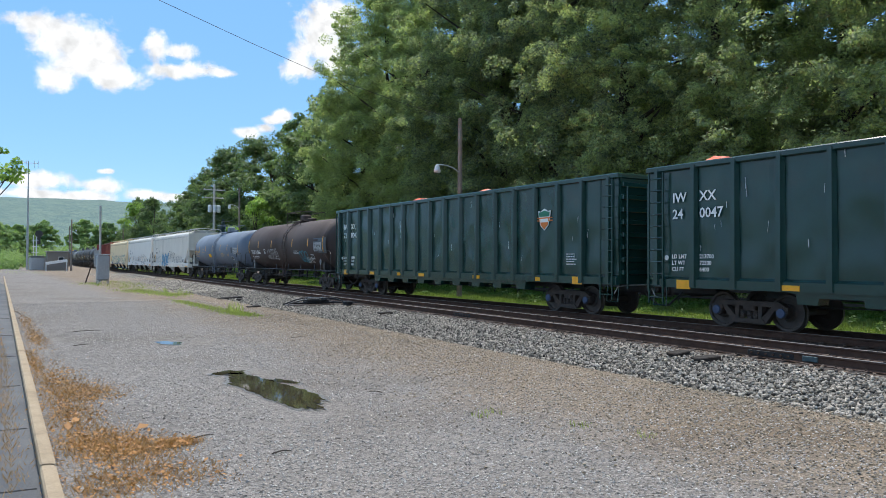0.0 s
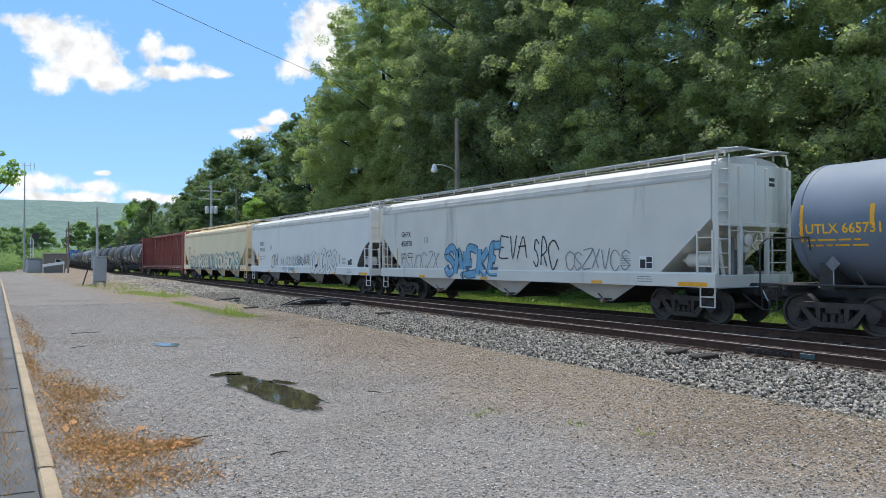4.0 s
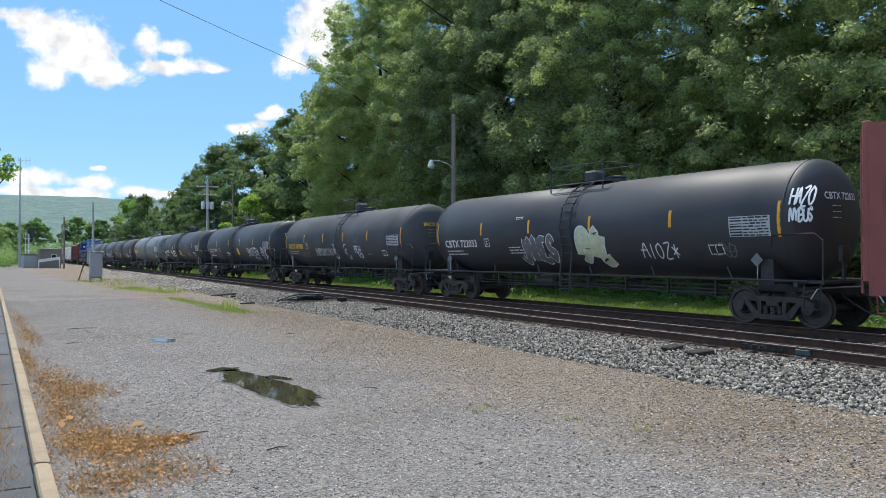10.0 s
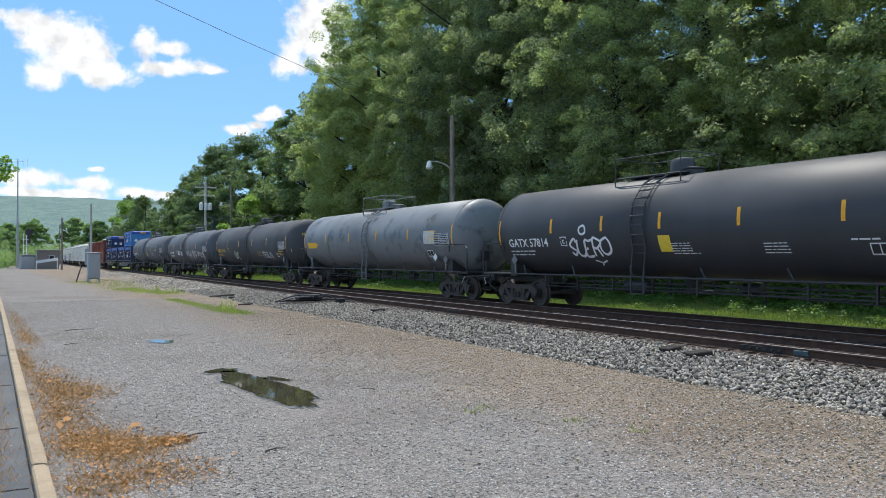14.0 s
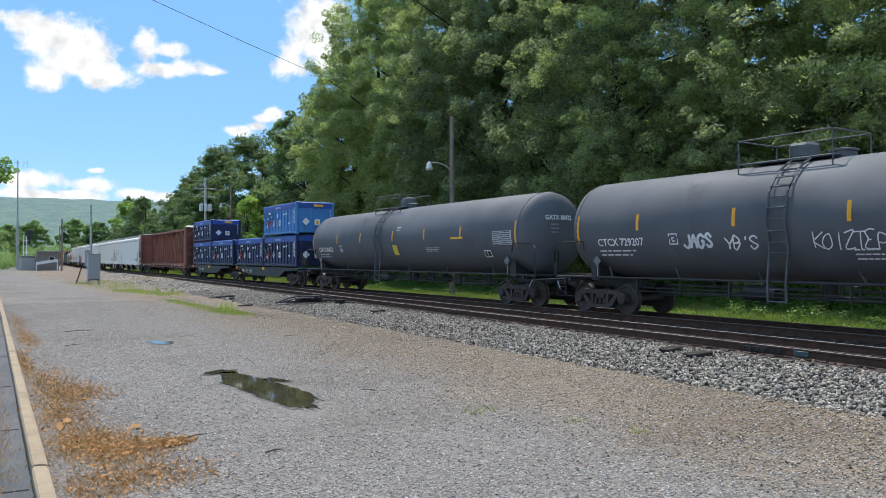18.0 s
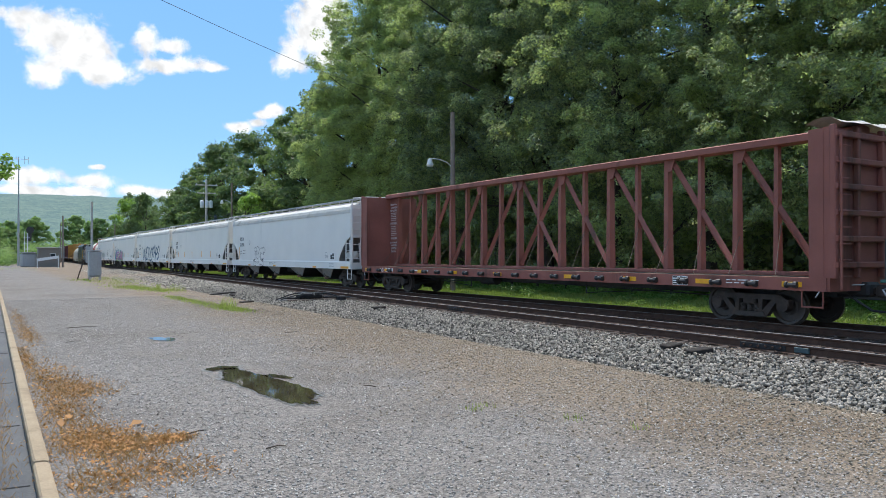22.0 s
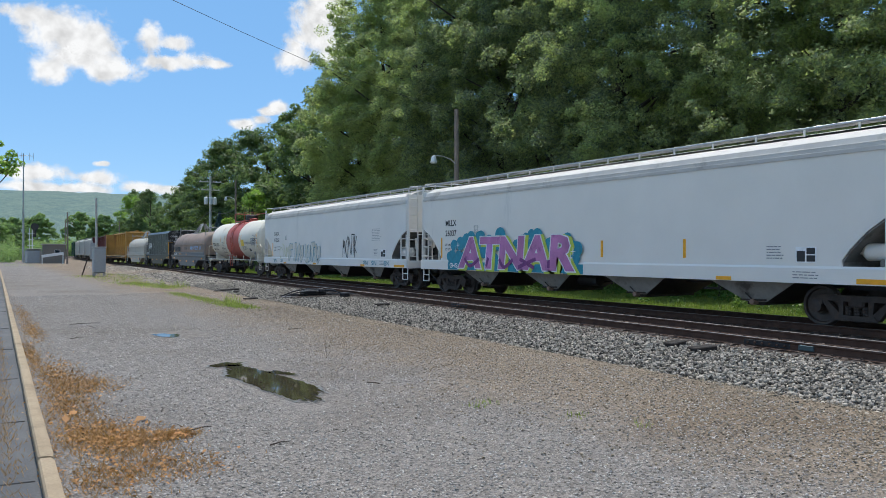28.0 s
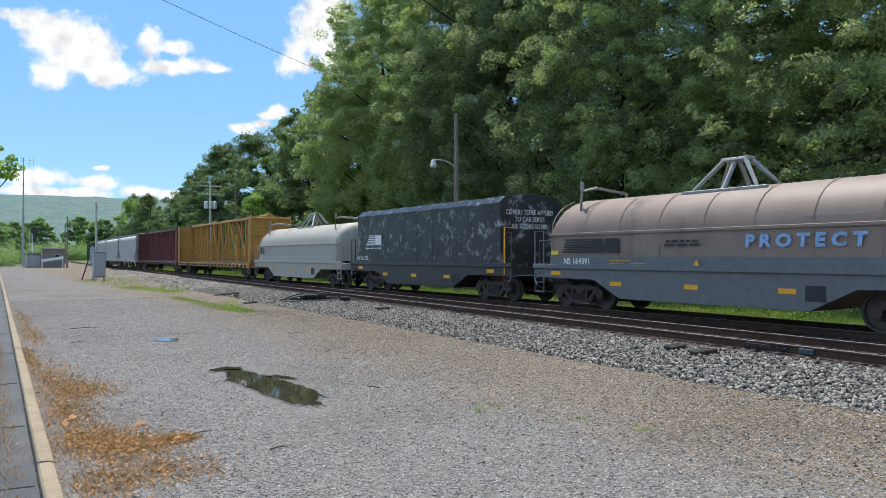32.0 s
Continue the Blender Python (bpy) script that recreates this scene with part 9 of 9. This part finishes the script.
def blades(name, pts, h, w, ma, label, seed, category="grass", lean=0.35):
    """Grass blades, one narrow triangle each, at ground points."""
    rng = np.random.default_rng(seed)
    n = len(pts)
    a = rng.uniform(0, 2 * np.pi, n)
    hh = h * rng.uniform(0.5, 1.3, n)
    s = np.stack([np.cos(a), np.sin(a), np.zeros(n)], 1) * (w * rng.uniform(0.6, 1.3, n))[:, None]
    b = rng.uniform(0, 2 * np.pi, n)
    tip = pts + np.stack([np.cos(b) * lean * hh, np.sin(b) * lean * hh, hh], 1)
    v = np.stack([pts - s, pts + s, tip], 1).reshape(-1, 3)
    return thing(name, quick_mesh(name, v, np.arange(3 * n).reshape(-1, 3), ma), ma, label, category, kind="stuff")


M_GRASS = leaf_material("verge_grass", (0.11, 0.165, 0.035), (0.22, 0.275, 0.075), 0.4)
M_DRY = leaf_material("dry_grass", (0.2, 0.11, 0.05), (0.45, 0.26, 0.115), 0.2, 0.8)
M_DEAD_LEAF = leaf_material("fallen_leaves", (0.13, 0.07, 0.04), (0.52, 0.26, 0.095), 0.15, 0.7)
M_WEED = leaf_material("lot_weeds", (0.17, 0.22, 0.05), (0.33, 0.38, 0.12), 0.4)

gr = np.random.default_rng(3)
n_ = 80000
gp = np.stack([20.1 + 7.6 * gr.uniform(0, 1, n_), 4 + 62 * gr.uniform(0, 1, n_) ** 1.35, np.full(n_, GRASS_Z - 0.01)], 1)
blades("verge_grass", gp, 0.14, 0.013, M_GRASS, "long green verge grass", 4)
n_ = 9000
gp = np.stack([20.3 + 6.8 * gr.uniform(0, 1, n_), 66 + 80 * gr.uniform(0, 1, n_), np.full(n_, GRASS_Z)], 1)
blades("verge_grass", gp, 0.26, 0.04, M_GRASS, "long green verge grass", 5)


def spots(rng, centres, n):
    """Points gathered round (x, y, spread in x, spread in y) centres."""
    c = np.array(centres)
    k = rng.integers(0, len(c), n)
    return np.stack([c[k, 0] + rng.normal(size=n) * c[k, 2], c[k, 1] + rng.normal(size=n) * c[k, 3], np.full(n, LOT_Z)], 1)


# green weeds at the lot's edge by the ballast
blades("lot_weeds", spots(gr, [(7.2, 53, 0.7, 4), (8.6, 57, 0.8, 5), (6.6, 61, 0.5, 2), (9.0, 64, 0.6, 4), (4.0, 120, 2.0, 9)], 1500), 0.1, 0.016, M_WEED, "thin weeds scattered round the cabinet", 16, "weeds")
blades("lot_weeds", spots(gr, [(7.6, 44, 0.45, 1.6), (8.1, 41, 0.35, 1.2), (7.4, 46.5, 0.5, 1.2)], 2000), 0.085, 0.012, M_WEED, "bright green weeds in the gravel", 6, "weeds")
blades("lot_weeds", spots(gr, [(7.2, 33, 0.16, 1.3), (7.2, 29.3, 0.22, 1.5), (7.25, 26, 0.24, 1.0), (7.35, 25.2, 0.2, 0.6)], 3800), 0.06, 0.009, M_WEED, "bright green weeds in the gravel", 7, "weeds")
blades("lot_weeds", spots(gr, [(8.6, 41, 0.12, 0.2), (8.2, 42.6, 0.08, 0.15), (8.9, 40.4, 0.14, 0.2), (7.3, 26.6, 0.09, 0.15), (7.5, 26.2, 0.12, 0.12)], 170), 0.36, 0.012, M_WEED, "tall green weed stalks", 8, "weeds")
for x, y in ((5.65, 6.4), (5.9, 5.7), (5.2, 7.5), (4.95, 7.4)):
    blades("weed_tuft", spots(gr, [(x, y, 0.06, 0.08)], 26), 0.06, 0.005, M_WEED, "small green weed tuft in the gravel", int(x * 100), "weeds")
# dry grass and fallen leaves along the kerb
dry = [(0.95, 19.5, 0.12, 1.2), (0.9, 12.0, 0.16, 1.2), (0.95, 11.6, 0.2, 1.0), (1.2, 11.3, 0.22, 0.4), (0.82, 9.7, 0.16, 0.7), (1.0, 7.95, 0.22, 0.42), (0.9, 8.2, 0.2, 0.4), (1.15, 7.8, 0.2, 0.34), (1.35, 7.7, 0.2, 0.22), (1.62, 7.75, 0.11, 0.08), (1.35, 6.7, 0.24, 0.26), (0.85, 6.6, 0.2, 0.34), (0.7, 15.0, 0.07, 1.2), (0.95, 24, 0.1, 3), (0.9, 10.0, 0.2, 2.6)]
blades("dry_grass", spots(gr, dry, 11500), 0.055, 0.004, M_DRY, "brown dried grass along the kerb", 9, "dry grass", 0.9)
blades("dry_grass", spots(gr, [(0.18, 9, 0.05, 3.0), (0.25, 16, 0.05, 4)], 1500), 0.05, 0.004, M_DRY, "brown dried grass between kerb and paving", 10, "dry grass", 0.8)
lp = spots(gr, dry, 3000)
lp[:, 2] += gr.uniform(0.006, 0.035, len(lp))
v_, f_ = leaves_at(gr, lp, unit(gr.normal(size=(len(lp), 3)) * 0.35 + np.array([0, 0, 1.0])), 0.042, 0.7)
thing("fallen_leaves", quick_mesh("fallen_leaves", v_, f_, M_DEAD_LEAF), M_DEAD_LEAF, "scattered brown and orange fallen leaves", "leaves", kind="stuff")
for x, y, s in ((1.44, 8.6, 0.17), (0.85, 9.3, 0.14), (1.36, 8.45, 0.13), (0.75, 9.0, 0.14), (1.66, 7.7, 0.12), (0.9, 12.3, 0.14)):
    lp = np.array([[x, y, LOT_Z + 0.03]])
    v_, f_ = leaves_at(gr, lp, np.array([[0.2, -0.3, 0.93]]), s, 0.5)
    thing("fallen_leaf", quick_mesh("fallen_leaf", v_, f_, M_DEAD_LEAF), M_DEAD_LEAF, "curled orange fallen leaf on the gravel", "leaf", "large fallen leaves")


# ---- stones ----
def stones(name, pts, size, ma, label, seed, flat=0.7):
    """Angular stones: jittered cubes, turned at random."""
    rng = np.random.default_rng(seed)
    n = len(pts)
    cube = np.array([(x, y, z) for z in (-1, 1) for y in (-1, 1) for x in (-1, 1)], float)
    v = cube[None] * rng.uniform(0.55, 1.0, (n, 8, 3))
    s = size * rng.uniform(0.55, 1.4, n)
    v *= (s[:, None] * np.stack([np.ones(n), rng.uniform(0.6, 1.0, n), rng.uniform(0.45, 0.85, n) * flat / 0.7], 1))[:, None, :] * 0.5
    ax = unit(rng.normal(size=(n, 3)))
    an = rng.uniform(-1.2, 1.2, n)
    k = np.zeros((n, 3, 3))
    k[:, 0, 1], k[:, 0, 2], k[:, 1, 0], k[:, 1, 2], k[:, 2, 0], k[:, 2, 1] = -ax[:, 2], ax[:, 1], ax[:, 2], -ax[:, 0], -ax[:, 1], ax[:, 0]
    rot = np.eye(3)[None] + np.sin(an)[:, None, None] * k + (1 - np.cos(an))[:, None, None] * (k @ k)
    v = np.einsum("nij,nkj->nki", rot, v) + pts[:, None, :]
    quad = np.array([(4, 5, 7, 6), (0, 1, 5, 4), (1, 3, 7, 5), (3, 2, 6, 7), (2, 0, 4, 6)])
    f = (np.arange(n)[:, None, None] * 8 + quad[None]).reshape(-1, 4)
    return thing(name, quick_mesh(name, v.reshape(-1, 3), f, ma), ma, label, "stones", kind="stuff")


def stone_material(name, a, b):
    ma = surface(name, (1, 1, 1), 0.85, tone=0.16, grain=25, fine=120, bump=0.2)
    t = ma.node_tree
    geo = t.nodes.new("ShaderNodeNewGeometry")
    mx = t.nodes.new("ShaderNodeMix")
    mx.data_type = "RGBA"
    mx.inputs[6].default_value, mx.inputs[7].default_value = (*a, 1), (*b, 1)
    t.links.new(geo.outputs["Random Per Island"], mx.inputs[0])
    sc = [n for n in t.nodes if n.bl_idname == "ShaderNodeVectorMath"][0]
    t.links.new(mx.outputs[2], sc.inputs[0])
    return ma


# range reaches near black to paint shadow contrast among the grey stones
M_BALLAST_STONE = stone_material("ballast_stones", (0.022, 0.02, 0.017), (0.45, 0.405, 0.345))
M_BROWN_STONE = stone_material("brown_stones", (0.13, 0.105, 0.078), (0.37, 0.3, 0.215))
M_PEBBLE = stone_material("lot_pebbles", (0.13, 0.118, 0.107), (0.5, 0.465, 0.43))

sr = np.random.default_rng(12)
n_ = 60000
yy = 2 + 44 * sr.uniform(0, 1, n_) ** 1.7
sid = np.array([siding(float(q)) for q in yy])
lo_ = 7.9 + 0.03 * np.maximum(0, yy - 12) + 0.25 * np.sin(yy * 1.3)
hi_ = sid - 1.28
u_ = sr.uniform(0, 1, n_)
bp = np.stack([lo_ + (hi_ - lo_) * u_ ** 0.9, yy, TIE_Z + sr.uniform(-0.04, 0.035, n_)], 1)
stones("ballast_stones", bp, 0.047, M_BALLAST_STONE, "loose pale grey ballast stones", 2)
n_ = 12000
yy = 44 + 62 * sr.uniform(0, 1, n_) ** 1.2
sid = np.array([siding(float(q)) for q in yy])
bp = np.stack([sid - 1.3 - 5.5 * sr.uniform(0, 1, n_) ** 1.2, yy, TIE_Z + sr.uniform(-0.02, 0.03, n_)], 1)
stones("ballast_stones", bp, 0.11, M_BALLAST_STONE, "loose grey ballast stones farther down the line", 6)
n_ = 9000
yy = 3 + 60 * sr.uniform(0, 1, n_) ** 1.4
bp = np.stack([np.array([siding(float(q)) for q in yy]) + sr.uniform(-1.3, 5.4, n_), yy, np.full(n_, TIE_Z - 0.005)], 1)
stones("track_stones", bp, 0.075, stone_material("oily_stones", (0.06, 0.045, 0.036), (0.19, 0.14, 0.11)), "oily brown stones between the rails", 3)
n_ = 30000
yy = 1.6 + 27 * sr.uniform(0, 1, n_) ** 1.6
xx = 7.9 + 0.03 * np.maximum(0, yy - 12) + 0.9 - 3.2 * np.abs(sr.normal(size=n_)) * 0.55
bp = np.stack([xx, yy, LOT_Z + sr.uniform(-0.008, 0.014, n_)], 1)
stones("shoulder_stones", bp[xx > 3.5], 0.024, M_BROWN_STONE, "brown dusty gravel at the foot of the ballast", 4, 0.45)
n_ = 70000
yy = 1.6 + 34 * sr.uniform(0, 1, n_) ** 1.7
bp = np.stack([0.75 + 7.6 * sr.uniform(0, 1, n_) ** 1.15, yy, np.zeros(n_)], 1)
bp[:, 2] = [lot_z(float(p), float(q)) + 0.003 for p, q in bp[:, :2]]
wet_ = [(abs(p - 3.42) < 0.45 and 8.2 < q < 12.6) or (abs(p - 3.66) < 0.6 and 16.5 < q < 18) for p, q in bp[:, :2]]
stones("lot_pebbles", bp[~np.array(wet_)], 0.021, M_PEBBLE, "fine grey gravel scattered over the lot", 5, 0.4)

# dark crumbs, twigs and bits of bark strewn over the lot
n_ = 1800
yy = 2.0 + 28 * sr.uniform(0, 1, n_) ** 1.7
bp = np.stack([sr.uniform(0.8, 7.6, n_), yy, np.full(n_, LOT_Z + 0.02)], 1)
v_, f_ = leaves_at(sr, bp, unit(sr.normal(size=(n_, 3)) * 0.3 + np.array([0, 0, 1.0])), 0.035, 0.45)
M_CRUMB = leaf_material("dark_crumbs", (0.035, 0.03, 0.026), (0.1, 0.08, 0.06), 0.0, 0.9)
thing("ground_litter", quick_mesh("ground_litter", v_, f_, M_CRUMB), M_CRUMB, "dark twigs and crumbs strewn over the gravel", "litter", kind="stuff")
for k, (x, y, ln, turn) in enumerate(((1.9, 7.9, 0.28, 0.3), (1.75, 9.1, 0.22, 1.4), (2.4, 6.9, 0.2, 0.1), (5.6, 13.4, 0.25, 0.8), (4.6, 9.4, 0.2, 2.2), (6.3, 17.0, 0.4, 0.2), (2.2, 21.0, 0.7, 0.1), (1.7, 17.6, 0.35, 0.5))):
    dx, dy = ln / 2 * math.cos(turn), ln / 2 * math.sin(turn)
    thing("twig", Geo().tube([(-dx, -dy, 0.012), (0.02, 0.015, 0.02), (dx, dy, 0.012)], [0.007, 0.006, 0.003], 5), M_BARK, "thin dark twig lying on the gravel", "twig", "twigs on the lot", m=pose(x, y, LOT_Z))


motions()
